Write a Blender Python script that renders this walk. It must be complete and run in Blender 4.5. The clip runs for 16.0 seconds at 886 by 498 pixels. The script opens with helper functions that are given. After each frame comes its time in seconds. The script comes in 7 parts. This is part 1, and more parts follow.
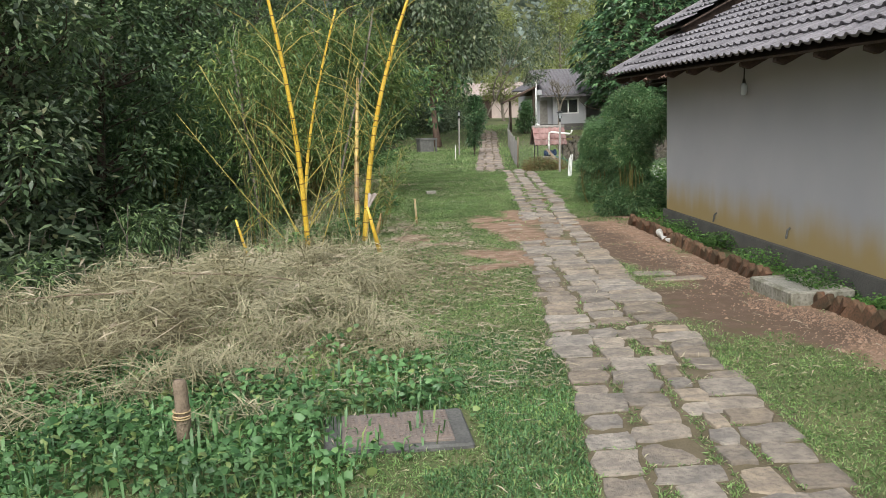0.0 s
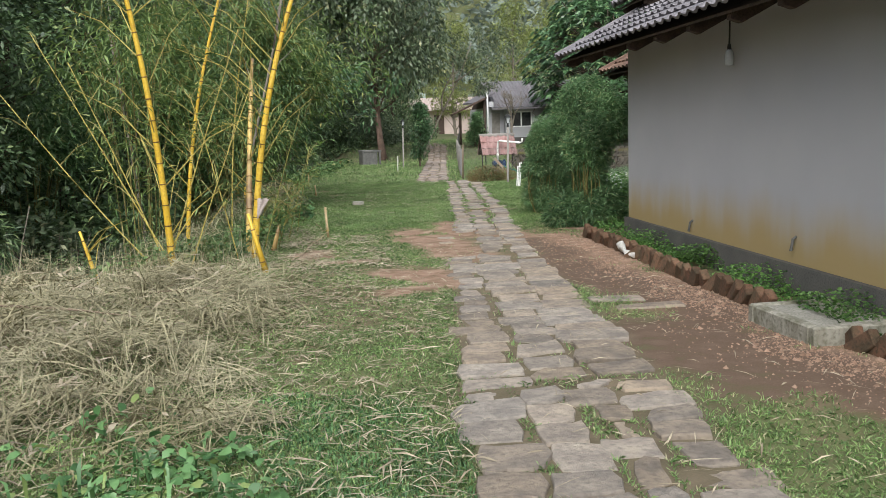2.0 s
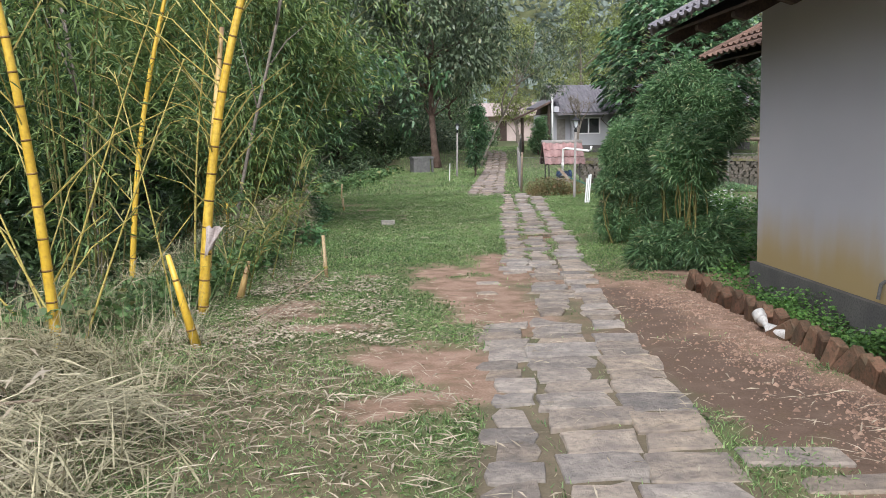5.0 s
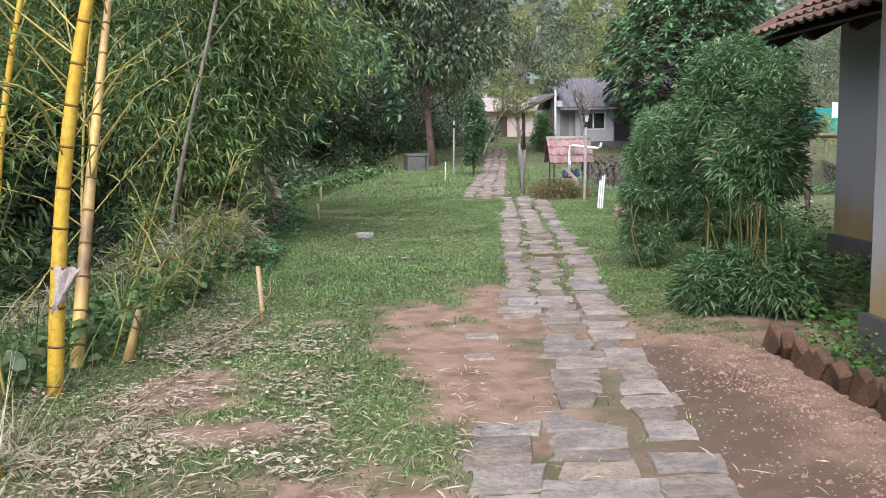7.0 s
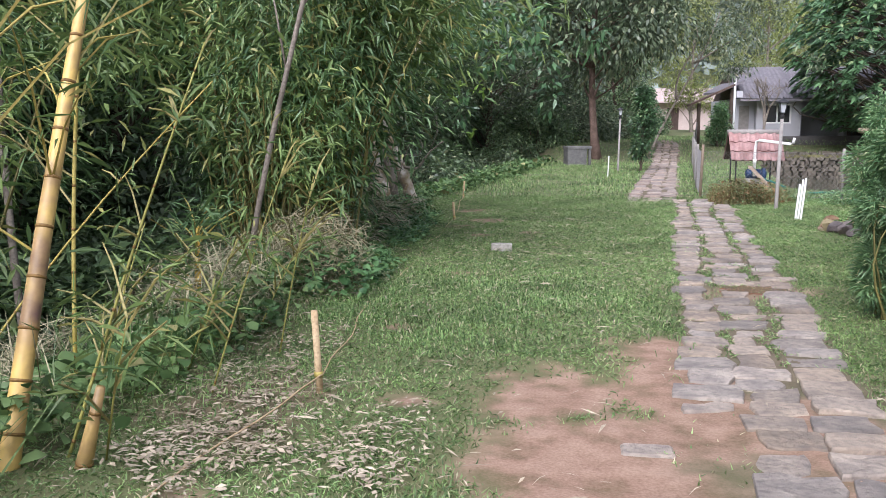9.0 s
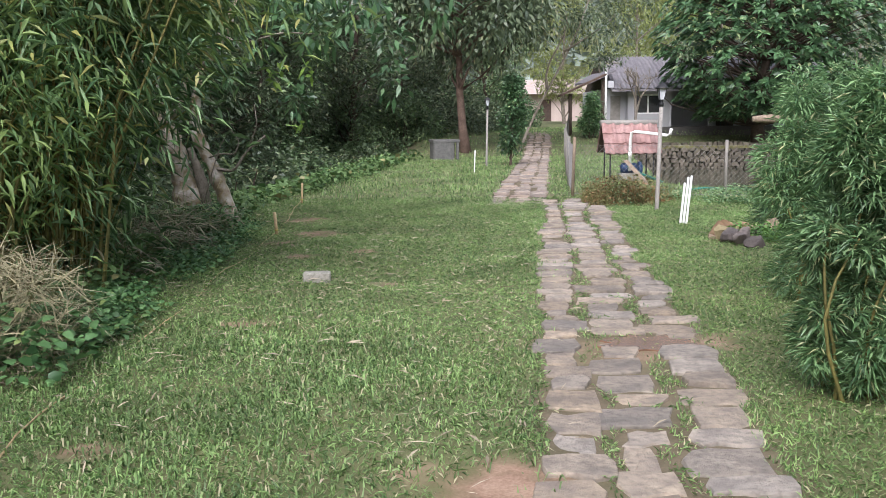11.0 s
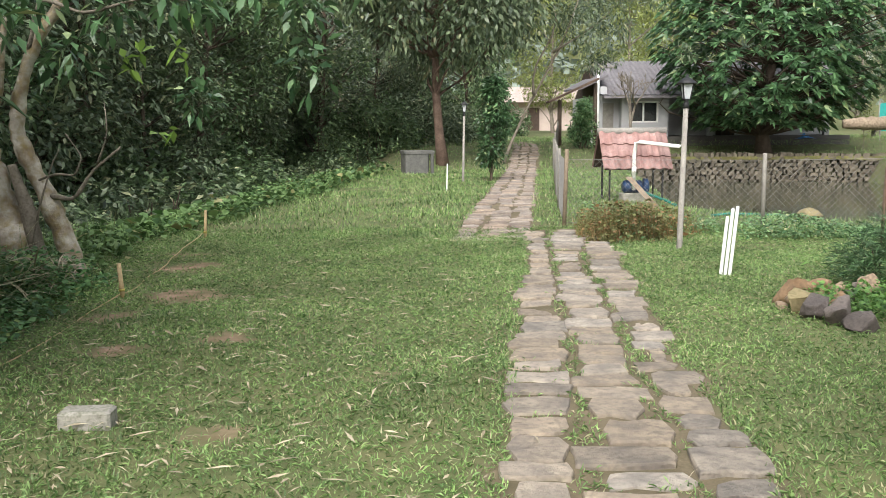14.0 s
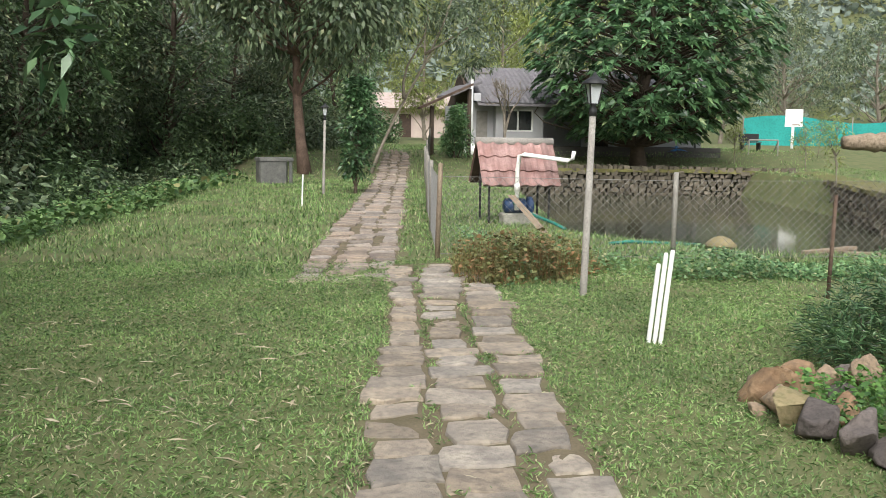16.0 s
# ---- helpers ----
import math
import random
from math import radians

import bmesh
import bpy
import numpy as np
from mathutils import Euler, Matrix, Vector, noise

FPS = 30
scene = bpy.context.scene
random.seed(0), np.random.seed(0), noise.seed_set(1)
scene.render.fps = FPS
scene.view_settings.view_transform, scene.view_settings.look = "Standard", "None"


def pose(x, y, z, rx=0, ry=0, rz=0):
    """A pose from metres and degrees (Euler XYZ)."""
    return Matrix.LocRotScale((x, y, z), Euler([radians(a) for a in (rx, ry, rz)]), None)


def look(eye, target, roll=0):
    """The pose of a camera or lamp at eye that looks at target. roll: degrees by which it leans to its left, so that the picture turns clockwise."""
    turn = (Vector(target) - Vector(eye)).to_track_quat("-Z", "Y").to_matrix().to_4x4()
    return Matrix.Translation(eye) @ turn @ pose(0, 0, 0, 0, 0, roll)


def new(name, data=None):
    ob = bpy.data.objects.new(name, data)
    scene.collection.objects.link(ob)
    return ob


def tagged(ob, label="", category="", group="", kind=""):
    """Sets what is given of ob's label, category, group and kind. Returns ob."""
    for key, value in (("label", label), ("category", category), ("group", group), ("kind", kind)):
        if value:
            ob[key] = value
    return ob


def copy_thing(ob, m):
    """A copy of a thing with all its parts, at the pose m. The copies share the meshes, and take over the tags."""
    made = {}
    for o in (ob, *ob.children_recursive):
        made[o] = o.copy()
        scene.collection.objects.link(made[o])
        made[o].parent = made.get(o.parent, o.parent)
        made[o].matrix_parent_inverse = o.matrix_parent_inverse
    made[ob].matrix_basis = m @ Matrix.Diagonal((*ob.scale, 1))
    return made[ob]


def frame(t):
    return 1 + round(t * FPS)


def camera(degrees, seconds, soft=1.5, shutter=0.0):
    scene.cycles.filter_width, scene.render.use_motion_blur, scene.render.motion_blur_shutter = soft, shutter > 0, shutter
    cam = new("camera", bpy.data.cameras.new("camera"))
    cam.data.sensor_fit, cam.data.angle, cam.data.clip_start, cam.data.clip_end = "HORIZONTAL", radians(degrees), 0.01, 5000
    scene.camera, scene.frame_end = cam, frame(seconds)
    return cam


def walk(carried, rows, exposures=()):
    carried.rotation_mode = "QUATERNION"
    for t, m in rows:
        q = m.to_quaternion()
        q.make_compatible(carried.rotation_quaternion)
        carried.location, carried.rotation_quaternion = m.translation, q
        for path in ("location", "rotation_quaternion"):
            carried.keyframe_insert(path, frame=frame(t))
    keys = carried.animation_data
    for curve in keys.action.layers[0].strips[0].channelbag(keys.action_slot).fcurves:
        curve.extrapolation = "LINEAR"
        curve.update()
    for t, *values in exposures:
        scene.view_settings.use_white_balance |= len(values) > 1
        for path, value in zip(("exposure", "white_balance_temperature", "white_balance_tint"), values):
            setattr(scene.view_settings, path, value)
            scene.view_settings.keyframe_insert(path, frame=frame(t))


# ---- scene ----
cam = camera(51.6, 16.0, soft=0.6)
METRES, EYE, TILT, LEAN, TURN = 22.1, 2.11, 0.0, 0.0, -4.0
ROWS = [
    (0.0, 0.0, 0.0, 0.0, -0.29, -8.58, 1.91),
    (0.5, 0.0042, 0.0322, -0.0063, -0.78, -8.16, 1.91),
    (1.0, 0.0097, 0.0651, -0.0131, -2.35, -8.13, 1.96),
    (1.5, 0.0197, 0.0991, -0.0187, -2.89, -7.77, 1.98),
    (2.0, 0.0289, 0.1346, -0.0218, -2.94, -7.46, 1.84),
    (2.5, 0.0378, 0.1665, -0.0236, -2.63, -7.17, 1.65),
    (3.0, 0.0435, 0.197, -0.0251, -2.07, -6.93, 1.46),
    (3.5, 0.0474, 0.2285, -0.0251, -1.07, -6.99, 1.35),
    (4.0, 0.0474, 0.2582, -0.0252, 0.59, -6.85, 1.32),
    (6.5, 0.0528, 0.4126, -0.0256, 1.17, -7.17, 0.99),
    (7.0, 0.054, 0.4443, -0.0255, 1.07, -7.2, 0.98),
    (7.5, 0.054, 0.4749, -0.0264, 1.05, -7.08, 0.95),
    (8.0, 0.0535, 0.503, -0.0273, 6.97, -7.0, 0.67),
    (8.5, 0.0528, 0.5332, -0.0277, 12.06, -7.49, 0.32),
    (9.0, 0.0546, 0.5647, -0.0271, 11.29, -7.68, 0.05),
    (9.5, 0.0573, 0.5961, -0.0272, 9.94, -7.82, 0.08),
    (10.0, 0.0609, 0.627, -0.0282, 4.97, -8.32, 0.5),
    (12.5, 0.0699, 0.7817, -0.029, 3.41, -7.62, 0.53),
    (13.0, 0.0717, 0.8116, -0.0302, 3.53, -7.55, 0.5),
    (13.5, 0.0744, 0.8418, -0.0304, 3.13, -7.53, 0.44),
    (14.0, 0.0773, 0.8703, -0.0308, 3.06, -7.55, 0.45),
    (14.5, 0.0784, 0.9011, -0.0305, 2.7, -7.84, 0.34),
    (15.0, 0.0804, 0.9313, -0.0303, 1.81, -7.87, 0.18),
    (15.5, 0.0818, 0.9617, -0.0308, -1.68, -7.93, -0.35),
    (16.0, 0.0859, 0.9907, -0.0299, -4.83, -7.17, -0.79),
]
walk(cam, [(t, pose(0, 0, EYE, TILT, LEAN, TURN) @ pose(METRES * x, METRES * y, METRES * z, 90 + pitch, roll, yaw)) for t, x, y, z, yaw, pitch, roll in ROWS],
     exposures=[(0.0, 0.18, 6350, 7), (4.0, 0.25, 6050, 11), (7.0, 0.45, 5900, 17), (10.0, 0.62, 5800, 20), (12.5, 0.52, 6500, 8), (14.2, 0.70, 6500, 8), (15.5, 0.62, 6450, 7), (16.0, 0.47, 6450, 7)])

# ---- light: a bright overcast afternoon ----
SUN_ELEV, SUN_ROT = 46.0, 196.0
world = bpy.data.worlds.new("overcast_sky")
scene.world = world
world.use_nodes = True
wt = world.node_tree
bg = wt.nodes["Background"]
sky = wt.nodes.new("ShaderNodeTexSky")
sky.sky_type, sky.sun_disc = 'NISHITA', False
sky.sun_elevation, sky.sun_rotation = radians(SUN_ELEV), radians(SUN_ROT)
sky.dust_density, sky.air_density = 4.0, 1.2
pale = wt.nodes.new("ShaderNodeHueSaturation")
pale.inputs["Saturation"].default_value = 0.35
wt.links.new(sky.outputs[0], pale.inputs["Color"])
wt.links.new(pale.outputs[0], bg.inputs["Color"])
bg.inputs["Strength"].default_value = 0.15
sun = new("sun", bpy.data.lights.new("sun", "SUN"))
sun.data.energy, sun.data.angle, sun.data.color = 2.7, radians(50), (1.0, 0.97, 0.93)
_az = radians(SUN_ROT)
sun.matrix_world = look((0, 0, 30), (-math.sin(_az) * math.cos(radians(SUN_ELEV)), -math.cos(_az) * math.cos(radians(SUN_ELEV)), 30 - math.sin(radians(SUN_ELEV))))

# ---- materials ----
rng = np.random.default_rng(7)


def material(name, c1, c2, rough=0.8, scale=6.0, bump=0.2, fine=60.0, c3=None, metal=0.0, spec=0.3, by="none", patch=0.5):
    """Two-scale mottled surface: c1/c2 in large patches, c3 in fine specks; by: 'island' or 'object' adds a shift per piece."""
    m = bpy.data.materials.new(name)
    m.use_nodes = True
    nt = m.node_tree
    b = nt.nodes["Principled BSDF"]
    geo = nt.nodes.new("ShaderNodeNewGeometry")
    n1, n2 = nt.nodes.new("ShaderNodeTexNoise"), nt.nodes.new("ShaderNodeTexNoise")
    n1.inputs["Scale"].default_value, n1.inputs["Detail"].default_value = scale, 6
    n2.inputs["Scale"].default_value, n2.inputs["Detail"].default_value = fine, 4
    for n in (n1, n2):
        nt.links.new(geo.outputs["Position"], n.inputs["Vector"])
    r1 = nt.nodes.new("ShaderNodeValToRGB")
    r1.color_ramp.elements[0].position, r1.color_ramp.elements[1].position = patch - 0.17, patch + 0.17
    r1.color_ramp.elements[0].color, r1.color_ramp.elements[1].color = (*c1, 1), (*c2, 1)
    nt.links.new(n1.outputs[0], r1.inputs[0])
    mix = nt.nodes.new("ShaderNodeMix")
    mix.data_type = 'RGBA'
    r2 = nt.nodes.new("ShaderNodeMapRange")
    r2.inputs[1].default_value, r2.inputs[2].default_value, r2.inputs[4].default_value = 0.45, 0.75, 0.8
    nt.links.new(n2.outputs[0], r2.inputs[0])
    nt.links.new(r2.outputs[0], mix.inputs[0])
    nt.links.new(r1.outputs[0], mix.inputs[6])
    c3 = c3 or tuple(0.6 * v for v in c1)
    mix.inputs[7].default_value = (*c3, 1)
    out = mix.outputs[2]
    if by != "none":
        rnd = nt.nodes.new("ShaderNodeObjectInfo").outputs["Random"] if by == "object" else geo.outputs["Random Per Island"]
        hs = nt.nodes.new("ShaderNodeHueSaturation")
        mr = nt.nodes.new("ShaderNodeMapRange")
        mr.inputs[3].default_value, mr.inputs[4].default_value = 0.72, 1.3
        nt.links.new(rnd, mr.inputs[0])
        nt.links.new(mr.outputs[0], hs.inputs["Value"])
        nt.links.new(out, hs.inputs["Color"])
        out = hs.outputs[0]
    nt.links.new(out, b.inputs["Base Color"])
    b.inputs["Roughness"].default_value, b.inputs["Metallic"].default_value = rough, metal
    b.inputs["Specular IOR Level"].default_value = spec
    if bump:
        bp = nt.nodes.new("ShaderNodeBump")
        bp.inputs["Strength"].default_value, bp.inputs["Distance"].default_value = bump, 0.02
        nt.links.new(n2.outputs[0], bp.inputs["Height"])
        nt.links.new(bp.outputs[0], b.inputs["Normal"])
    return m


def leaf_material(name, dark, light, odd=None, rough=0.5, through_light=0.3, odd_share=0.06):
    """Leaves: colour differs leaf by leaf, some light passes through."""
    m = bpy.data.materials.new(name)
    m.use_nodes = True
    nt = m.node_tree
    b = nt.nodes["Principled BSDF"]
    geo = nt.nodes.new("ShaderNodeNewGeometry")
    ramp = nt.nodes.new("ShaderNodeValToRGB")
    e = ramp.color_ramp.elements
    e[0].color, e[1].color, e[1].position = (*dark, 1), (*light, 1), 0.9
    if odd:
        e[1].position = 1 - odd_share - 0.02
        x = e.new(1 - odd_share)
        x.color = (*odd, 1)
    nt.links.new(geo.outputs["Random Per Island"], ramp.inputs[0])
    no = nt.nodes.new("ShaderNodeTexNoise")
    no.inputs["Scale"].default_value = 0.9
    nt.links.new(geo.outputs["Position"], no.inputs["Vector"])
    mr = nt.nodes.new("ShaderNodeMapRange")
    mr.inputs[1].default_value, mr.inputs[2].default_value, mr.inputs[3].default_value, mr.inputs[4].default_value = 0.3, 0.7, 0.7, 1.3
    nt.links.new(no.outputs[0], mr.inputs[0])
    hs = nt.nodes.new("ShaderNodeHueSaturation")
    nt.links.new(mr.outputs[0], hs.inputs["Value"])
    nt.links.new(ramp.outputs[0], hs.inputs["Color"])
    nt.links.new(hs.outputs[0], b.inputs["Base Color"])
    b.inputs["Roughness"].default_value = rough
    b.inputs["Specular IOR Level"].default_value = 0.55
    tr = nt.nodes.new("ShaderNodeBsdfTranslucent")
    nt.links.new(hs.outputs[0], tr.inputs["Color"])
    ms = nt.nodes.new("ShaderNodeMixShader")
    ms.inputs[0].default_value = through_light
    nt.links.new(b.outputs[0], ms.inputs[1])
    nt.links.new(tr.outputs[0], ms.inputs[2])
    nt.links.new(ms.outputs[0], nt.nodes["Material Output"].inputs["Surface"])
    return m


M_PLASTER = material("grey_plaster", (0.42, 0.42, 0.44), (0.47, 0.465, 0.48), 0.85, 1.2, 0.05, 90, (0.38, 0.38, 0.40))
M_PLINTH = material("plinth_cement", (0.11, 0.105, 0.10), (0.15, 0.14, 0.13), 0.9, 3, 0.2, 60)

def stone_material(name, c1, c2, c3):
    """Worn slabs: tan and mauve patches, pitted, each slab a little different."""
    m = material(name, c1, c2, 0.92, 6.0, 0.0, 26, c3, by="object")
    nt = m.node_tree
    for n in nt.nodes:
        if n.bl_idname == "ShaderNodeMapRange" and abs(n.inputs[3].default_value - 0.72) < 0.01:
            n.inputs[3].default_value, n.inputs[4].default_value = 0.74, 1.22
    shade, rnd = nt.nodes["Principled BSDF"].inputs["Base Color"].links[0].from_node, nt.nodes.new("ShaderNodeObjectInfo")
    far_ = nt.nodes.new("ShaderNodeMath")
    far_.operation = 'MULTIPLY'
    far_.inputs[1].default_value = 7.31
    part_ = nt.nodes.new("ShaderNodeMath")
    part_.operation = 'FRACT'
    tone = nt.nodes.new("ShaderNodeMapRange")
    tone.inputs[3].default_value, tone.inputs[4].default_value = 0.75, 1.25
    nt.links.new(rnd.outputs["Random"], far_.inputs[0])
    nt.links.new(far_.outputs[0], part_.inputs[0])
    nt.links.new(part_.outputs[0], tone.inputs[0])
    nt.links.new(tone.outputs[0], shade.inputs["Saturation"])
    geo, pit = nt.nodes.new("ShaderNodeNewGeometry"), nt.nodes.new("ShaderNodeTexNoise")
    pit.inputs["Scale"].default_value, pit.inputs["Detail"].default_value, pit.inputs["Roughness"].default_value = 11, 8, 0.68
    bp = nt.nodes.new("ShaderNodeBump")
    bp.inputs["Strength"].default_value, bp.inputs["Distance"].default_value = 0.9, 0.035
    nt.links.new(geo.outputs["Position"], pit.inputs["Vector"])
    nt.links.new(pit.outputs[0], bp.inputs["Height"])
    nt.links.new(bp.outputs[0], nt.nodes["Principled BSDF"].inputs["Normal"])
    return m


M_STONE = stone_material("paving_stone", (0.22, 0.19, 0.165), (0.38, 0.32, 0.255), (0.165, 0.145, 0.125))
M_STONE_FAR = stone_material("paving_stone_far", (0.23, 0.19, 0.165), (0.36, 0.295, 0.24), (0.17, 0.145, 0.125))
M_ROCK = material("brown_rock", (0.20, 0.15, 0.11), (0.30, 0.22, 0.15), 0.9, 4, 0.5, 40, (0.12, 0.1, 0.08), by="object")
M_ROCK_DARK = material("dark_purple_rock", (0.10, 0.085, 0.08), (0.15, 0.125, 0.115), 0.8, 6, 0.4, 50, by="object")
M_WALLSTONE = material("pond_wall_stone", (0.085, 0.075, 0.055), (0.17, 0.145, 0.11), 0.95, 2.5, 0.7, 20, by="island")
M_CONCRETE = material("old_concrete", (0.28, 0.265, 0.23), (0.38, 0.36, 0.32), 0.9, 6, 0.4, 50, (0.12, 0.13, 0.08))
M_CONCRETE_DARK = material("damp_concrete", (0.10, 0.10, 0.095), (0.16, 0.155, 0.145), 0.85, 5, 0.4, 50)
M_CHAMBER = material("mossy_rim_concrete", (0.13, 0.125, 0.085), (0.36, 0.34, 0.29), 0.9, 4.5, 0.5, 30, (0.10, 0.10, 0.06), patch=0.47)
M_COVER = material("rusty_cover", (0.19, 0.16, 0.145), (0.27, 0.21, 0.175), 0.7, 5, 0.3, 70, (0.12, 0.11, 0.105))
M_BRICK = material("mossy_brick", (0.085, 0.062, 0.038), (0.19, 0.10, 0.062), 0.95, 5, 0.6, 40, (0.05, 0.045, 0.028), by="object", patch=0.5)
M_ROOF = material("grey_roof_tile", (0.165, 0.155, 0.17), (0.24, 0.225, 0.24), 0.7, 4, 0.3, 45, (0.10, 0.09, 0.09), by="object")
M_ROOF_RED = material("red_roof_tile", (0.216, 0.120, 0.110), (0.331, 0.216, 0.202), 0.85, 5, 0.3, 30, (0.20, 0.12, 0.10), by="object")
M_ROOF_BROWN = material("brown_roof_tile", (0.12, 0.075, 0.055), (0.20, 0.12, 0.085), 0.85, 5, 0.3, 40, (0.09, 0.06, 0.05), by="island")
M_DARKWOOD = material("dark_rafter_wood", (0.05, 0.035, 0.028), (0.09, 0.06, 0.045), 0.8, 8, 0.3, 50)
M_WOOD = material("weathered_wood", (0.20, 0.15, 0.11), (0.30, 0.235, 0.17), 0.9, 8, 0.5, 60)
M_STAKE = material("pale_cane_stake", (0.42, 0.30, 0.16), (0.52, 0.40, 0.24), 0.7, 8, 0.2, 60)
M_WHITE = material("white_paint", (0.72, 0.72, 0.70), (0.82, 0.82, 0.80), 0.6, 6, 0.1, 60, (0.6, 0.6, 0.57))
M_POST = material("grey_painted_post", (0.24, 0.22, 0.20), (0.32, 0.30, 0.27), 0.75, 6, 0.2, 60)
M_BLACK = material("black_metal", (0.02, 0.02, 0.022), (0.035, 0.035, 0.037), 0.5, 8, 0.1, 60)
M_LAMPGLASS = material("frosted_lamp_glass", (0.42, 0.44, 0.46), (0.52, 0.54, 0.55), 0.25, 8, 0.0, 60, (0.55, 0.57, 0.6))
M_WIRE = material("galvanised_wire", (0.22, 0.21, 0.20), (0.30, 0.29, 0.28), 0.6, 8, 0.0, 60, metal=0.3)
M_CULM = material("yellow_bamboo", (0.62, 0.40, 0.035), (0.72, 0.50, 0.07), 0.35, 4, 0.05, 30, (0.45, 0.26, 0.04), spec=0.5)
M_CULM_PALE = material("pale_dry_bamboo", (0.68, 0.48, 0.14), (0.15, 0.09, 0.075), 0.45, 3.4, 0.1, 11, (0.42, 0.28, 0.13), spec=0.4, patch=0.55)
M_NODE = material("bamboo_node", (0.15, 0.085, 0.025), (0.27, 0.16, 0.05), 0.6, 9, 0.2, 60)
M_TWIG = material("yellow_twig", (0.34, 0.27, 0.06), (0.45, 0.38, 0.12), 0.6, 5, 0.0, 40, by="island")
M_BARK = material("dark_bark", (0.075, 0.055, 0.042), (0.12, 0.09, 0.07), 0.95, 6, 0.7, 35)
M_BARK_RED = material("reddish_bark", (0.105, 0.07, 0.055), (0.19, 0.13, 0.10), 0.95, 4, 0.6, 30)
M_BARK_PALE = material("pale_lichen_bark", (0.25, 0.195, 0.135), (0.62, 0.58, 0.52), 0.95, 7, 0.9, 16, (0.27, 0.21, 0.08), patch=0.54)
M_BARK_GREY = material("grey_twig_bark", (0.17, 0.145, 0.115), (0.28, 0.245, 0.2), 0.95, 6, 0.4, 40)
M_STRAW = material("dry_straw", (0.245, 0.22, 0.125), (0.43, 0.395, 0.26), 0.8, 1.1, 0.0, 30, (0.16, 0.145, 0.08), by="island")
M_CHIP = material("pale_bamboo_sheath", (0.29, 0.24, 0.165), (0.50, 0.44, 0.33), 0.8, 3, 0.0, 30, (0.22, 0.17, 0.115), by="island")
M_SHOOT = material("dull_bamboo_shoot", (0.20, 0.18, 0.06), (0.30, 0.26, 0.10), 0.6, 5, 0.0, 40, by="island")
M_GRASS = leaf_material("lawn_grass", (0.05, 0.11, 0.028), (0.29, 0.43, 0.15), (0.44, 0.41, 0.25), 0.5, 0.3, 0.08)
M_WEED = leaf_material("weed_leaf", (0.045, 0.12, 0.038), (0.17, 0.32, 0.12), (0.25, 0.33, 0.11), 0.45, 0.3, 0.08)
M_BAMLEAF = leaf_material("bamboo_leaf", (0.038, 0.09, 0.032), (0.175, 0.29, 0.115), (0.33, 0.36, 0.15), 0.4, 0.32, 0.04)
M_BAMLEAF_YELLOW = leaf_material("yellowing_bamboo_leaf", (0.065, 0.13, 0.037), (0.235, 0.325, 0.10), (0.38, 0.37, 0.12), 0.5, 0.35, 0.07)
M_SHRUB = leaf_material("shrub_leaf", (0.05, 0.125, 0.05), (0.24, 0.385, 0.17), (0.40, 0.42, 0.22), 0.42, 0.3, 0.05)
M_FOREST = leaf_material("forest_leaf", (0.035, 0.07, 0.03), (0.18, 0.27, 0.12), (0.26, 0.33, 0.14), 0.42, 0.25)
M_FOREST2 = leaf_material("forest_leaf_olive", (0.042, 0.07, 0.038), (0.19, 0.245, 0.135), (0.29, 0.30, 0.17), 0.42, 0.25)
M_BIGLEAF = leaf_material("glossy_tree_leaf", (0.028, 0.07, 0.03), (0.13, 0.245, 0.105), (0.25, 0.32, 0.15), 0.33, 0.22, 0.05)
M_SPRIG = leaf_material("young_leaf", (0.16, 0.30, 0.05), (0.30, 0.45, 0.10), None, 0.4, 0.4)
M_LANCE = leaf_material("narrow_bush_leaf", (0.04, 0.085, 0.035), (0.235, 0.34, 0.14), (0.31, 0.39, 0.17), 0.4, 0.3, 0.06)
M_YELLOWTREE = leaf_material("yellow_green_leaf", (0.16, 0.20, 0.05), (0.30, 0.34, 0.11), None, 0.6, 0.35)
# far leaves greyed and paled: distance haze painted into the base colour
M_HILL = leaf_material("haze_tinted_hill_leaf", (0.14, 0.18, 0.15), (0.24, 0.285, 0.24), None, 0.8, 0.2)
M_BED = leaf_material("bed_plant_leaf", (0.04, 0.11, 0.025), (0.16, 0.31, 0.07), None, 0.5, 0.3)
M_FERN = leaf_material("fern_leaf", (0.045, 0.105, 0.03), (0.19, 0.30, 0.105), (0.27, 0.26, 0.11), 0.5, 0.3)
M_TEAL = material("teal_net", (0.02, 0.22, 0.20), (0.03, 0.30, 0.27), 0.8, 0.5, 0.1, 8, (0.02, 0.17, 0.16))
M_BLUE = material("blue_plastic", (0.03, 0.16, 0.45), (0.05, 0.22, 0.52), 0.4, 8, 0.0, 40)
M_PUMP = material("dark_blue_pump", (0.015, 0.035, 0.09), (0.02, 0.05, 0.12), 0.5, 8, 0.0, 40)
M_HOSE = material("green_hose", (0.015, 0.14, 0.11), (0.02, 0.19, 0.15), 0.5, 8, 0.0, 40)
M_PVC = material("white_pvc", (0.70, 0.69, 0.66), (0.78, 0.77, 0.74), 0.4, 6, 0.0, 50, (0.6, 0.58, 0.53))
M_CONCRETE_PIPE = material("dirty_white_pipe", (0.45, 0.44, 0.42), (0.6, 0.59, 0.56), 0.55, 6, 0.0, 50, (0.33, 0.29, 0.25))
M_PUDDLE = material("muddy_water", (0.17, 0.095, 0.06), (0.22, 0.13, 0.085), 0.12, 3, 0.0, 30, (0.15, 0.085, 0.055), spec=0.5)
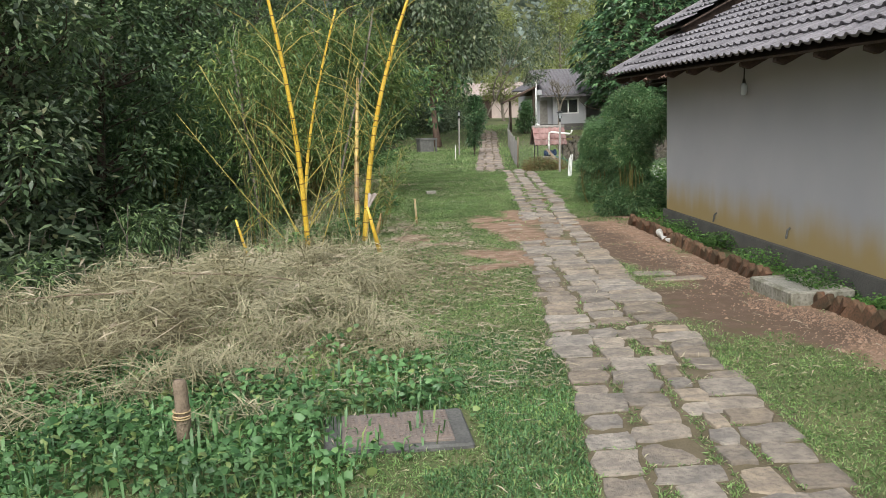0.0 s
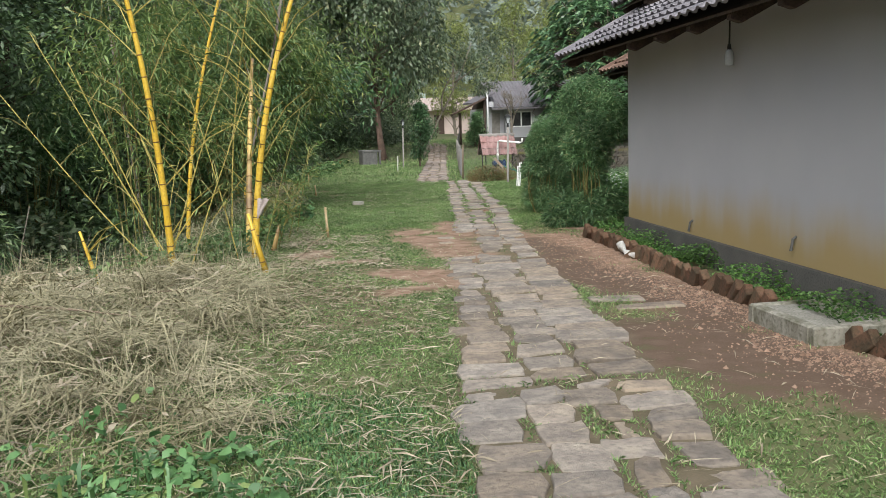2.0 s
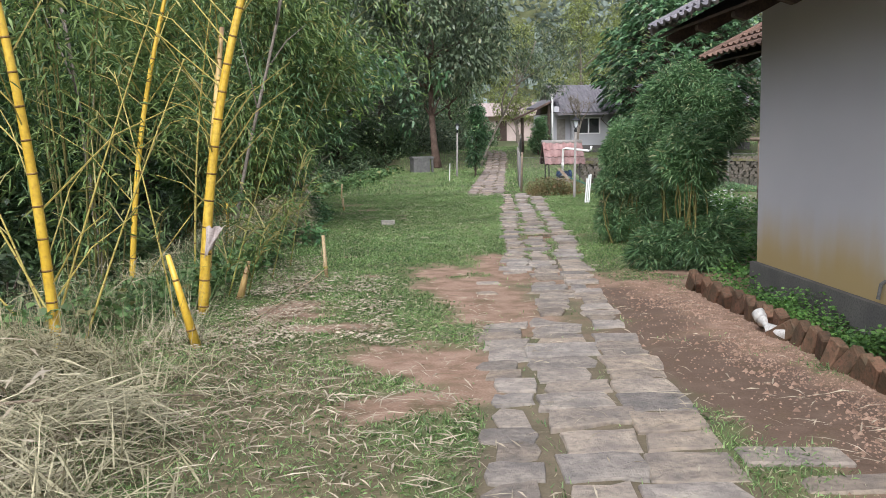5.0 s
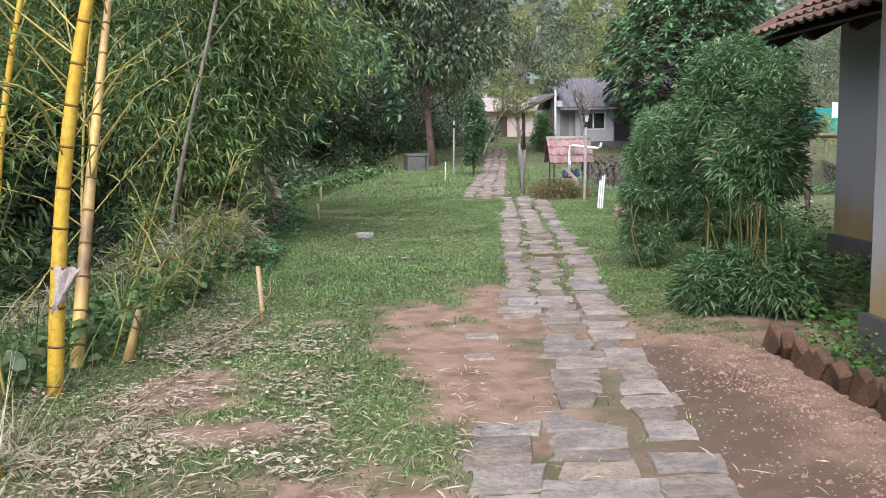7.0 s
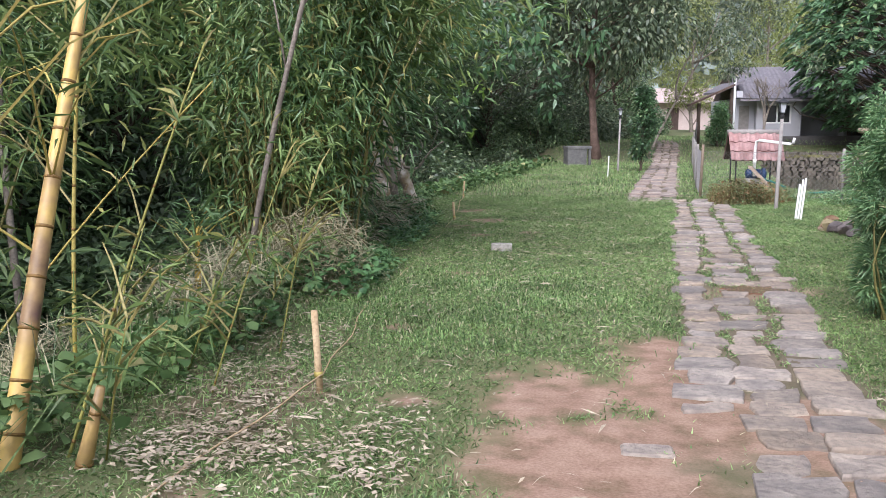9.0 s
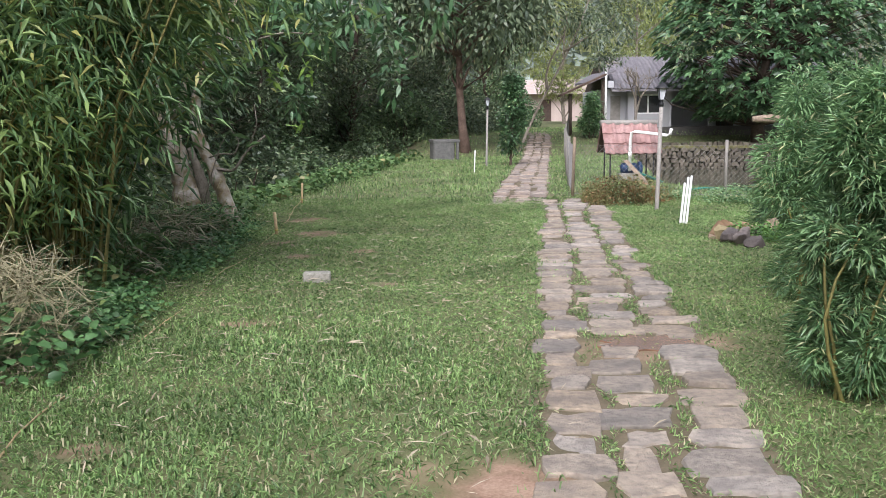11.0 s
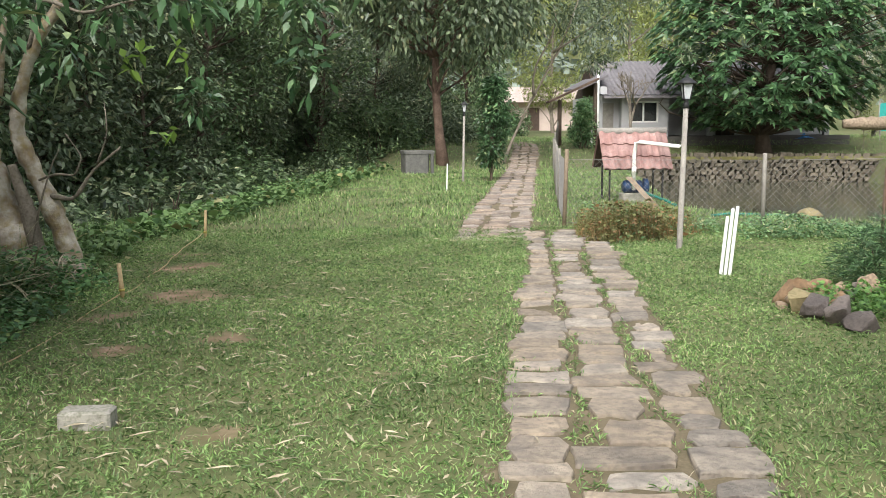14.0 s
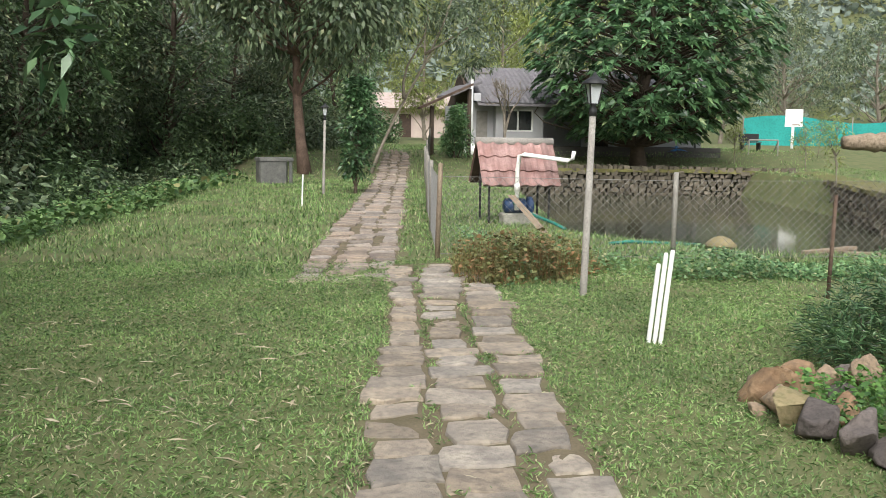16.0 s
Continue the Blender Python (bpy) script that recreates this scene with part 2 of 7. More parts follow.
M_PINK = material("pale_pink_plaster", (0.50, 0.40, 0.36), (0.56, 0.46, 0.42), 0.9, 1.5, 0.1, 30)
M_GLASSDARK = material("window_glass", (0.015, 0.018, 0.02), (0.025, 0.028, 0.03), 0.08, 3, 0.0, 30, spec=0.6)
M_CLOTH = material("pale_rag", (0.44, 0.37, 0.34), (0.56, 0.49, 0.45), 0.9, 8, 0.3, 60)
M_WATER = bpy.data.materials.new("pond_water")
M_WATER.use_nodes = True
_b = M_WATER.node_tree.nodes["Principled BSDF"]
_b.inputs["Base Color"].default_value = (0.055, 0.06, 0.04, 1)
_b.inputs["Roughness"].default_value = 0.09
_n, _p = M_WATER.node_tree.nodes.new("ShaderNodeTexNoise"), M_WATER.node_tree.nodes.new("ShaderNodeBump")
_n.inputs["Scale"].default_value = 3.0
_p.inputs["Strength"].default_value, _p.inputs["Distance"].default_value = 0.05, 0.02
M_WATER.node_tree.links.new(_n.outputs[0], _p.inputs["Height"])
M_WATER.node_tree.links.new(_p.outputs[0], _b.inputs["Normal"])


# ---- mesh helpers ----
def mesh_np(name, verts, faces, mats, smooth=False, midx=None):
    """A mesh from arrays; all faces have the same number of corners."""
    me = bpy.data.meshes.new(name)
    verts, faces = np.asarray(verts, np.float32), np.asarray(faces, np.int32)
    n, k = faces.shape
    me.vertices.add(len(verts))
    me.vertices.foreach_set("co", verts.ravel())
    me.loops.add(n * k)
    me.loops.foreach_set("vertex_index", faces.ravel())
    me.polygons.add(n)
    me.polygons.foreach_set("loop_start", np.arange(0, n * k, k, dtype=np.int32))
    for m in mats:
        me.materials.append(m)
    if midx is not None:
        me.polygons.foreach_set("material_index", np.asarray(midx, np.int32))
    if smooth:
        me.polygons.foreach_set("use_smooth", np.ones(n, bool))
    me.update(calc_edges=True)
    return me


class Build:
    """Collects verts, faces and material numbers for one mesh."""

    def __init__(self):
        self.v, self.f, self.m = [], [], []

    def add(self, v, f, m=0):
        o = len(self.v)
        self.v += [tuple(p) for p in v]
        self.f += [tuple(i + o for i in q) for q in f]
        self.m += [m] * len(f)
        return self

    def box(self, lo, hi, m=0, bev=0.0):
        (a, b, c), (d, e, g) = lo, hi
        if not bev:
            v = [(a, b, c), (d, b, c), (d, e, c), (a, e, c), (a, b, g), (d, b, g), (d, e, g), (a, e, g)]
            f = [(0, 3, 2, 1), (4, 5, 6, 7), (0, 1, 5, 4), (1, 2, 6, 5), (2, 3, 7, 6), (3, 0, 4, 7)]
            return self.add(v, f, m)
        r = bev
        ring = lambda i, z: [(a + i, b, z), (d - i, b, z), (d, b + i, z), (d, e - i, z), (d - i, e, z), (a + i, e, z), (a, e - i, z), (a, b + i, z)]
        inn = [(a + 2 * r, b + r, g), (d - 2 * r, b + r, g), (d - r, b + 2 * r, g), (d - r, e - 2 * r, g), (d - 2 * r, e - r, g), (a + 2 * r, e - r, g), (a + r, e - 2 * r, g), (a + r, b + 2 * r, g)]
        v = ring(r, c) + ring(r, g - r) + inn
        f = [tuple(range(7, -1, -1)), tuple(range(16, 24))]
        for k in (0, 8):
            f += [(k + i, k + (i + 1) % 8, k + 8 + (i + 1) % 8, k + 8 + i) for i in range(8)]
        return self.add(v, f, m)

    def tube(self, pts, rad, sides=8, m=0, cap=True):
        pts = [Vector(p) for p in pts]
        rad = [float(q) for q in rad] if hasattr(rad, "__len__") else [float(rad)] * len(pts)
        v, f = [], []
        for i, p in enumerate(pts):
            d = (pts[min(i + 1, len(pts) - 1)] - pts[max(i - 1, 0)]).normalized()
            x = d.cross(Vector((0.31, 0.95, 0.05))).normalized() if abs(d.z) > 0.5 else d.cross(Vector((0, 0, 1))).normalized()
            y = d.cross(x)
            for k in range(sides):
                a = 2 * math.pi * k / sides
                v.append(p + rad[i] * (math.cos(a) * x + math.sin(a) * y))
        for i in range(len(pts) - 1):
            for k in range(sides):
                f.append((i * sides + k, i * sides + (k + 1) % sides, (i + 1) * sides + (k + 1) % sides, (i + 1) * sides + k))
        if cap:
            f += [tuple(range(sides - 1, -1, -1)), tuple(range((len(pts) - 1) * sides, len(pts) * sides))]
        return self.add(v, f, m)

    def mesh(self, name, mats, smooth=False):
        me = bpy.data.meshes.new(name)
        me.from_pydata(self.v, [], self.f)
        for m in mats:
            me.materials.append(m)
        me.polygons.foreach_set("material_index", self.m)
        if smooth:
            me.polygons.foreach_set("use_smooth", [True] * len(self.f))
        me.update()
        return me


def part(name, data, parent=None, label="", at=None):
    if isinstance(data, tuple):
        data = data[0].mesh(name, *data[1:])
    ob = new(name, data)
    if parent is not None:
        ob.parent = parent
    if at is not None:
        ob.matrix_basis = at
    return tagged(ob, label) if label else ob


def thing(name, at, label, category, group="", kind=""):
    ob = new(name)
    ob.empty_display_size = 0.1
    ob.matrix_basis = at
    return tagged(ob, label, category, group, kind)


def unit(v):
    return v / np.maximum(np.linalg.norm(v, axis=1, keepdims=True), 1e-9)


def leaves(name, p, d, length, width, mat, fold=0.25, droop=0.0, mats=None, lobes=False):
    """Leaves as folded blades: root p, way d, four corners each, sharp at both ends."""
    n = len(p)
    d = unit(d)
    length = np.broadcast_to(length, (n,))[:, None]
    width = np.broadcast_to(width, (n,))[:, None]
    ref = rng.normal(size=(n, 3)) * 0.5 + [0, 0, 1]
    s = unit(np.cross(d, ref))
    up = np.cross(s, d)
    mid = p + d * length * 0.45 - up * width * fold
    tip = p + d * length + np.array([0, 0, -1.0]) * length * droop
    v = np.stack([p, mid + s * width * 0.5 + up * width * fold, tip, mid - s * width * 0.5 + up * width * fold], 1).reshape(-1, 3)
    i = np.arange(n)[:, None] * 4
    f = np.concatenate([i + [0, 1, 2], i + [0, 2, 3]], 1).reshape(-1, 3)
    return mesh_np(name, v, f, [mat])


def ball(n):
    return unit(rng.normal(size=(n, 3)))


def lumps(centres, radii, n, shell=0.55):
    """n leaf roots and outward ways over a set of lumps."""
    centres, radii = np.asarray(centres, float), np.asarray(radii, float)
    w = radii ** 2 / (radii ** 2).sum()
    k = rng.choice(len(radii), n, p=w)
    o = ball(n)
    r = radii[k][:, None] * (shell + (1 - shell) * rng.random((n, 1)))
    p = centres[k] + o * r
    return p, o


# ---- the lie of the land ----
BANK_Y = [-40, 2, 6, 10, 13, 15, 18, 22, 26, 31, 36, 40, 48, 56, 70, 90]
BANK_X = [-8, -6, -4.2, -2.8, -1.6, -0.5, -0.1, -0.3, -0.6, -0.5, 0.2, 0.8, 1.6, 2.2, 2.0, 2]
POND = [(8.5, 35.5), (9.6, 33.3), (17.2, 32.5), (19.2, 44.0), (24.6, 58.8), (20.0, 60.6), (12.4, 60.9)]
WATER_Z = -1.1


def smooth(a, b, x):
    t = np.clip((x - a) / (b - a), 0, 1)
    return t * t * (3 - 2 * t)


def pond_depth(x, y):
    """Distance inside the pond's outline (negative outside)."""
    d = np.full(np.shape(x), 1e9)
    for (x0, y0), (x1, y1) in zip(POND, POND[1:] + POND[:1]):
        l = math.hypot(x1 - x0, y1 - y0)
        d = np.minimum(d, ((x - x0) * -(y1 - y0) + (y - y0) * (x1 - x0)) / l)
    return d


def height(x, y):
    x, y = np.asarray(x, float), np.asarray(y, float)
    z = 0.62 * (1 - smooth(-0.3, 4.3, y))
    e = np.interp(y, BANK_Y, BANK_X) - x
    z = z - 1.3 * smooth(0.0, 3.0, e) + 9 * smooth(9, 45, e)
    z = z - 1.9 * smooth(-1.0, -0.4, pond_depth(x, y))
    z = z + 0.75 * np.maximum(smooth(50, 61, y) * (1 - smooth(9.5, 12.3, x)), smooth(61.8, 67, y)) + 0.3 * smooth(70, 100, y) + 62 * smooth(105, 300, y) + 10 * smooth(70, 160, x)
    return z


def bumps(x, y):
    return 0.018 * np.sin(1.9 * x + 0.7 * y) * np.sin(1.3 * y - 0.4 * x) + 0.008 * np.sin(5.1 * x) * np.sin(4.3 * y + 1)


def path_mid(y):
    return np.interp(y, [4.0, 7, 10.4, 13.8, 16.2, 19, 20.5, 23, 26, 31.6], [1.79, 2.10, 2.41, 2.78, 3.11, 3.45, 3.65, 3.93, 4.25, 4.9])


def path_half(y):
    return np.interp(y, [4, 7, 9, 10.4, 13.8, 19, 20.5, 31.6], [0.74, 0.66, 0.66, 0.62, 0.57, 0.53, 0.57, 0.53])


def path2_mid(y):
    return np.interp(y, [30.4, 37, 50, 58], [3.8, 4.6, 6.2, 7.2])


def blob(x, y, cx, cy, rx, ry, edge=0.5):
    w = 0.22 * np.sin(3.1 * x + 1.7 * y + cx) + 0.16 * np.sin(6.7 * y - 4.3 * x + cy) + 0.1 * np.sin(13 * x + 11 * y)
    return 1 - smooth(1 - edge, 1 + edge, np.hypot((x - cx) / rx, (y - cy) / ry) + w)


SOIL = [(2.45, 15.6, 0.5, 2.3), (2.2, 16.3, 0.45, 0.9), (3.95, 14.6, 0.95, 2.6), (4.1, 11.0, 0.75, 3.4), (4.2, 8.0, 0.5, 1.6), (1.95, 13.0, 0.35, 0.8), (1.45, 13.2, 0.4, 0.4), (3.3, 16.9, 0.5, 0.8), (2.1, 17.5, 0.4, 0.6), (2.75, 17.2, 0.4, 1.2), (2.85, 18.3, 0.28, 0.7), (0.75, 14.4, 0.5, 0.25), (1.5, 12.2, 0.45, 0.35), (0.45, 15.2, 0.4, 0.5),
        (1.0, 26.9, 0.4, 0.28), (1.0, 21.7, 0.2, 0.14), (0.6, 28.7, 0.4, 0.35), (1.7, 25.2, 0.2, 0.14), (2.0, 23.3, 0.18, 0.12), (0.6, 26.0, 0.25, 0.2), (0.92, 24.95, 0.25, 0.16), (0.3, 29.5, 0.3, 0.15), (5.3, 16.8, 0.9, 1.6), (3.88, 20.87, 0.6, 0.45), (0.9, 19.1, 0.14, 0.1), (1.2, 17.2, 0.18, 0.16)]
MUD = [(3.45, 9.0, 0.85, 1.6), (3.65, 12.4, 0.6, 1.8), (3.6, 14.6, 0.45, 1.3), (3.95, 10.4, 0.5, 2.2), (4.0, 8.2, 0.45, 1.0)]
STRAW = [(-2.2, 10.0, 2.0, 3.2), (-4.2, 8.0, 2.4, 2.2), (-0.6, 12.2, 0.9, 1.6), (0.35, 14.4, 0.5, 0.9), (0.5, 17.2, 0.45, 0.7), (0.7, 12.0, 0.8, 2.4), (-0.4, 20.5, 0.6, 2.2)]


def soil(x, y):
    return np.max([blob(x, y, *s) * (0.8 if s[1] > 19 else 1.0) for s in SOIL], 0)


def mud(x, y):
    return np.max([blob(x, y, *s) for s in MUD], 0)


def straw(x, y):
    return np.max([blob(x, y, *s) for s in STRAW], 0)


def on_path(x, y, grow=0.0):
    a = (np.abs(x - path_mid(y)) < path_half(y) + grow) & (y < 31.8)
    return a | ((np.abs(x - path2_mid(y)) < 0.54 + grow) & (y > 30.4) & (y < 58))


def lay(x, y):
    return height(x, y) + bumps(x, y)


def pile(x, y):
    """How high the heaped straw lies."""
    return 0.42 * blob(x, y, -2.6, 9.8, 2.2, 2.9, 0.6) + 0.3 * blob(x, y, -4.8, 8.2, 2.6, 2.2, 0.6) + 0.2 * blob(x, y, -0.7, 12.0, 0.9, 1.6, 0.6)


xs = np.concatenate([-np.geomspace(400, 13, 26), np.arange(-12, -5, 0.5), np.arange(-5, 10, 0.16), np.arange(10, 27, 0.45), np.geomspace(27, 400, 22)])
ys = np.concatenate([-np.geomspace(300, 7, 14), np.arange(-6, 3.9, 0.5), np.arange(3.9, 34, 0.16), np.arange(34, 63, 0.45), np.geomspace(63, 500, 24)])
X, Y = np.meshgrid(xs, ys)
Z = lay(X, Y)
nx, ny = len(xs), len(ys)
ii = (np.arange(ny - 1)[:, None] * nx + np.arange(nx - 1)).ravel()


def ground_material():
    m = material("lawn_earth", (0.085, 0.115, 0.042), (0.15, 0.155, 0.07), 0.95, 2.2, 0.25, 70, (0.12, 0.105, 0.058))
    nt = m.node_tree
    b = nt.nodes["Principled BSDF"]
    src = b.inputs["Base Color"].links[0].from_socket
    geo = nt.nodes.new("ShaderNodeNewGeometry")
    fine = nt.nodes.new("ShaderNodeTexNoise")
    fine.inputs["Scale"].default_value, fine.inputs["Detail"].default_value = 70, 5
    nt.links.new(geo.outputs["Position"], fine.inputs["Vector"])
    ragged = nt.nodes.new("ShaderNodeTexNoise")
    ragged.inputs["Scale"].default_value, ragged.inputs["Detail"].default_value = 4.5, 9
    nt.links.new(geo.outputs["Position"], ragged.inputs["Vector"])
    both = nt.nodes.new("ShaderNodeMath")
    both.operation = 'MULTIPLY_ADD'
    both.inputs[1].default_value = 0.35
    half_ = nt.nodes.new("ShaderNodeMath")
    half_.operation = 'MULTIPLY'
    half_.inputs[1].default_value = 0.65
    nt.links.new(ragged.outputs[0], half_.inputs[0])
    nt.links.new(fine.outputs[0], both.inputs[0])
    nt.links.new(half_.outputs[0], both.inputs[2])
    for key, ca, cb in (("straw", (0.075, 0.062, 0.034), (0.20, 0.165, 0.095)), ("soil", (0.175, 0.10, 0.066), (0.36, 0.25, 0.18)), ("mud", (0.095, 0.062, 0.042), (0.15, 0.103, 0.073)), ("bed", (0.10, 0.085, 0.05), (0.17, 0.135, 0.09)), ("bare", (0.075, 0.06, 0.04), (0.15, 0.118, 0.075))):
        at = nt.nodes.new("ShaderNodeAttribute")
        at.attribute_name = key
        ramp = nt.nodes.new("ShaderNodeValToRGB")
        ramp.color_ramp.elements[0].color, ramp.color_ramp.elements[1].color = (*ca, 1), (*cb, 1)
        ramp.color_ramp.elements[0].position, ramp.color_ramp.elements[1].position = 0.36, 0.64
        nt.links.new(both.outputs[0], ramp.inputs[0])
        mx = nt.nodes.new("ShaderNodeMix")
        mx.data_type = 'RGBA'
        if key in ("soil", "mud", "straw"):
            ad = nt.nodes.new("ShaderNodeMath")
            ad.operation = 'MULTIPLY_ADD'
            nt.links.new(ragged.outputs[0], ad.inputs[0])
            ad.inputs[1].default_value = 1.6
            nt.links.new(at.outputs["Fac"], ad.inputs[2])
            mr = nt.nodes.new("ShaderNodeMapRange")
            mr.inputs[1].default_value, mr.inputs[2].default_value = 1.0, 1.75
            nt.links.new(ad.outputs[0], mr.inputs[0])
            nt.links.new(mr.outputs[0], mx.inputs[0])
        else:
            nt.links.new(at.outputs["Fac"], mx.inputs[0])
        nt.links.new(src, mx.inputs[6])
        nt.links.new(ramp.outputs[0], mx.inputs[7])
        src = mx.outputs[2]
    nt.links.new(src, b.inputs["Base Color"])
    return m


gm = mesh_np("ground", np.stack([X, Y, Z], -1).reshape(-1, 3), np.stack([ii, ii + 1, ii + nx + 1, ii + nx], 1), [ground_material()], True)
BANKE = np.interp(Y, BANK_Y, BANK_X) - X
for key, val in (("bed", on_path(X, Y, 0.03) * (1 - 0.9 * soil(X, Y))), ("straw", straw(X, Y)), ("soil", soil(X, Y)), ("mud", mud(X, Y)), ("bare", np.maximum(smooth(0.2, 1.6, BANKE), smooth(-0.2, 0.3, pond_depth(X, Y))))):
    gm.attributes.new(key, 'FLOAT', 'POINT').data.foreach_set("value", val.astype(np.float32).ravel())
tagged(new("ground", gm), "uneven lawn with patches of bare red soil", "ground", kind="structure")

# pond water, and the rubble wall round its far sides
wv = [(x, y, WATER_Z) for x, y in [(7.4, 34.6), (8.8, 32.2), (17.9, 31.3), (20.2, 43.5), (26, 59.5), (20.5, 62), (11.6, 62)]]
tagged(new("water", Build().add(wv, [tuple(range(7))]).mesh("water", [M_WATER])), "still dark green pond water", "water", kind="structure")


def rubble_wall(name, a, b, z0, z1):
    bd = Build()
    a, b = Vector((*a, 0)), Vector((*b, 0))
    along, l = (b - a).normalized(), (b - a).length
    out = Vector((-along.y, along.x, 0))
    z = z0
    while z < z1:
        hgt = rng.uniform(0.12, 0.24)
        s = rng.uniform(-0.3, 0)
        while s < l:
            w = rng.uniform(0.14, 0.42)
            c = a + along * (s + w / 2) + out * (0.12 + rng.uniform(-0.05, 0.05)) + Vector((0, 0, z + hgt / 2))
            v = []
            for k in range(8):
                q = Vector(((-1, 1)[k & 1] * w * 0.5 * rng.uniform(0.45, 1.1), (-1, 1)[k >> 1 & 1] * 0.2 * rng.uniform(0.6, 1.1), (-1, 1)[k >> 2] * hgt * 0.55 * rng.uniform(0.35, 1.35)))
                v.append(c + along * q.x + out * q.y + Vector((0, 0, q.z)))
            bd.add(v, [(0, 2, 3, 1), (4, 5, 7, 6), (0, 1, 5, 4), (1, 3, 7, 5), (3, 2, 6, 7), (2, 0, 4, 6)])
            s += w
        z += hgt
    return tagged(new(name, bd.mesh(name, [M_WALLSTONE])), "dark rubble stone retaining wall of the pond", "wall", kind="stuff")


def coping(a, b):
    a, b = Vector((*a, 0)), Vector((*b, 0))
    d = (b - a).normalized()
    o = Vector((d.y, -d.x, 0))
    n = max(2, int((b - a).length / 0.8))
    v, f = [], []
    for k in range(n + 1):
        p = a + (b - a) * k / n
        for w, z in ((-0.32, -0.12), (-0.30, 0.03), (1.15, 0.04), (1.25, -0.3)):
            v.append(p + o * (w + rng.normal(0, 0.03)) + Vector((0, 0, z + rng.normal(0, 0.012))))
    for k in range(n):
        f += [(4 * k + j, 4 * k + 4 + j, 4 * k + 5 + j, 4 * k + 1 + j) for j in range(3)]
    return tagged(new("pond_coping", Build().add(v, f).mesh("pond_coping", [M_MOSS])), "mossy earth edge along the top of the pond wall", "edge", kind="structure")


M_MOSS = material("mossy_earth", (0.10, 0.11, 0.035), (0.18, 0.16, 0.06), 0.95, 3, 0.6, 30, (0.12, 0.09, 0.05))
for a, b in list(zip(POND[3:], POND[4:])) + [(POND[2], POND[3])]:
    coping(a, b)
for a, b in zip(POND[3:], POND[4:]):
    rubble_wall("pond_wall", a, b, -1.35, -0.02)
rubble_wall("pond_wall", POND[2], POND[3], -1.35, -0.02)

# ---- house beside the path ----
EAVE_X, EAVE_Z, SLOPE = 4.38, 2.64, radians(27)


def wall(name, lo, hi, mat, label):
    return tagged(new(name, Build().box(lo, hi).mesh(name, [mat])), label, "wall", kind="structure")


def stained_plaster():
    """Grey plaster with a yellow damp band along the foot of the wall."""
    m = material("stained_grey_plaster", (0.42, 0.42, 0.445), (0.46, 0.458, 0.478), 0.85, 1.0, 0.08, 120, (0.40, 0.40, 0.42))
    nt = m.node_tree
    b = nt.nodes["Principled BSDF"]
    src = b.inputs["Base Color"].links[0].from_socket
    geo, sep = nt.nodes.new("ShaderNodeNewGeometry"), nt.nodes.new("ShaderNodeSeparateXYZ")
    nt.links.new(geo.outputs["Position"], sep.inputs[0])
    no = nt.nodes.new("ShaderNodeTexNoise")
    no.inputs["Scale"].default_value, no.inputs["Detail"].default_value = 1.6, 6
    mp = nt.nodes.new("ShaderNodeMapping")
    mp.inputs["Scale"].default_value = (1, 1.5, 0.35)
    nt.links.new(geo.outputs["Position"], mp.inputs["Vector"])
    nt.links.new(mp.outputs[0], no.inputs["Vector"])
    ad = nt.nodes.new("ShaderNodeMath")
    ad.operation = 'MULTIPLY_ADD'
    ad.inputs[1].default_value, ad.inputs[2].default_value = -0.55, 0.28
    nt.links.new(no.outputs[0], ad.inputs[0])
    su = nt.nodes.new("ShaderNodeMath")
    nt.links.new(sep.outputs[2], su.inputs[0])
    nt.links.new(ad.outputs[0], su.inputs[1])
    mr = nt.nodes.new("ShaderNodeMapRange")
    mr.interpolation_type = 'SMOOTHSTEP'
    mr.inputs[1].default_value, mr.inputs[2].default_value, mr.inputs[3].default_value, mr.inputs[4].default_value = 0.35, 0.95, 0.95, 0.0
    nt.links.new(su.outputs[0], mr.inputs[0])
    mx = nt.nodes.new("ShaderNodeMix")
    mx.data_type = 'RGBA'
    mx.inputs[7].default_value = (0.40, 0.295, 0.13, 1)
    nt.links.new(mr.outputs[0], mx.inputs[0])
    nt.links.new(src, mx.inputs[6])
    nt.links.new(mx.outputs[2], b.inputs["Base Color"])
    return m


M_STAINED = stained_plaster()
wall("wall_west", (5.05, -4.0, 0.29), (5.28, 15.66, 3.0), M_STAINED, "grey plastered house wall with a yellow damp band")
wall("wall_north", (5.28, 15.43, 0.29), (7.0, 15.66, 3.0), M_STAINED, "grey plastered end wall of the house")
wall("wall_rear", (7.0, 15.43, 0.30), (7.23, 20.2, 3.2), M_STAINED, "grey plastered wall of the set-back wing")
wall("wall_rear_north", (7.23, 19.97, 0.30), (12.0, 20.2, 3.2), M_STAINED, "grey plastered end wall of the wing")
wall("wall_east", (12.0, -4.0, 0.0), (12.2, 20.2, 3.0), M_PLASTER, "grey plastered rear wall of the house")
wall("wall_south", (5.05, -4.2, 0.0), (12.2, -4.0, 3.0), M_PLASTER, "grey plastered south wall of the house")
wall("plinth_west", (5.0, -4.0, -0.1), (5.28, 15.71, 0.287), M_PLINTH, "dark grey cement plinth under the house wall")
wall("plinth_north", (5.28, 15.43, -0.1), (6.96, 15.71, 0.287), M_PLINTH, "dark grey cement plinth under the end wall")
wall("plinth_rear", (6.95, 15.43, -0.1), (7.23, 20.25, 0.297), M_PLINTH, "dark grey cement plinth of the set-back wing")


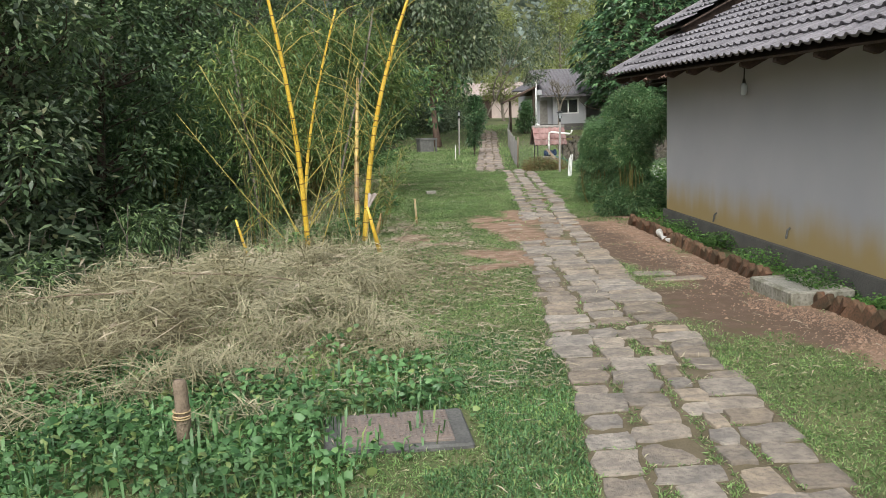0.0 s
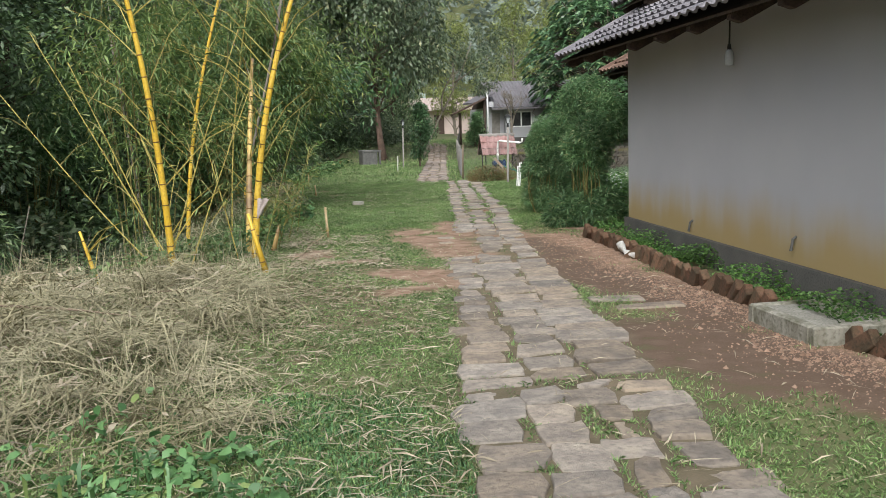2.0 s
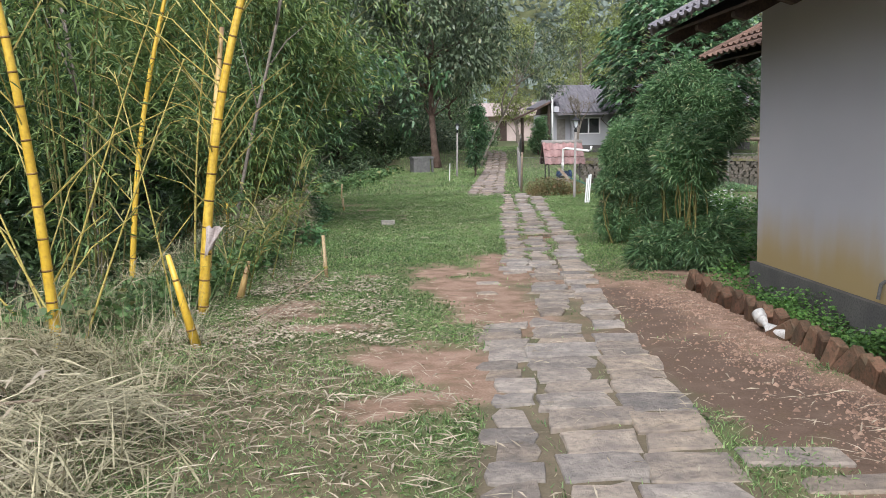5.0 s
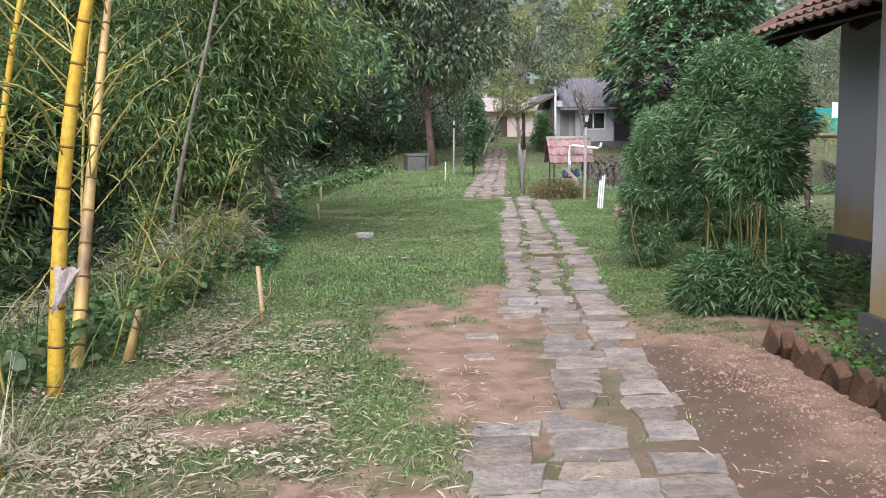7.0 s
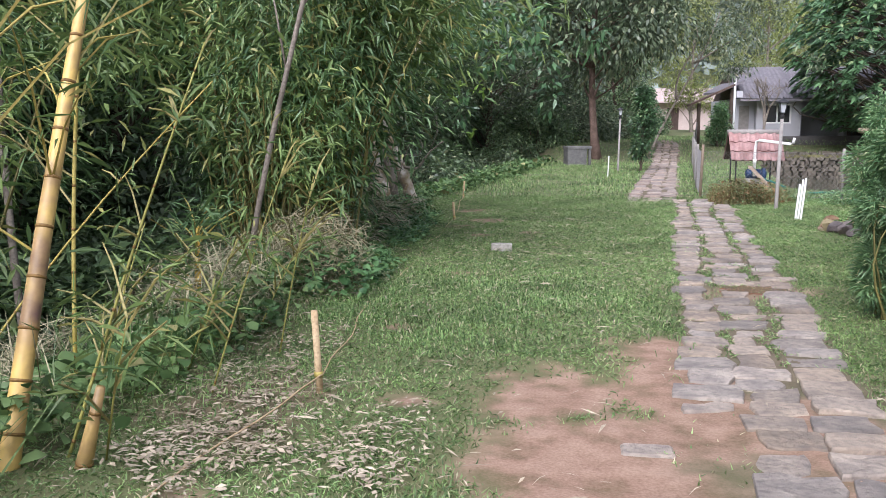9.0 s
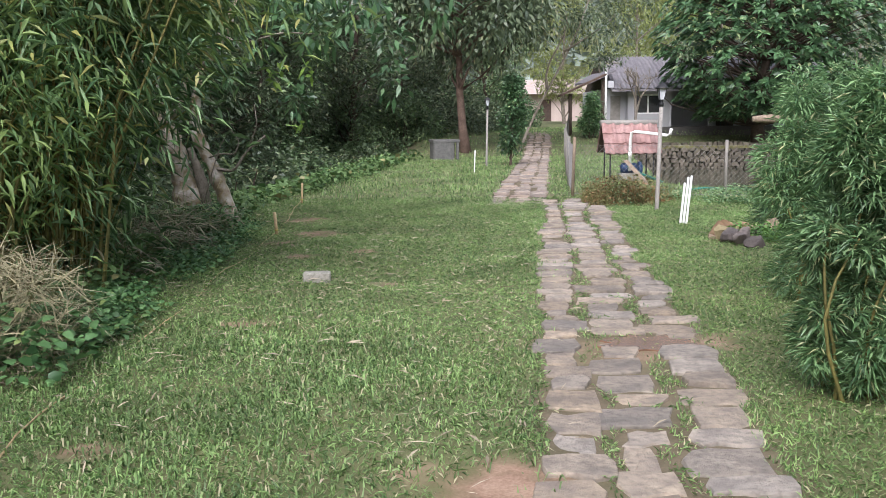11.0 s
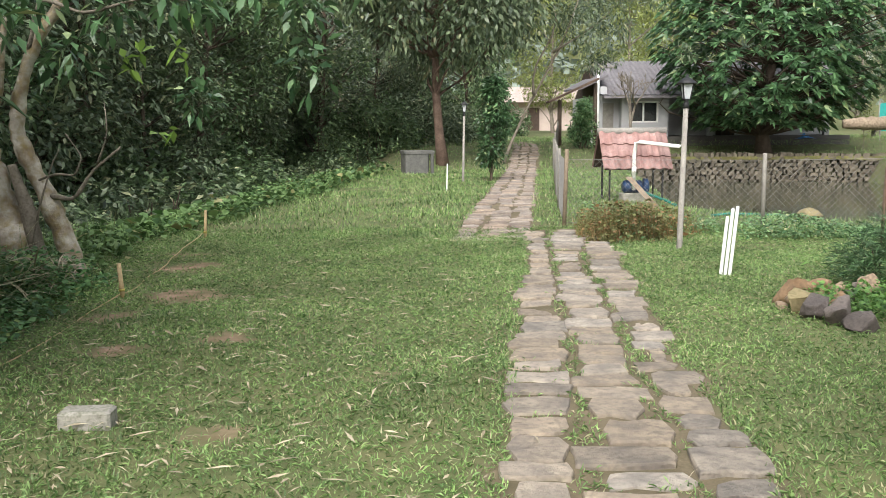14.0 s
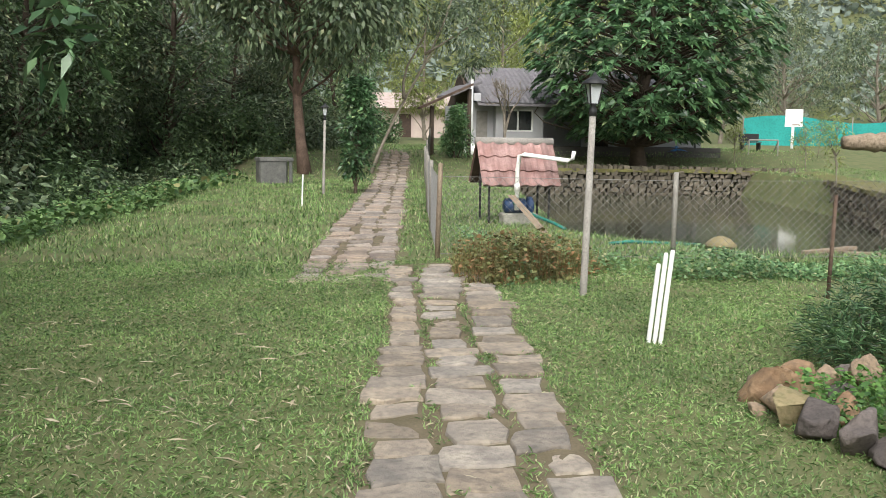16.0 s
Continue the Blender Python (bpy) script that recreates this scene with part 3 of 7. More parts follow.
def roof(name, x0, z0, y0, y1, run, slope, courses, label, tiles_from=None, tile_mat=None):
    """A lean of interlocking clay tiles over boards, rising towards +x from the eave at x0, z0."""
    root = thing(name, pose(x0, 0, z0), label, "roof", kind="structure")
    c, s = math.cos(slope), math.sin(slope)
    base = Build()
    v = []
    for y in (y0, y1):
        v += [(0.02, y, -0.05), (run, y, run * s / c - 0.05), (run, y, run * s / c - 0.075), (0.02, y, -0.075)]
    base.add(v, [(0, 1, 2, 3), (7, 6, 5, 4), (0, 4, 5, 1), (3, 2, 6, 7), (0, 3, 7, 4), (1, 5, 6, 2)])
    part("roof_boards", (base, [M_DARKWOOD]), root, "dark underside boards")
    for k, y in enumerate(np.arange(y1 - 0.25, y0, -0.95)):
        r = Build()
        w = 0.045
        v = []
        for yy in (y - w, y + w):
            v += [(0.05, yy, -0.078), (run, yy, run * s / c - 0.078), (run, yy, run * s / c - 0.19), (0.16, yy, -0.155), (0.05, yy, -0.12)]
        r.add(v, [(0, 1, 2, 3, 4), (9, 8, 7, 6, 5), (0, 5, 6, 1), (1, 6, 7, 2), (2, 7, 8, 3), (3, 8, 9, 4), (4, 9, 5, 0)])
        part("rafter", (r, [M_DARKWOOD]), root)
    # one tile: a wave across, a lip at its foot
    W, L = 0.225, 0.34
    prof = [(0.0, 0.012), (0.03, 0.034), (0.06, 0.040), (0.09, 0.030), (0.115, 0.012), (0.15, 0.004), (0.19, 0.006), (0.23, 0.018)]
    tb = Build()
    v = [(0, a, h + 0.05) for a, h in prof] + [(L + 0.05, a, h) for a, h in prof] + [(0.004, a, h + 0.02) for a, h in prof]
    n = len(prof)
    tb.add(v, [(i, n + i, n + i + 1, i + 1) for i in range(n - 1)] + [(2 * n + i, i, i + 1, 2 * n + i + 1) for i in range(n - 1)])
    tile = tb.mesh("roof_tile", [M_ROOF])
    rest = Build()
    for j in range(courses):
        d = -0.06 + j * L
        for k, y in enumerate(np.arange(y1 - W, y0, -W)):
            if tiles_from is not None and y > tiles_from and j < 7:
                o = new("roof_tile", tile)
                o.parent = root
                o.matrix_basis = Matrix.Translation((d * c, y, d * s + 0.0)) @ Euler((0, -slope + radians(rng.normal(0, 0.6)), radians(rng.normal(0, 0.5)))).to_matrix().to_4x4()
            else:
                rest.add([(d * c + px * c - pz * s, y + py, d * s + px * s + pz * c) for px, py, pz in v], tb.f)
    if rest.f:
        tagged(part("roof_tiles", (rest, [tile_mat or M_ROOF]), root, "weathered clay tiles"), kind="stuff")
    cap = Build()
    cap.tube([(d * c, y1 + 0.02, d * s + 0.05) for d in np.linspace(-0.06, courses * L, 12)], 0.06, 8)
    part("verge_cap", (cap, [tile_mat or M_ROOF]), root, "rounded verge tiles")
    return root


roof("house_roof", EAVE_X, EAVE_Z, -4.4, 16.9, 4.3, SLOPE, 14, "low roof of weathered grey clay tiles on dark rafters", 8.2)
er = Build().add([(8.5, -4.4, 4.72), (13.0, -4.4, 2.6), (13.0, 21.0, 2.6), (8.5, 21.0, 4.72), (8.5, -4.4, 4.6), (13.0, -4.4, 2.48), (13.0, 21.0, 2.48), (8.5, 21.0, 4.6)], [(0, 1, 2, 3), (7, 6, 5, 4), (0, 4, 5, 1), (1, 5, 6, 2), (2, 6, 7, 3), (3, 7, 4, 0)])
tagged(new("roof_east", er.mesh("roof_east", [M_ROOF])), "rear slope of the grey tiled roof", "roof", kind="structure")
roof("upper_roof", 5.5, 3.5, 16.2, 17.6, 3.2, SLOPE, 10, "upper tier of grey clay tiles above the roof edge", 99)
roof("wing_roof", 6.2, 2.62, 16.2, 20.7, 4.0, radians(27), 12, "brown tiled roof of the set-back wing with dark rafters", 99, M_ROOF_BROWN)

# hanging bulb under the eave
bl = thing("hanging_bulb", pose(4.95, 12.1, 2.29), "white bulb on a black cord under the eave", "lamp")
part("cord", (Build().tube([(0, 0, 0.1), (0.004, 0, 0.3), (0, 0.006, 0.53)], 0.009, 6), [M_BLACK]), bl)
part("bulb", (Build().tube([(0, 0, -0.11), (0, 0, -0.10), (0, 0, -0.03), (0, 0, 0.03), (0, 0, 0.055)], [0.02, 0.045, 0.05, 0.042, 0.022], 10), [M_LAMPGLASS], True), bl, "white bulb")
part("holder", (Build().tube([(0, 0, 0.05), (0, 0, 0.11)], [0.024, 0.016], 8), [M_BLACK]), bl)

# small pipe stubs through the wall foot
for y, z in ((13.3, 0.42), (10.85, 0.5)):
    t = thing("drain_stub", pose(5.02, y, z), "short stained pipe stub in the wall foot", "pipe", "stubs along the wall")
    part("pipe", (Build().tube([(0.05, 0, 0.05), (0, 0, 0.02), (-0.02, 0, -0.09)], 0.014, 7), [M_CONCRETE_DARK]), t)

# ---- plants ----
def tree_trunk(base, top, r0, r1, bend=0.3, n=9, seed=0):
    g = np.random.default_rng(seed)
    base, top = np.array(base, float), np.array(top, float)
    w1, w2 = g.normal(0, bend, 3) * [1, 1, 0.2], g.normal(0, bend * 0.5, 3) * [1, 1, 0.2]
    t = np.linspace(0, 1, n)
    p = base + (top - base) * t[:, None] + w1 * np.sin(math.pi * t)[:, None] + w2 * np.sin(2 * math.pi * t)[:, None]
    r = r0 + (r1 - r0) * t ** 0.8
    r[0] *= 1.35
    return p, r


def tree_meshes(h, r0, spread, nlump, lump_r, nleaf, leaf_len, leaf_w, leaf_mat, bark, seed, crown_from=0.35, droop=0.3, flat=0.8):
    """A tapered, branching trunk and a crown of lumps of leaves with gaps between them."""
    g = np.random.default_rng(seed)
    bd = Build()
    p, r = tree_trunk((0, 0, -0.2), (g.normal(0, 0.03 * h), g.normal(0, 0.03 * h), h * 0.9), r0, r0 * 0.2, 0.015 * h, 9, seed)
    bd.tube(p, r, 9)
    cs, rs = [], []
    for k in range(nlump):
        f = crown_from + (1 - crown_from) * g.random()
        a = g.random() * 2 * math.pi
        prof = math.sin(math.pi * min(1, (f - crown_from) / (1 - crown_from) * 0.8 + 0.15))
        d = spread * prof * g.uniform(0.35, 1.0)
        i = min(8, max(1, int(f * 8 * 0.85)))
        c = np.array([p[i][0] + d * math.cos(a), p[i][1] + d * math.sin(a), h * f])
        cs.append(c)
        rs.append(lump_r * g.uniform(0.6, 1.25))
        j = int(np.clip((c[2] - 0.45 * d) / (h * 0.9) * 8, 1, 7))
        q, rr = tree_trunk(p[j], c, max(0.015, r[j] * 0.4), 0.01, 0.12 * d, 6, seed * 100 + k)
        bd.tube(q, rr, 5, cap=False)
    lp, lo = lumps(cs, rs, nleaf, 0.45)
    d = (lo * 0.7 + rng.normal(size=lo.shape) * 0.55) * [1, 1, 0.55] + [0, 0, -droop]
    le = leaves("crown", lp, d, rng.uniform(0.6, 1.3, nleaf) * leaf_len, rng.uniform(0.7, 1.2, nleaf) * leaf_w, leaf_mat, 0.2, 0.15)
    return bd.mesh("trunk", [bark], True), le


def tree(name, at, label, meshes, category="tree", group="", tl="", cl=""):
    t = thing(name, at, label, category, group)
    part("trunk", meshes[0], t, tl)
    part("crown", meshes[1], t, cl)
    return t


def bush_mesh(rx, ry, rz, nl, lr, n, ll, lw, mat, seed, droop=0.2, low=0.0):
    g = np.random.default_rng(seed)
    o = unit(g.normal(size=(nl, 3)))
    o[:, 2] = np.abs(o[:, 2])
    c = o * [rx, ry, rz] * g.uniform(0.45, 1.0, (nl, 1)) + [0, 0, low]
    lp, lo = lumps(c, lr * g.uniform(0.6, 1.2, nl), n, 0.4)
    d = (lo * 0.7 + rng.normal(size=lo.shape) * 0.6) * [1, 1, 0.5] + [0, 0, -droop]
    return leaves("foliage", lp, d, rng.uniform(0.6, 1.3, n) * ll, rng.uniform(0.7, 1.2, n) * lw, mat, 0.2, 0.15)


def stems_mesh(n, r, h, rad, mat, seed, lean=0.25):
    g = np.random.default_rng(seed)
    bd = Build()
    for k in range(n):
        a = g.random() * 6.28
        b = np.array([math.cos(a), math.sin(a), 0]) * r * g.random()
        t = b + np.array([math.cos(a) * lean * h, math.sin(a) * lean * h, h * g.uniform(0.7, 1.0)])
        q, rr = tree_trunk(b - [0, 0, 0.1], t, rad, rad * 0.4, 0.05 * h, 6, seed * 50 + k)
        bd.tube(q, rr, 5, cap=False)
    return bd.mesh("stems", [mat], True)


# the wood beyond the bank: a few kinds of tree and bush, repeated
bushes = []
for k in range(5):
    t = thing("bush", pose(-60, -60 + k, 0), "dense dark green bush on the shady bank", "bush", "bushes along the bank")
    part("stemwork", stems_mesh(7, 0.5, 1.6, 0.03, M_BARK, k), t)
    part("foliage", bush_mesh(1.7, 1.7, 1.9, 30, 0.62, 6500, 0.17, 0.075, (M_FOREST, M_FOREST2)[k % 2], 20 + k, 0.15), t)
    bushes.append(t)
woods = []
for k in range(5):
    ms = tree_meshes(8.5 + k * 0.7, 0.13 + 0.02 * k, 2.6, 46, 0.85, 9000, 0.21, 0.085, (M_FOREST2, M_FOREST)[k % 2], M_BARK, 40 + k, 0.22, 0.2)
    woods.append(tree("tree", pose(-60, -70 + 3 * k, 0), "tall dark green tree of the wood", ms, group="trees of the wood"))
g = np.random.default_rng(3)


def put(src, x, y, s, sink=0.15):
    o = copy_thing(src, Matrix.Translation((x, y, float(height(x, y)) - sink)) @ Euler((g.normal(0, 0.05), g.normal(0, 0.05), g.random() * 6.28)).to_matrix().to_4x4())
    o.scale = (s, s, s * g.uniform(0.9, 1.15))
    return o


lance = []
for k in range(3):
    t = thing("leafy_bush", pose(-60, -50 + k, 0), "bush with drooping sprays of narrow green leaves", "bush", "narrow-leaved bushes on the bank")
    part("stemwork", stems_mesh(9, 0.6, 2.3, 0.022, M_BARK_GREY, 30 + k, 0.3), t)
    part("foliage", bush_mesh(1.5, 1.4, 2.3, 44, 0.42, 7000, 0.17, 0.034, M_LANCE, 50 + k, 0.35), t)
    lance.append(t)
for x, y, s, k in ((-4.7, 12.4, 0.95, 0), (-6.3, 11.2, 1.1, 1), (-5.6, 14.2, 1.1, 2), (-4.2, 15.6, 0.9, 1), (-3.6, 18.4, 0.75, 0), (-7.6, 13.0, 1.2, 0)):
    put(lance[k], x, y, s, 0.25)
for y in np.arange(9, 68, 1.9):
    e = float(np.interp(y, BANK_Y, BANK_X))
    put(bushes[g.integers(5)], e - (3.4 if y < 24 else 2.6) - g.random() * 0.8, y + g.normal(0, 0.4), g.uniform(0.7, 1.1), 0.3)
    put(bushes[g.integers(5)], e - 5.6 - g.random(), y + g.normal(0, 0.5), g.uniform(1.0, 1.5), 0.3)
for y in np.arange(15.8, 31, 1.15):
    e = float(np.interp(y, BANK_Y, BANK_X))
    put(lance[g.integers(3)], e - 0.75 - 0.5 * g.random(), y, g.uniform(0.22, 0.36), 0.12)
for y in np.arange(6, 76, 2.7):
    e = float(np.interp(y, BANK_Y, BANK_X))
    put(woods[g.integers(5)], e - 5.0 - g.random() * 1.5, y + g.normal(0, 0.6), g.uniform(0.75, 1.0))
    put(woods[g.integers(5)], e - 8.5 - g.random() * 2, y + g.normal(0, 0.8), g.uniform(0.9, 1.25))
    if y > 14:
        put(woods[g.integers(5)], e - 13 - g.random() * 3, y + g.normal(0, 1), g.uniform(1.1, 1.4))
for o in bushes + woods + lance:
    k = g.integers(0, 1000) / 1000
    o.matrix_basis = Matrix.Translation((-9.5 - 4 * k, 4 + 50 * k, float(height(-9.5 - 4 * k, 4 + 50 * k)) - 0.2))


# ---- golden bamboo ----
M_CANE_GREEN = material("green_yellow_cane", (0.24, 0.24, 0.06), (0.34, 0.32, 0.09), 0.5, 5, 0.0, 40)


def cane(base, top, r0, bend=(0, 0, 0), culm=None, label="tall golden bamboo cane with dark node rings", twigs=10, leaf=260, seed=0, inter=0.24, name="bamboo_cane", leafmat=None, low=0.25, reach=0.9):
    g = np.random.default_rng(seed)
    b = np.array(base, float)
    t = thing(name, pose(*base), label, "bamboo", "golden bamboo clump")
    top = np.array(top, float) - b
    L = np.linalg.norm(top)
    bend = np.array(bend, float)
    at = lambda f: top * f + bend * math.sin(math.pi * f)
    bd, nodes = Build(), Build()
    pts, rad = [], []
    n = max(2, int(L / inter))
    for k in range(n + 1):
        f = k / n
        pts.append(at(f))
        rad.append(r0 * (1 - 0.55 * f))
    bd.tube(pts, rad, 10)
    part("culm", (bd, [culm or M_CULM], True), t)
    for k in range(n):
        f = (k + 0.5) / n
        p, q = at(f - 0.008 / L), at(f + 0.008 / L)
        r = r0 * (1 - 0.55 * f)
        ring = Build().tube([p, at(f), q], [r * 1.02, r * 1.1, r * 1.02], 10)
        part("node_ring", (ring, [M_NODE], True), t)
    tw = Build()
    lp, ld = [], []
    for k in range(twigs):
        f = g.uniform(low, 1.0)
        p = at(f)
        a = g.random() * 6.28
        l = g.uniform(0.4, 1.2) * reach
        d = np.array([math.cos(a), math.sin(a), g.uniform(0.5, 1.3)])
        d /= np.linalg.norm(d)
        e = p + d * l
        m = (p + e) / 2 + [0, 0, 0.05 * l]
        tw.tube([p, m, e + [0, 0, -0.1 * l]], [0.008, 0.006, 0.003], 4, cap=False)
        for j in range(max(1, leaf // max(1, twigs))):
            s = g.uniform(0.3, 1.05)
            lp.append(p + (e - p) * s + g.normal(0, 0.05, 3))
            ld.append(d * 0.6 + g.normal(0, 0.5, 3) + [0, 0, -0.25])
    if twigs:
        tagged(part("branchwork", (tw, [M_TWIG if culm in (None, M_CULM_PALE) else M_SHOOT]), t), kind="stuff")
    if leaf and twigs:
        part("leaves", leaves("leaves", np.array(lp), np.array(ld), g.uniform(0.08, 0.2, len(lp)), g.uniform(0.012, 0.022, len(lp)), leafmat or M_BAMLEAF_YELLOW, 0.15, 0.15), t)
    return t


cane((-0.24, 15.26, -0.05), (0.86, 15.2, 4.5), 0.05, (-0.22, 0, 0), twigs=26, leaf=300, seed=1, low=0.25, reach=1.4)
cane((-0.38, 15.98, -0.22), (-0.26, 17.0, 2.75), 0.054, (-0.02, 0, 0), M_CULM_PALE, "bamboo cane blotched with pale and dark patches", twigs=10, leaf=60, seed=2, low=0.35, reach=0.9)
cane((-1.08, 14.03, -0.25), (-1.55, 13.6, 4.4), 0.045, (0.12, 0, 0), twigs=22, leaf=260, seed=3, low=0.12, reach=1.3)
cane((-1.4, 17.07, -0.3), (-0.6, 17.15, 4.0), 0.036, (-0.16, 0, 0), twigs=18, leaf=260, seed=4, low=0.15, reach=1.2)
for bx, tx, sd in ((-1.0, -2.6, 5), (-1.15, -3.0, 21), (-1.1, -2.2, 22), (-1.2, -0.2, 23), (-0.95, -0.1, 24)):
    cane((bx, 14.1, -0.1), (tx, 14.4, 2.2 + 0.35 * (sd % 3)), 0.011, (0.1 if tx < -1 else -0.1, 0, -0.2), M_TWIG, "thin yellow side shoot of the golden bamboo", 6, 40, sd, 0.3, low=0.3, reach=0.5)
cane((-0.75, 17.3, -0.2), (-0.25, 17.2, 3.8), 0.014, (-0.1, 0, 0), M_TWIG, "thin yellow bamboo shoot", twigs=16, leaf=420, seed=6, low=0.3)
cane((-1.95, 14.3, -0.4), (-2.2, 14.3, 0.55), 0.035, (0, 0, 0), twigs=4, leaf=0, seed=7, label="cut bamboo cane, yellow and green")
cane((0.02, 13.85, -0.05), (-0.16, 13.8, 0.72), 0.042, (0, 0, 0), twigs=0, seed=8, label="cut golden bamboo stump leaning in the straw", inter=0.3)
cane((-0.07, 16.1, -0.12), (0.06, 16.1, 0.36), 0.045, (0, 0, 0), M_CULM_PALE, "short cut bamboo stump with dark stains", twigs=0, seed=9, inter=0.25)
cane((-0.4, 15.0, -0.1), (-1.0, 15.6, 2.2), 0.010, (0, 0, 0.1), M_TWIG, "thin yellow bamboo shoot", 5, 40, 10, 0.3, reach=0.4)
cane((-0.2, 16.2, -0.1), (0.4, 16.6, 1.9), 0.009, (0, 0, 0.05), M_CANE_GREEN, "thin green-yellow bamboo shoot", 7, 60, 11, 0.3, reach=0.35)
cane((-1.4, 16.9, -0.2), (0.2, 17.2, 1.75), 0.008, (0, 0, 0.1), M_TWIG, "thin yellow bamboo shoot leaning over the bank", 4, 20, 14, 0.3, reach=0.3)
for k in range(6):
    bx, by = 0.0 + 0.05 * k - 0.4 * (k % 2), 16.2 + 0.5 * k
    cane((bx, by, -0.1), (bx + 0.25 + 0.07 * (k % 4), by + 0.3 * (k % 3) - 0.2, 0.7 + 0.16 * (k * 7 % 5)), 0.006, (0, 0, 0.05), M_CANE_GREEN, "thin dry bamboo shoot on the bank", 7, 90, 100 + k, 0.3, low=0.2, reach=0.45)
cane((-0.68, 19.0, -0.15), (-0.66, 19.0, 0.75), 0.035, (0, 0, 0), twigs=12, leaf=240, seed=13, label="cut bamboo stump sprouting new leaves", low=0.5, reach=0.5, leafmat=M_BAMLEAF)


M_CANE = material("green_brown_cane", (0.13, 0.12, 0.04), (0.22, 0.19, 0.06), 0.6, 5, 0.0, 40, by="island")


def bamboo_mass(x, y, z, rx, ry, h, n, seed, mat, label, twig=40, ll=0.2, low=0.04):
    """A clump of many thin arching canes hung with narrow leaves."""
    g = np.random.default_rng(seed)
    t = thing("bamboo_clump", pose(x, y, z), label, "bamboo")
    tw = Build()
    lp, ld = [], []
    per = n // twig
    for k in range(twig):
        a = g.random() * 6.28
        rr = math.sqrt(g.random())
        b = np.array([math.cos(a) * rx * rr * 0.35, math.sin(a) * ry * rr * 0.35, 0])
        out = np.array([math.cos(a) * rx * (0.35 + 0.75 * rr), math.sin(a) * ry * (0.35 + 0.75 * rr), 0])
        H = h * g.uniform(0.6, 1.0)
        c = [b, b + out * 0.12 + [0, 0, H * 0.45], b + out * 0.45 + [0, 0, H * 0.85], b + out * 0.8 + [0, 0, H * 0.98], b + out + [0, 0, H * 0.86]]
        tw.tube(c, [0.012, 0.011, 0.009, 0.006, 0.003], 5, cap=False)
        c = np.array(c)
        f = g.uniform(low, 1, per) ** 0.75 * 3.999
        i = f.astype(int)
        p = c[i] + (c[np.minimum(i + 1, 4)] - c[i]) * (f - i)[:, None]
        lp.append(p + g.normal(0, 0.26, (per, 3)))
        ld.append(out / np.linalg.norm(out) * 0.5 + g.normal(0, 0.6, (per, 3)) + [0, 0, -0.3])
    tagged(part("branchwork", (tw, [M_CANE]), t, "thin green-yellow canes"), kind="stuff")
    lp, ld = np.concatenate(lp), np.concatenate(ld)
    part("leaves", leaves("leaves", lp, ld, g.uniform(0.6, 1.3, len(lp)) * ll, g.uniform(0.018, 0.034, len(lp)), mat, 0.12, 0.25), t)
    return t


bamboo_mass(-1.7, 24.2, -0.5, 1.75, 1.8, 4.5, 15000, 1, M_BAMLEAF, "dense arching green bamboo clump on the bank", 70, 0.24)
bamboo_mass(-4.9, 21.2, -0.9, 1.4, 1.6, 3.6, 5000, 2, M_BAMLEAF, "arching green bamboo clump over the stream", 16, low=0.5)
bamboo_mass(-1.1, 23.2, -0.3, 1.4, 1.2, 4.8, 7600, 8, M_BAMLEAF_YELLOW, "feathery yellow-green bamboo tips over the lawn edge", 38, 0.2, 0.42)
bamboo_mass(-2.2, 17.8, -0.7, 1.2, 1.2, 5.0, 3400, 3, M_BAMLEAF_YELLOW, "thin yellow-green bamboo spray behind the golden canes", 15, 0.17)
bamboo_mass(-0.95, 22.6, -0.3, 2.3, 0.9, 4.5, 4600, 9, M_BAMLEAF_YELLOW, "long feathery bamboo sprays arching over the lawn", 26, 0.16, 0.55)
bamboo_mass(-0.8, 22.9, -0.25, 1.0, 1.1, 3.1, 6500, 5, M_BAMLEAF, "leafy bamboo clump leaning towards the lawn", 60, 0.17)
bamboo_mass(-1.0, 21.9, -0.25, 0.7, 0.7, 2.6, 2600, 6, M_BAMLEAF_YELLOW, "thin yellowing bamboo spray at the edge of the lawn", 26, 0.15, 0.15)
bamboo_mass(-2.4, 26.0, -0.6, 1.3, 1.3, 4.4, 3200, 4, M_BAMLEAF, "tall bamboo spray arching over the old tree", 34, 0.24, 0.4)


# clipped bamboo shrubs beside the house
def shrub(name, x, y, blobs, n, label, stems, fine=1.0):
    t = thing(name, pose(x, y, 0), label, "shrub", "bamboo shrubs by the house")
    part("stemwork", stems, t, "thin brown stems")
    c = np.array([b[:3] for b in blobs])
    r = np.array([b[3] for b in blobs])
    cc, rr = [], []
    for (bx, by, bz), br in zip(c, r):
        o = ball(26)
        cc += list(np.array([bx, by, bz]) + o * br * 0.72)
        rr += [br * 0.36] * 26
    n = int(n * 1.5 / fine)
    lp, lo = lumps(cc, rr, n, 0.5)
    lp[:, 2] = np.maximum(lp[:, 2], 0.05)
    d = (lo * 0.8 + rng.normal(size=lo.shape) * 0.5) * [1, 1, 0.7]
    part("foliage", leaves("foliage", lp, d, rng.uniform(0.06, 0.145, n) * fine, rng.uniform(0.012, 0.021, n) * fine, M_SHRUB, 0.15, 0.2), t)
    return t


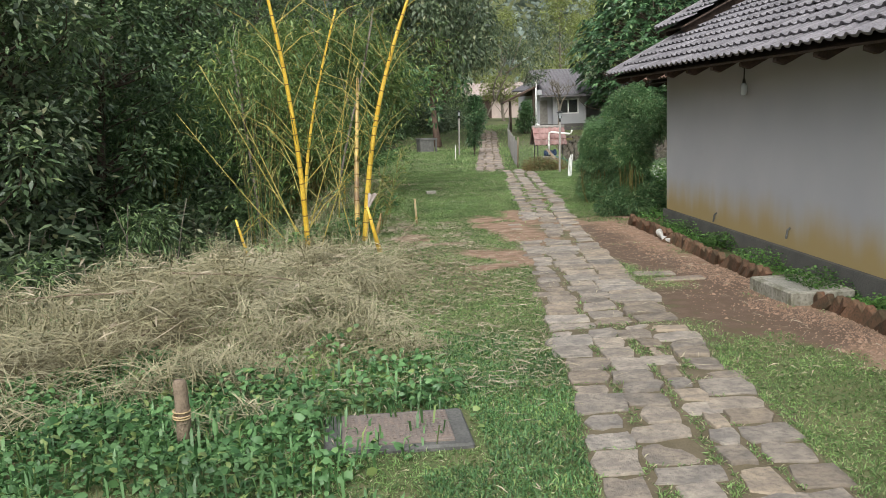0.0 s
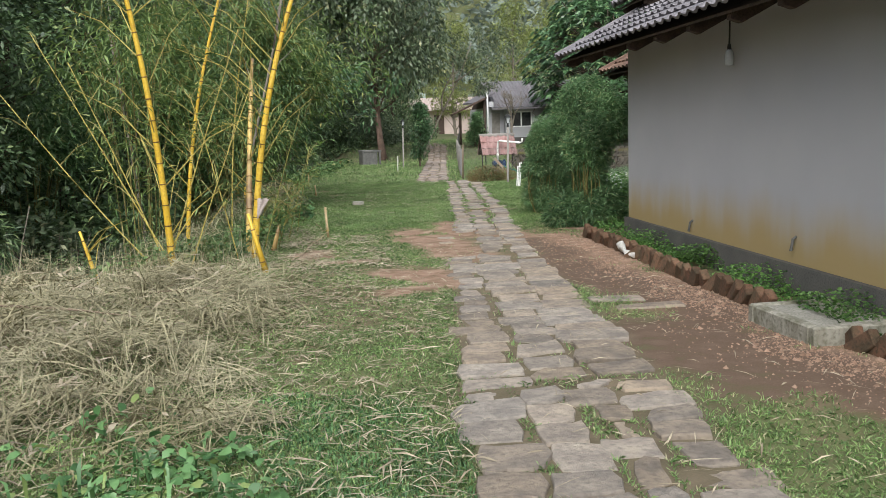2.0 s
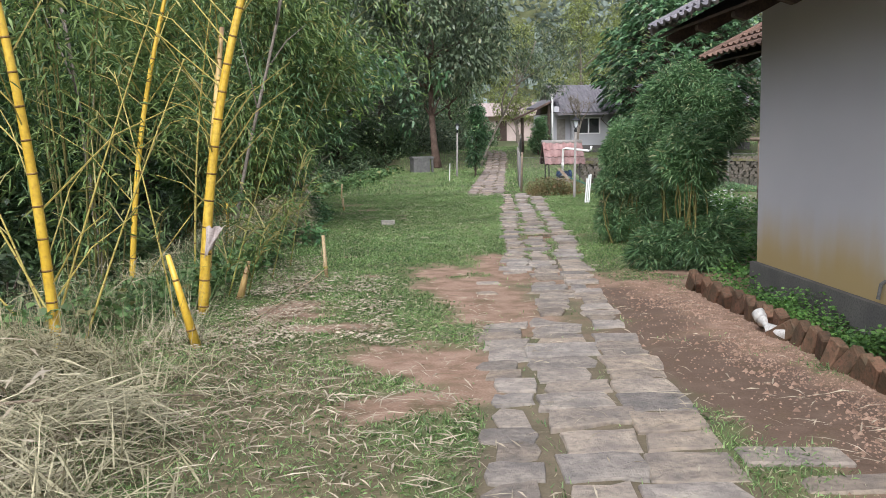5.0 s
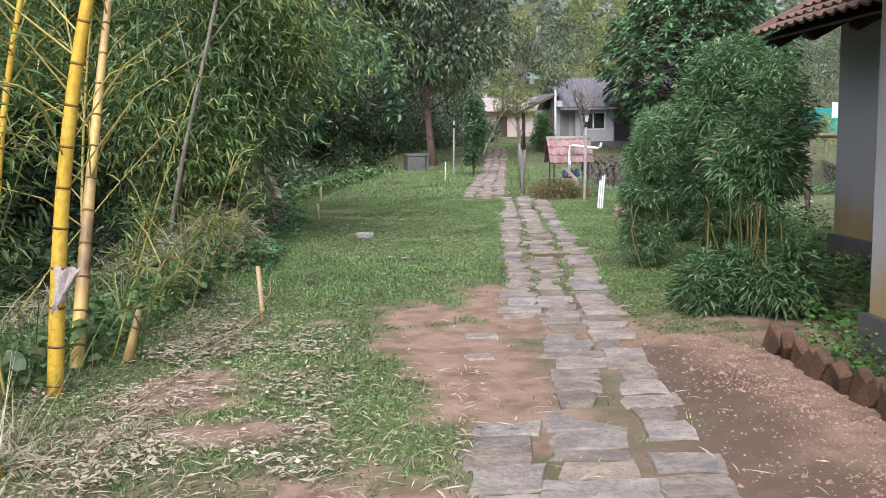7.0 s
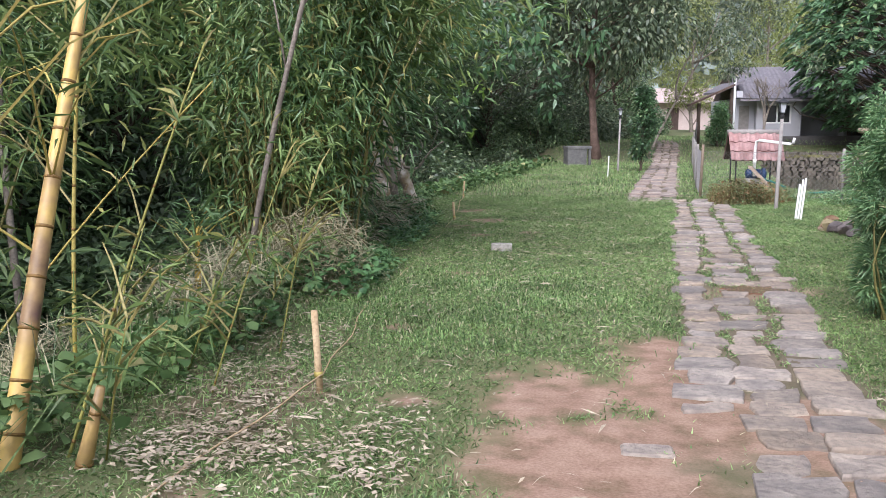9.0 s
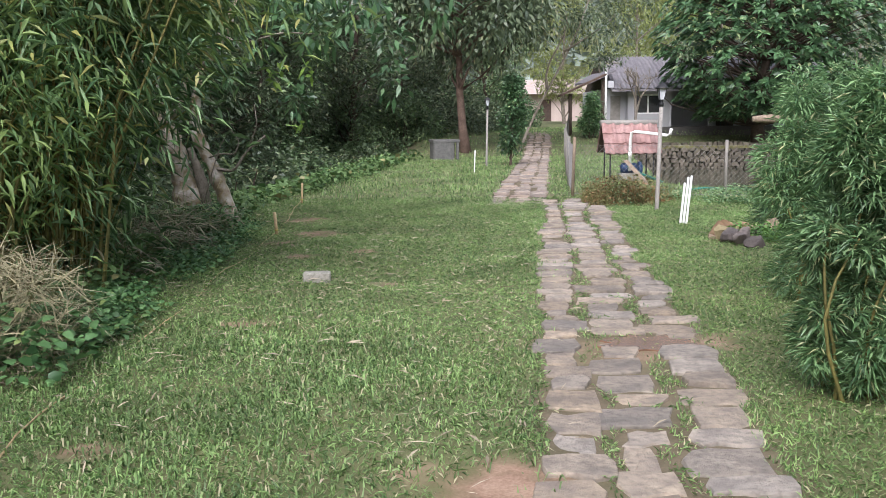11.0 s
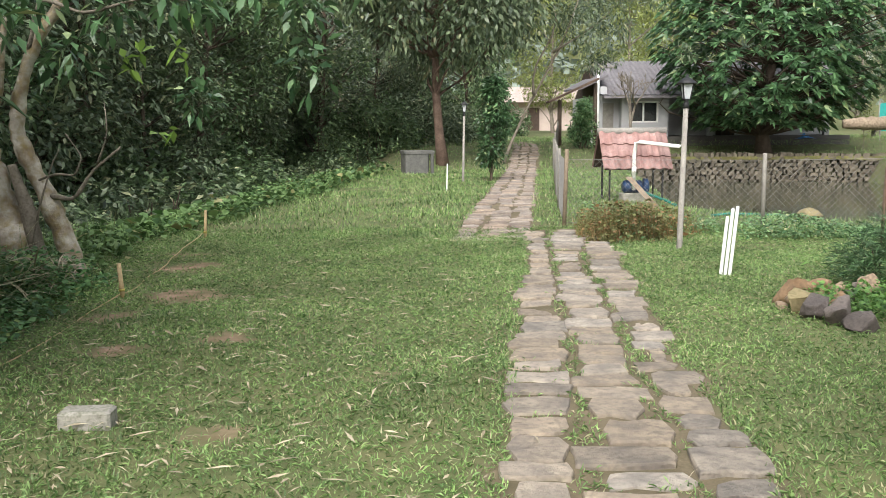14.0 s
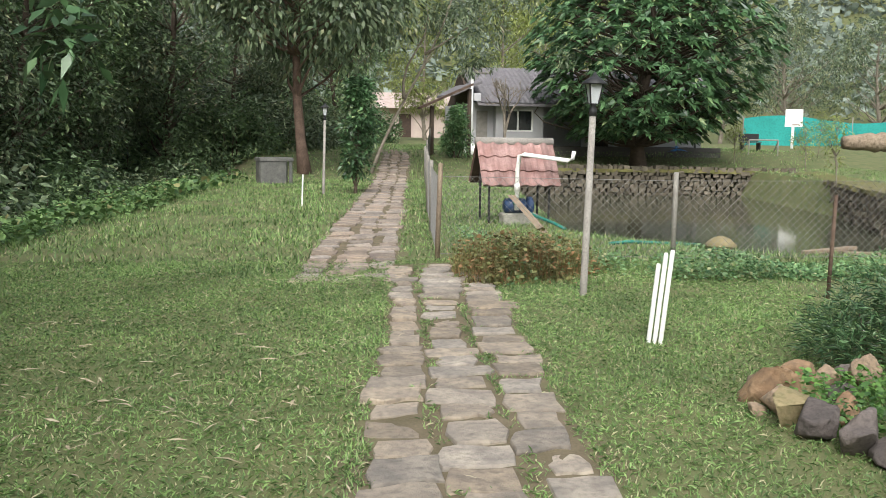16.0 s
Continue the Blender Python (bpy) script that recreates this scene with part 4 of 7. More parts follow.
shrub("bamboo_shrub", 4.85, 17.2, [(0, 0, 0.24, 0.36), (0.34, 0.1, 0.26, 0.34), (-0.34, 0, 0.22, 0.32), (0.1, -0.2, 0.3, 0.34), (0, 0.05, 1.36, 0.37), (0.08, 0.05, 1.2, 0.34)], 13000, "tiered bamboo shrub with a ball above a low tuft", stems_mesh(12, 0.12, 1.3, 0.014, M_CANE, 61, 0.05))
shrub("bamboo_shrub", 5.55, 19.6, [(0.05, 0, 1.85, 0.66), (0.12, 0.1, 2.05, 0.5), (0.4, 0, 1.7, 0.5), (-0.15, 0.1, 1.4, 0.5), (-0.05, 0.2, 0.9, 0.5), (0.1, 0.3, 0.5, 0.4)], 17000, "tall domed bamboo shrub with dense narrow leaves", stems_mesh(12, 0.3, 1.3, 0.016, M_CANE, 62, 0.1), 0.85)
shrub("bamboo_shrub", 4.66, 19.75, [(0, 0, 0.36, 0.3), (0.0, 0, 0.8, 0.3), (0.06, 0, 1.25, 0.3), (0.1, 0, 1.5, 0.22)], 8000, "narrow upright bamboo shrub against the domed one", stems_mesh(10, 0.2, 1.0, 0.014, M_CANE, 64, 0.08), 0.7)
shrub("bamboo_shrub", 5.58, 22.3, [(0, 0, 0.5, 0.55), (0.05, 0, 1.05, 0.6), (0.0, 0, 1.5, 0.45), (0.3, 0.2, 0.9, 0.6)], 14000, "rounded bamboo shrub at the edge of the lawn", stems_mesh(12, 0.3, 1.0, 0.014, M_CANE, 63, 0.1), 0.7)

for bx, by, tx, ty, h, r, mt, sd, lb in ((-1.0, 20.8, 0.1, 20.8, 4.6, 0.032, M_BARK_GREY, 31, "grey blotched bare stem among the bamboo"), (-1.9, 24.6, -1.3, 24.4, 4.8, 0.035, M_BARK_GREY, 32, "thin bare stem among the bamboo"), (-2.4, 19.6, -2.9, 19.8, 4.6, 0.04, M_BARK_GREY, 33, "thin bare stem over the stream"),
                                      (-6.5, 13.5, -6.4, 13.5, 8.0, 0.16, M_BARK, 34, "dark straight trunk at the edge of the wood"), (-8.2, 16.5, -8.1, 16.5, 9.0, 0.14, M_BARK, 35, "dark straight trunk at the edge of the wood")):
    bs = thing("bare_tree", pose(bx, by, float(height(bx, by))), lb, "tree")
    q, rr = tree_trunk((0, 0, -0.2), (tx - bx, ty - by, h), r, r * 0.6, 0.08, 9, sd)
    part("trunk", (Build().tube(q, rr, 9), [mt], True), bs)
    for k in range(3):
        i = 4 + k
        e = q[i] + np.random.default_rng(sd + k).normal(0, 0.6, 3) + [0, 0, 0.7]
        part("branch", (Build().tube([q[i], (q[i] + e) / 2 + [0, 0, 0.08], e], [r * 0.4, r * 0.3, r * 0.12], 6), [mt], True), bs)

# the old leaning tree on the bank
ot = thing("old_tree", pose(-0.85, 28.0, -0.1), "old leaning tree with pale lichen-spotted bark", "tree")


def limb(pts, radii, sides=10, knob=0.1, seed=0):
    """A gnarled limb: a smooth line through pts, its girth uneven and knotted."""
    g = np.random.default_rng(seed)
    pts, radii = np.array(pts, float), np.array(radii, float)
    t = np.linspace(0, len(pts) - 1, 7 * (len(pts) - 1) + 1)
    k = np.arange(len(pts))
    sm = np.stack([np.interp(t, k, pts[:, a]) for a in range(3)], 1)
    for _ in range(3):
        sm[1:-1] = (sm[:-2] + 2 * sm[1:-1] + sm[2:]) / 4
    rad = np.interp(t, k, radii) * (1 + knob * np.sin(2.3 * t * 2 + seed) + g.normal(0, knob * 0.5, len(t)))
    return Build().tube(sm + g.normal(0, 0.08, sm.shape) * rad[:, None], rad, sides)


part("trunk", (limb([(-0.05, 0, -0.4), (-0.15, 0, 0.35), (-0.28, 0, 0.94), (-0.5, 0, 1.6), (-0.68, 0, 2.05), (-0.78, 0.1, 3.0), (-0.7, 0.2, 4.2)], [0.24, 0.2, 0.165, 0.14, 0.12, 0.1, 0.06], 14, 0.09, 3), [M_BARK_PALE], True), ot, "pale blotched trunk")
part("second_trunk", (limb([(0.42, 0.05, -0.3), (0.38, 0.05, 0.35), (0.22, 0.05, 0.8), (0.03, 0.05, 1.23), (-0.08, 0.05, 1.5), (-0.01, 0.05, 1.92), (0.15, 0.1, 2.4), (0.45, 0.1, 2.8), (0.8, 0.2, 4.0)], [0.16, 0.11, 0.095, 0.085, 0.08, 0.065, 0.06, 0.055, 0.03], 12, 0.08, 5), [M_BARK_PALE], True), ot)
part("root", (limb([(0.2, -0.05, -0.3), (0.1, -0.05, 0.35), (0.02, -0.04, 0.8), (-0.12, 0, 1.2)], [0.11, 0.085, 0.07, 0.04], 10, 0.08, 6), [M_BARK_GREY], True), ot)
part("branch", (limb([(-0.5, 0, 1.55), (-0.2, -0.1, 1.75), (-0.12, -0.12, 2.0), (-0.05, -0.1, 2.6)], [0.05, 0.045, 0.04, 0.025], 8, 0.1, 7), [M_BARK_PALE], True), ot)
for k, (pts, r) in enumerate([([(0.25, 0, 0.9), (0.5, -0.1, 0.87), (0.69, -0.1, 1.15), (0.97, -0.1, 1.37)], 0.026), ([(0.1, 0.05, 2.3), (0.25, 0, 2.79), (0.69, -0.1, 2.6), (1.25, -0.1, 2.76), (1.75, 0, 2.73)], 0.024), ([(0.1, 0, 1.05), (0.35, -0.1, 1.12), (0.52, -0.1, 1.1), (0.6, -0.1, 1.28), (0.45, -0.1, 1.5)], 0.014),
                              ([(0.05, -0.1, 0.35), (0.2, -0.2, 0.8), (0.34, -0.2, 1.2), (0.42, -0.2, 1.35)], 0.012), ([(-0.35, 0, 0.98), (-1.0, -0.2, 1.0), (-1.7, -0.3, 1.06)], 0.018), ([(0.2, -0.3, 0.45), (-0.15, -0.4, 0.3), (-0.35, -0.4, 0.0), (-0.5, -0.4, -0.1)], 0.014), ([(0.7, 0, 1.2), (0.85, -0.1, 1.5), (0.8, 0, 1.8)], 0.01)]):
    part("branch", (limb(pts, np.linspace(r, r * 0.4, len(pts)), 7, 0.08, 20 + k), [M_BARK_GREY], True), ot)
lp, lo = lumps(rng.normal(0, 1, (30, 3)) * [1.4, 1.0, 0.5] + [0.9, 0.4, 3.1], np.full(30, 0.35), 1700, 0.2)
part("crown", leaves("crown", lp, lo + rng.normal(0, 0.6, lo.shape) + [0, 0, -0.3], rng.uniform(0.12, 0.22, len(lp)), rng.uniform(0.05, 0.09, len(lp)), M_BIGLEAF, 0.2, 0.2), ot)
for sprig in ((1.05, -0.1, 2.2), (1.2, -0.1, 2.25), (1.55, -0.1, 2.3), (1.62, -0.1, 2.18), (1.1, -0.1, 2.1), (1.3, 0, 1.5), (1.45, 0, 1.52), (1.7, -0.1, 2.6), (1.85, 0, 2.7)):
    lp = np.array([sprig]).repeat(4, 0)
    part("leaf_sprig", leaves("leaf_sprig", lp, rng.normal(0, 0.6, lp.shape) + [0, -0.2, -0.1], rng.uniform(0.12, 0.2, 4), rng.uniform(0.06, 0.085, 4), M_SPRIG, 0.15, 0.2), ot, "bright yellow-green young leaves")

# ---- further off ----


def rosette_tree(h, r0, spread, n, seed):
    """A broad tree whose long leaves stand in whorls at the twig ends."""
    g = np.random.default_rng(seed)
    bd = Build()
    p, r = tree_trunk((0, 0, -0.2), (0.2, 0.2, h * 0.85), r0, r0 * 0.25, 0.3, 9, seed)
    bd.tube(p, r, 10)
    lp, ld = [], []
    for k in range(n):
        f = g.uniform(0.06, 1.0)
        a = g.random() * 6.28
        prof = math.sin(math.pi * (0.07 + 0.83 * f)) ** 0.7
        d = spread * prof * g.uniform(0.55, 1.03) * (1 + 0.12 * math.sin(3 * a + 5 * f))
        c = np.array([d * math.cos(a), d * math.sin(a), 0.9 + (h - 0.9) * f - 0.06 * d])
        if k % 5 == 0:
            j = int(np.clip((c[2] - 0.3 * d) / (h * 0.85) * 8, 1, 7))
            q, rr = tree_trunk(p[j], c, 0.07, 0.02, 0.1 * d, 6, seed * 100 + k)
            bd.tube(q, rr, 5, cap=False)
        ax_ = np.array([math.cos(a) * 0.6, math.sin(a) * 0.6, 0.75])
        m = g.integers(8, 13)
        for i in range(m):
            b = i / m * 6.28 + g.normal(0, 0.2)
            e1 = np.cross(ax_, [0.3, 0.2, 1.0])
            e1 /= np.linalg.norm(e1)
            e2 = np.cross(ax_, e1)
            lp.append(c)
            ld.append(e1 * math.cos(b) + e2 * math.sin(b) + ax_ * g.uniform(0.1, 0.6))
    lp, ld = np.array(lp), np.array(ld)
    le = leaves("crown", lp, ld, g.uniform(0.34, 0.56, len(lp)), g.uniform(0.14, 0.22, len(lp)), M_BIGLEAF, 0.15, 0.3)
    return bd.mesh("trunk", [M_BARK], True), le


tree("broad_tree", pose(19.0, 62.6, 0.05), "broad dark green tree with whorls of long glossy leaves", rosette_tree(9.8, 0.34, 5.6, 1500, 77), tl="dark bark")
tt = tree_meshes(12, 0.2, 4.4, 80, 1.15, 22000, 0.28, 0.12, M_FOREST2, M_BARK_RED, 78, 0.36, 0.7)
tree("tall_tree", pose(3.6, 52.2, 0), "tall tree with reddish bark and drooping leaves", tt, tl="reddish bare trunk")
st = tree_meshes(2.6, 0.045, 0.4, 34, 0.28, 4200, 0.13, 0.06, M_BIGLEAF, M_BARK, 79, 0.22, 0.2)
tree("young_tree", pose(4.75, 44.0, 0), "slim young tree with glossy leaves on the lawn", st)
lt = thing("leaning_tree", pose(5.7, 52.5, 0), "thin pale tree leaning over the path", "tree")
tb = Build()
for a, b, r0, sd in (((0, 0, -0.1), (2.9, 0.4, 6.2), 0.065, 1), ((1.2, 0.2, 2.6), (1.9, 0.2, 5.8), 0.05, 2), ((1.9, 0.3, 4.1), (4.2, 0.3, 5.9), 0.04, 3)):
    q, rr = tree_trunk(a, b, r0, r0 * 0.35, 0.15, 7, sd)
    tb.tube(q, rr, 7)
part("trunk", (tb, [M_BARK_GREY], True), lt, "pale bare trunk")
lp, lo = lumps(rng.normal(0, 1, (34, 3)) * [1.6, 1.0, 0.9] + [2.4, 0.3, 5.4], np.full(34, 0.5), 4200, 0.2)
part("crown", leaves("crown", lp, lo + rng.normal(0, 0.6, lo.shape) + [0, 0, -0.4], rng.uniform(0.12, 0.26, len(lp)), rng.uniform(0.03, 0.07, len(lp)), M_FOREST2, 0.2, 0.2), lt)
for x, y, s, k in ((1.0, 58.5, 1.2, 0), (2.8, 60.5, 1.3, 1), (0.2, 63, 1.5, 2), (4.6, 64.5, 1.0, 3), (2.4, 66, 1.6, 4), (5.2, 76, 1.4, 0), (7.6, 80, 1.3, 2), (-0.5, 68, 1.8, 1), (2.0, 74, 1.9, 3)):
    put(bushes[k], x, y, s)
for x, y, s, k in ((0.5, 62, 1.05, 0), (5.2, 66, 0.9, 1), (-1.5, 58, 1.1, 3), (3.0, 72, 1.1, 4), (7, 84, 1.1, 1), (0, 80, 1.2, 0)):
    put(woods[k], x, y, s)
yt = tree_meshes(12, 0.2, 3.4, 50, 1.2, 7000, 0.3, 0.09, M_YELLOWTREE, M_BARK_GREY, 81, 0.25, 0.4)
y0 = tree("pale_tree", pose(17, 84, 0.3), "pale yellow-green tree behind the far house", yt, group="pale trees behind the house")
for x, y, s in ((22, 90, 1.0), (12.5, 88, 0.9), (27, 95, 1.1)):
    o = copy_thing(y0, pose(x, y, 0.3, 0, 0, 90 * s))
    o.scale = (s, s, s)
rt = tree_meshes(9, 0.2, 4.5, 46, 1.1, 5000, 0.25, 0.07, M_FOREST2, M_BARK_GREY, 82, 0.3, 0.4)
r0_ = tree("thin_tree", pose(36, 90, 0.3), "thin-crowned tree behind the teal net", rt, group="trees behind the net")
for x, y, s in ((43, 92, 1.1), (50, 90, 1.2), (31, 94, 1.1), (58, 96, 1.3), (40, 104, 1.4), (52, 108, 1.5)):
    o = copy_thing(r0_, pose(x, y, 0.3, 0, 0, 70 * s + x))
    o.scale = (s, s, s)

# wooded hills; the haze of distance is put into their pale leaf colour
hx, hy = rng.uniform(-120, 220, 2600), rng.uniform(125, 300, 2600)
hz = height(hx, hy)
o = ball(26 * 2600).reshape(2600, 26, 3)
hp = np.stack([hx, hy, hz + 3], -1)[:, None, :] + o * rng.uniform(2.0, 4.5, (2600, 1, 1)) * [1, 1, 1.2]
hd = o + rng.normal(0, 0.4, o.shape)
tagged(new("hill_woods", leaves("hill_woods", hp.reshape(-1, 3), hd.reshape(-1, 3), rng.uniform(1.0, 2.4, 26 * 2600), rng.uniform(0.7, 1.5, 26 * 2600), M_HILL, 0.2, 0.1)), "wooded hillside in pale haze-tinted colour far behind the houses", "woods", kind="stuff")


# ---- garden lamps, stumps, fence ----
def garden_lamp(x, y, h, label):
    t = thing("garden_lamp", pose(x, y, float(lay(x, y)), 0, 1.2, 0), label, "lamp", "garden lamps along the path")
    part("post", (Build().tube([(0, 0, -0.1), (0, 0, 0.02), (0, 0, h - 0.34)], [0.035, 0.034, 0.03], 12), [M_POST], True), t, "grey-brown painted pipe")
    z = h - 0.34
    part("collar", (Build().tube([(0, 0, z - 0.02), (0, 0, z + 0.03), (0, 0, z + 0.07), (0, 0, z + 0.09)], [0.036, 0.036, 0.022, 0.05], 10), [M_BLACK], True), t)
    a, b = 0.05, 0.085
    z0, z1 = z + 0.09, z + 0.26
    for k in range(4):
        c0, c1 = math.radians(45 + 90 * k), math.radians(135 + 90 * k)
        q = [(a * math.cos(c0), a * math.sin(c0), z0), (a * math.cos(c1), a * math.sin(c1), z0), (b * math.cos(c1), b * math.sin(c1), z1), (b * math.cos(c0), b * math.sin(c0), z1)]
        part("lamp_pane", (Build().add(q + [(p[0] * 0.94, p[1] * 0.94, p[2]) for p in q], [(0, 1, 2, 3), (7, 6, 5, 4), (0, 4, 5, 1), (2, 6, 7, 3)]), [M_LAMPGLASS]), t, "frosted pane")
        part("lamp_bar", (Build().tube([q[0], q[3]], 0.008, 5), [M_BLACK]), t)
    part("lamp_cap", (Build().tube([(0, 0, z1), (0, 0, z1 + 0.012), (0, 0, z1 + 0.06), (0, 0, z1 + 0.075), (0, 0, z1 + 0.11)], [0.115, 0.115, 0.05, 0.024, 0.008], 12), [M_BLACK], True), t, "black metal cap")
    return t


garden_lamp(6.0, 29.75, 2.0, "garden lamp with a black lantern on a grey post")
garden_lamp(3.97, 43.5, 2.1, "garden lamp with a black lantern among the lawn trees")


def stump_post(x, y, lean, h, label, group):
    t = thing("white_stump", Matrix.Translation((x, y, float(lay(x, y)))) @ Euler(lean).to_matrix().to_4x4(), label, "stump", group)
    part("stick", (Build().tube([(0, 0, -0.04), (0, 0, 0.0), (0, 0, h - 0.02), (0, 0, h)], [0.016, 0.0165, 0.0165, 0.012], 10), [M_WHITE], True), t)
    return t


for k, (dx, dy, h) in enumerate([(0.0, 0.0, 0.68), (-0.037, 0.02, 0.66), (-0.074, 0.04, 0.58)]):
    stump_post(5.95 + dx, 27.78 + dy, (radians(3), radians(4), 0), h, "white wooden wicket stump leaning in the grass", "wicket stumps")
stump_post(3.46, 39.9, (0, radians(2), 0), 0.62, "single white wooden wicket stump on the lawn", "far wicket stump")


def post(name, x, y, h, r, mat, label, lean=0.0, group=""):
    t = thing(name, pose(x, y, float(lay(x, y)), 0, lean, 0), label, "post", group)
    part("post", (Build().tube([(0, 0, -0.15), (0, 0, h - 0.01), (0, 0, h)], [r, r, r * 0.8], 8), [mat], True), t)
    return t


FENCE_N = [(5.0, 32.2), (5.35, 35.2), (5.75, 38.4), (6.2, 41.8), (6.7, 45.5), (7.2, 49.5), (7.8, 53.5), (8.5, 57.8)]
FENCE_E = [(5.0, 32.2), (7.75, 31.85), (10.6, 31.6), (13.6, 31.3), (17, 31.0), (21, 30.6)]
for x, y in FENCE_N[1:] + FENCE_E[1:]:
    post("fence_post", x, y, 1.05, 0.03, M_POST, "thin grey fence post holding wire mesh", 0, "fence posts")
post("fence_post", 5.0, 32.2, 1.1, 0.03, M_WOOD, "weathered grey corner post of the wire fence", 1.5, "fence posts")
post("iron_rod", 8.2, 29.35, 0.95, 0.018, M_BARK_RED, "thin rusty rod standing in the lawn", 1)


def chain_link(name, a, b, h, step=0.09):
    """Woven wire: slanting strands both ways, each bent a little out of the plane."""
    a, b = np.array(a, float), np.array(b, float)
    l = np.linalg.norm(b - a)
    d = (b - a) / l
    bd = Build()
    za, zb = float(lay(*a)), float(lay(*b))
    for s in (-1, 1):
        u = -h
        while u < l + h:
            q = []
            for z in (0.03, h):
                w = u + s * (z - h / 2)
                q.append((w, z))
            (w0, z0), (w1, z1) = q
            lo, hi = min(w0, w1), max(w0, w1)
            t0, t1 = 0.0, 1.0
            dw = w1 - w0
            ta, tb_ = sorted(((0 - w0) / dw, (l - w0) / dw))
            t0, t1 = max(t0, ta), min(t1, tb_)
            if t1 > t0:
                e = []
                for t in (t0, t1):
                    w, z = w0 + dw * t, z0 + (z1 - z0) * t
                    c = a + d * w
                    e.append((c[0] - d[1] * 0.003 * s, c[1] + d[0] * 0.003 * s, za + (zb - za) * w / l + z))
                bd.tube(e, 0.0022, 3, cap=False)
            u += step
    for z in (0.05, h):
        bd.tube([(*a, za + z), (*b, zb + z)], 0.003, 4, cap=False)
    return bd.mesh(name, [M_WIRE])


fence = thing("wire_fence", pose(0, 0, 0), "sagging grey chain-link wire mesh along the pond", "fence")
for a, b in list(zip(FENCE_N, FENCE_N[1:])) + list(zip(FENCE_E, FENCE_E[1:])):
    part("wire_mesh", chain_link("wire_mesh", a, b, 0.95), fence)

# ---- pump shelter ----
ps = thing("pump_shelter", pose(6.95, 36.6, 0, 0, 0, 0), "small shelter with a red clay tile roof over a pump", "shelter")
for x in (-0.5, 0.5):
    for y in (-0.35, 0.4):
        part("leg", (Build().tube([(x, y, -0.1), (x, y, 0.82)], 0.018, 6), [M_BLACK]), ps)
part("roof_board", (Build().add([(-0.62, -0.5, 0.64), (0.62, -0.5, 0.64), (0.62, 0.1, 1.33), (-0.62, 0.1, 1.33), (-0.62, 0.7, 0.64), (0.62, 0.7, 0.64),
                                  (-0.62, -0.5, 0.62), (0.62, -0.5, 0.62), (0.62, 0.1, 1.3), (-0.62, 0.1, 1.3), (-0.62, 0.7, 0.62), (0.62, 0.7, 0.62)],
                                 [(0, 1, 2, 3), (3, 2, 5, 4), (7, 6, 9, 8), (8, 9, 10, 11), (0, 3, 9, 6), (3, 4, 10, 9), (1, 7, 8, 2), (2, 8, 11, 5), (0, 6, 7, 1), (4, 5, 11, 10)]), [M_DARKWOOD]), ps)
tprof = [(0.0, 0.01), (0.03, 0.032), (0.06, 0.038), (0.09, 0.028), (0.115, 0.008), (0.15, 0.0), (0.19, 0.004), (0.215, 0.016)]
tb = Build()
nn = len(tprof)
tv = [(a, 0, h + 0.03) for a, h in tprof] + [(a, 0.36, h) for a, h in tprof] + [(a, 0, h + 0.004) for a, h in tprof]
tb.add(tv, [(i, i + 1, nn + i + 1, nn + i) for i in range(nn - 1)] + [(2 * nn + i, 2 * nn + i + 1, i + 1, i) for i in range(nn - 1)])
red_tile = tb.mesh("roof_tile", [M_ROOF_RED])
sl = math.atan2(0.69, 0.6)
for side in (0, 1):
    for j in range(3):
        for k in range(6):
            d = -0.05 + j * 0.3
            y, z = (-0.5 + d * math.cos(sl), 0.655 + d * math.sin(sl))
            o = new("roof_tile", red_tile)
            o.parent = ps
            if side == 0:
                o.matrix_basis = Matrix.Translation((-0.65 + k * 0.215, y, z)) @ Euler((sl + radians(rng.normal(0, 1)), 0, 0)).to_matrix().to_4x4()
            else:
                o.matrix_basis = Matrix.Translation((0.65 - k * 0.215, 0.2 - y, z)) @ Euler((sl, 0, math.pi), 'XYZ').to_matrix().to_4x4()
part("ridge", (Build().tube([(-0.66, 0.1, 1.33), (0.66, 0.1, 1.33)], 0.075, 10), [M_POST], True), ps, "grey mortar ridge")
pv = thing("pvc_pipe", pose(6.95, 36.6, 0), "white plastic pipe rising from the pump over the roof", "pipe")
part("riser", (Build().tube([(-0.1, -0.6, 0.25), (-0.1, -0.6, 0.9), (-0.07, -0.6, 1.12), (0.0, -0.6, 1.14), (0.72, -0.62, 1.05), (0.8, -0.62, 1.08), (0.82, -0.62, 1.2)], 0.035, 9), [M_PVC], True), pv)
part("joint", (Build().tube([(-0.1, -0.6, 0.55), (-0.1, -0.6, 0.68)], 0.045, 9), [M_PVC], True), pv)
pu = thing("water_pump", pose(6.95, 36.4, 0.05), "dark blue electric water pump on a stone", "pump")
part("motor", (Build().tube([(-0.25, -0.1, 0.25), (-0.22, -0.1, 0.25), (0.1, -0.1, 0.25), (0.13, -0.1, 0.25)], [0.08, 0.12, 0.12, 0.07], 12), [M_PUMP], True), pu)
part("volute", (Build().tube([(0.13, -0.1, 0.24), (0.15, -0.1, 0.24), (0.22, -0.1, 0.24), (0.25, -0.1, 0.24)], [0.1, 0.16, 0.16, 0.08], 12), [M_PUMP], True), pu)
part("foot", (Build().box((-0.28, -0.25, -0.1), (0.3, 0.08, 0.13), 0, 0.02), [M_CONCRETE]), pu, "rough stone block")
ho = thing("hose", pose(6.95, 36.4, 0), "green hose sloping down to the pond", "hose")
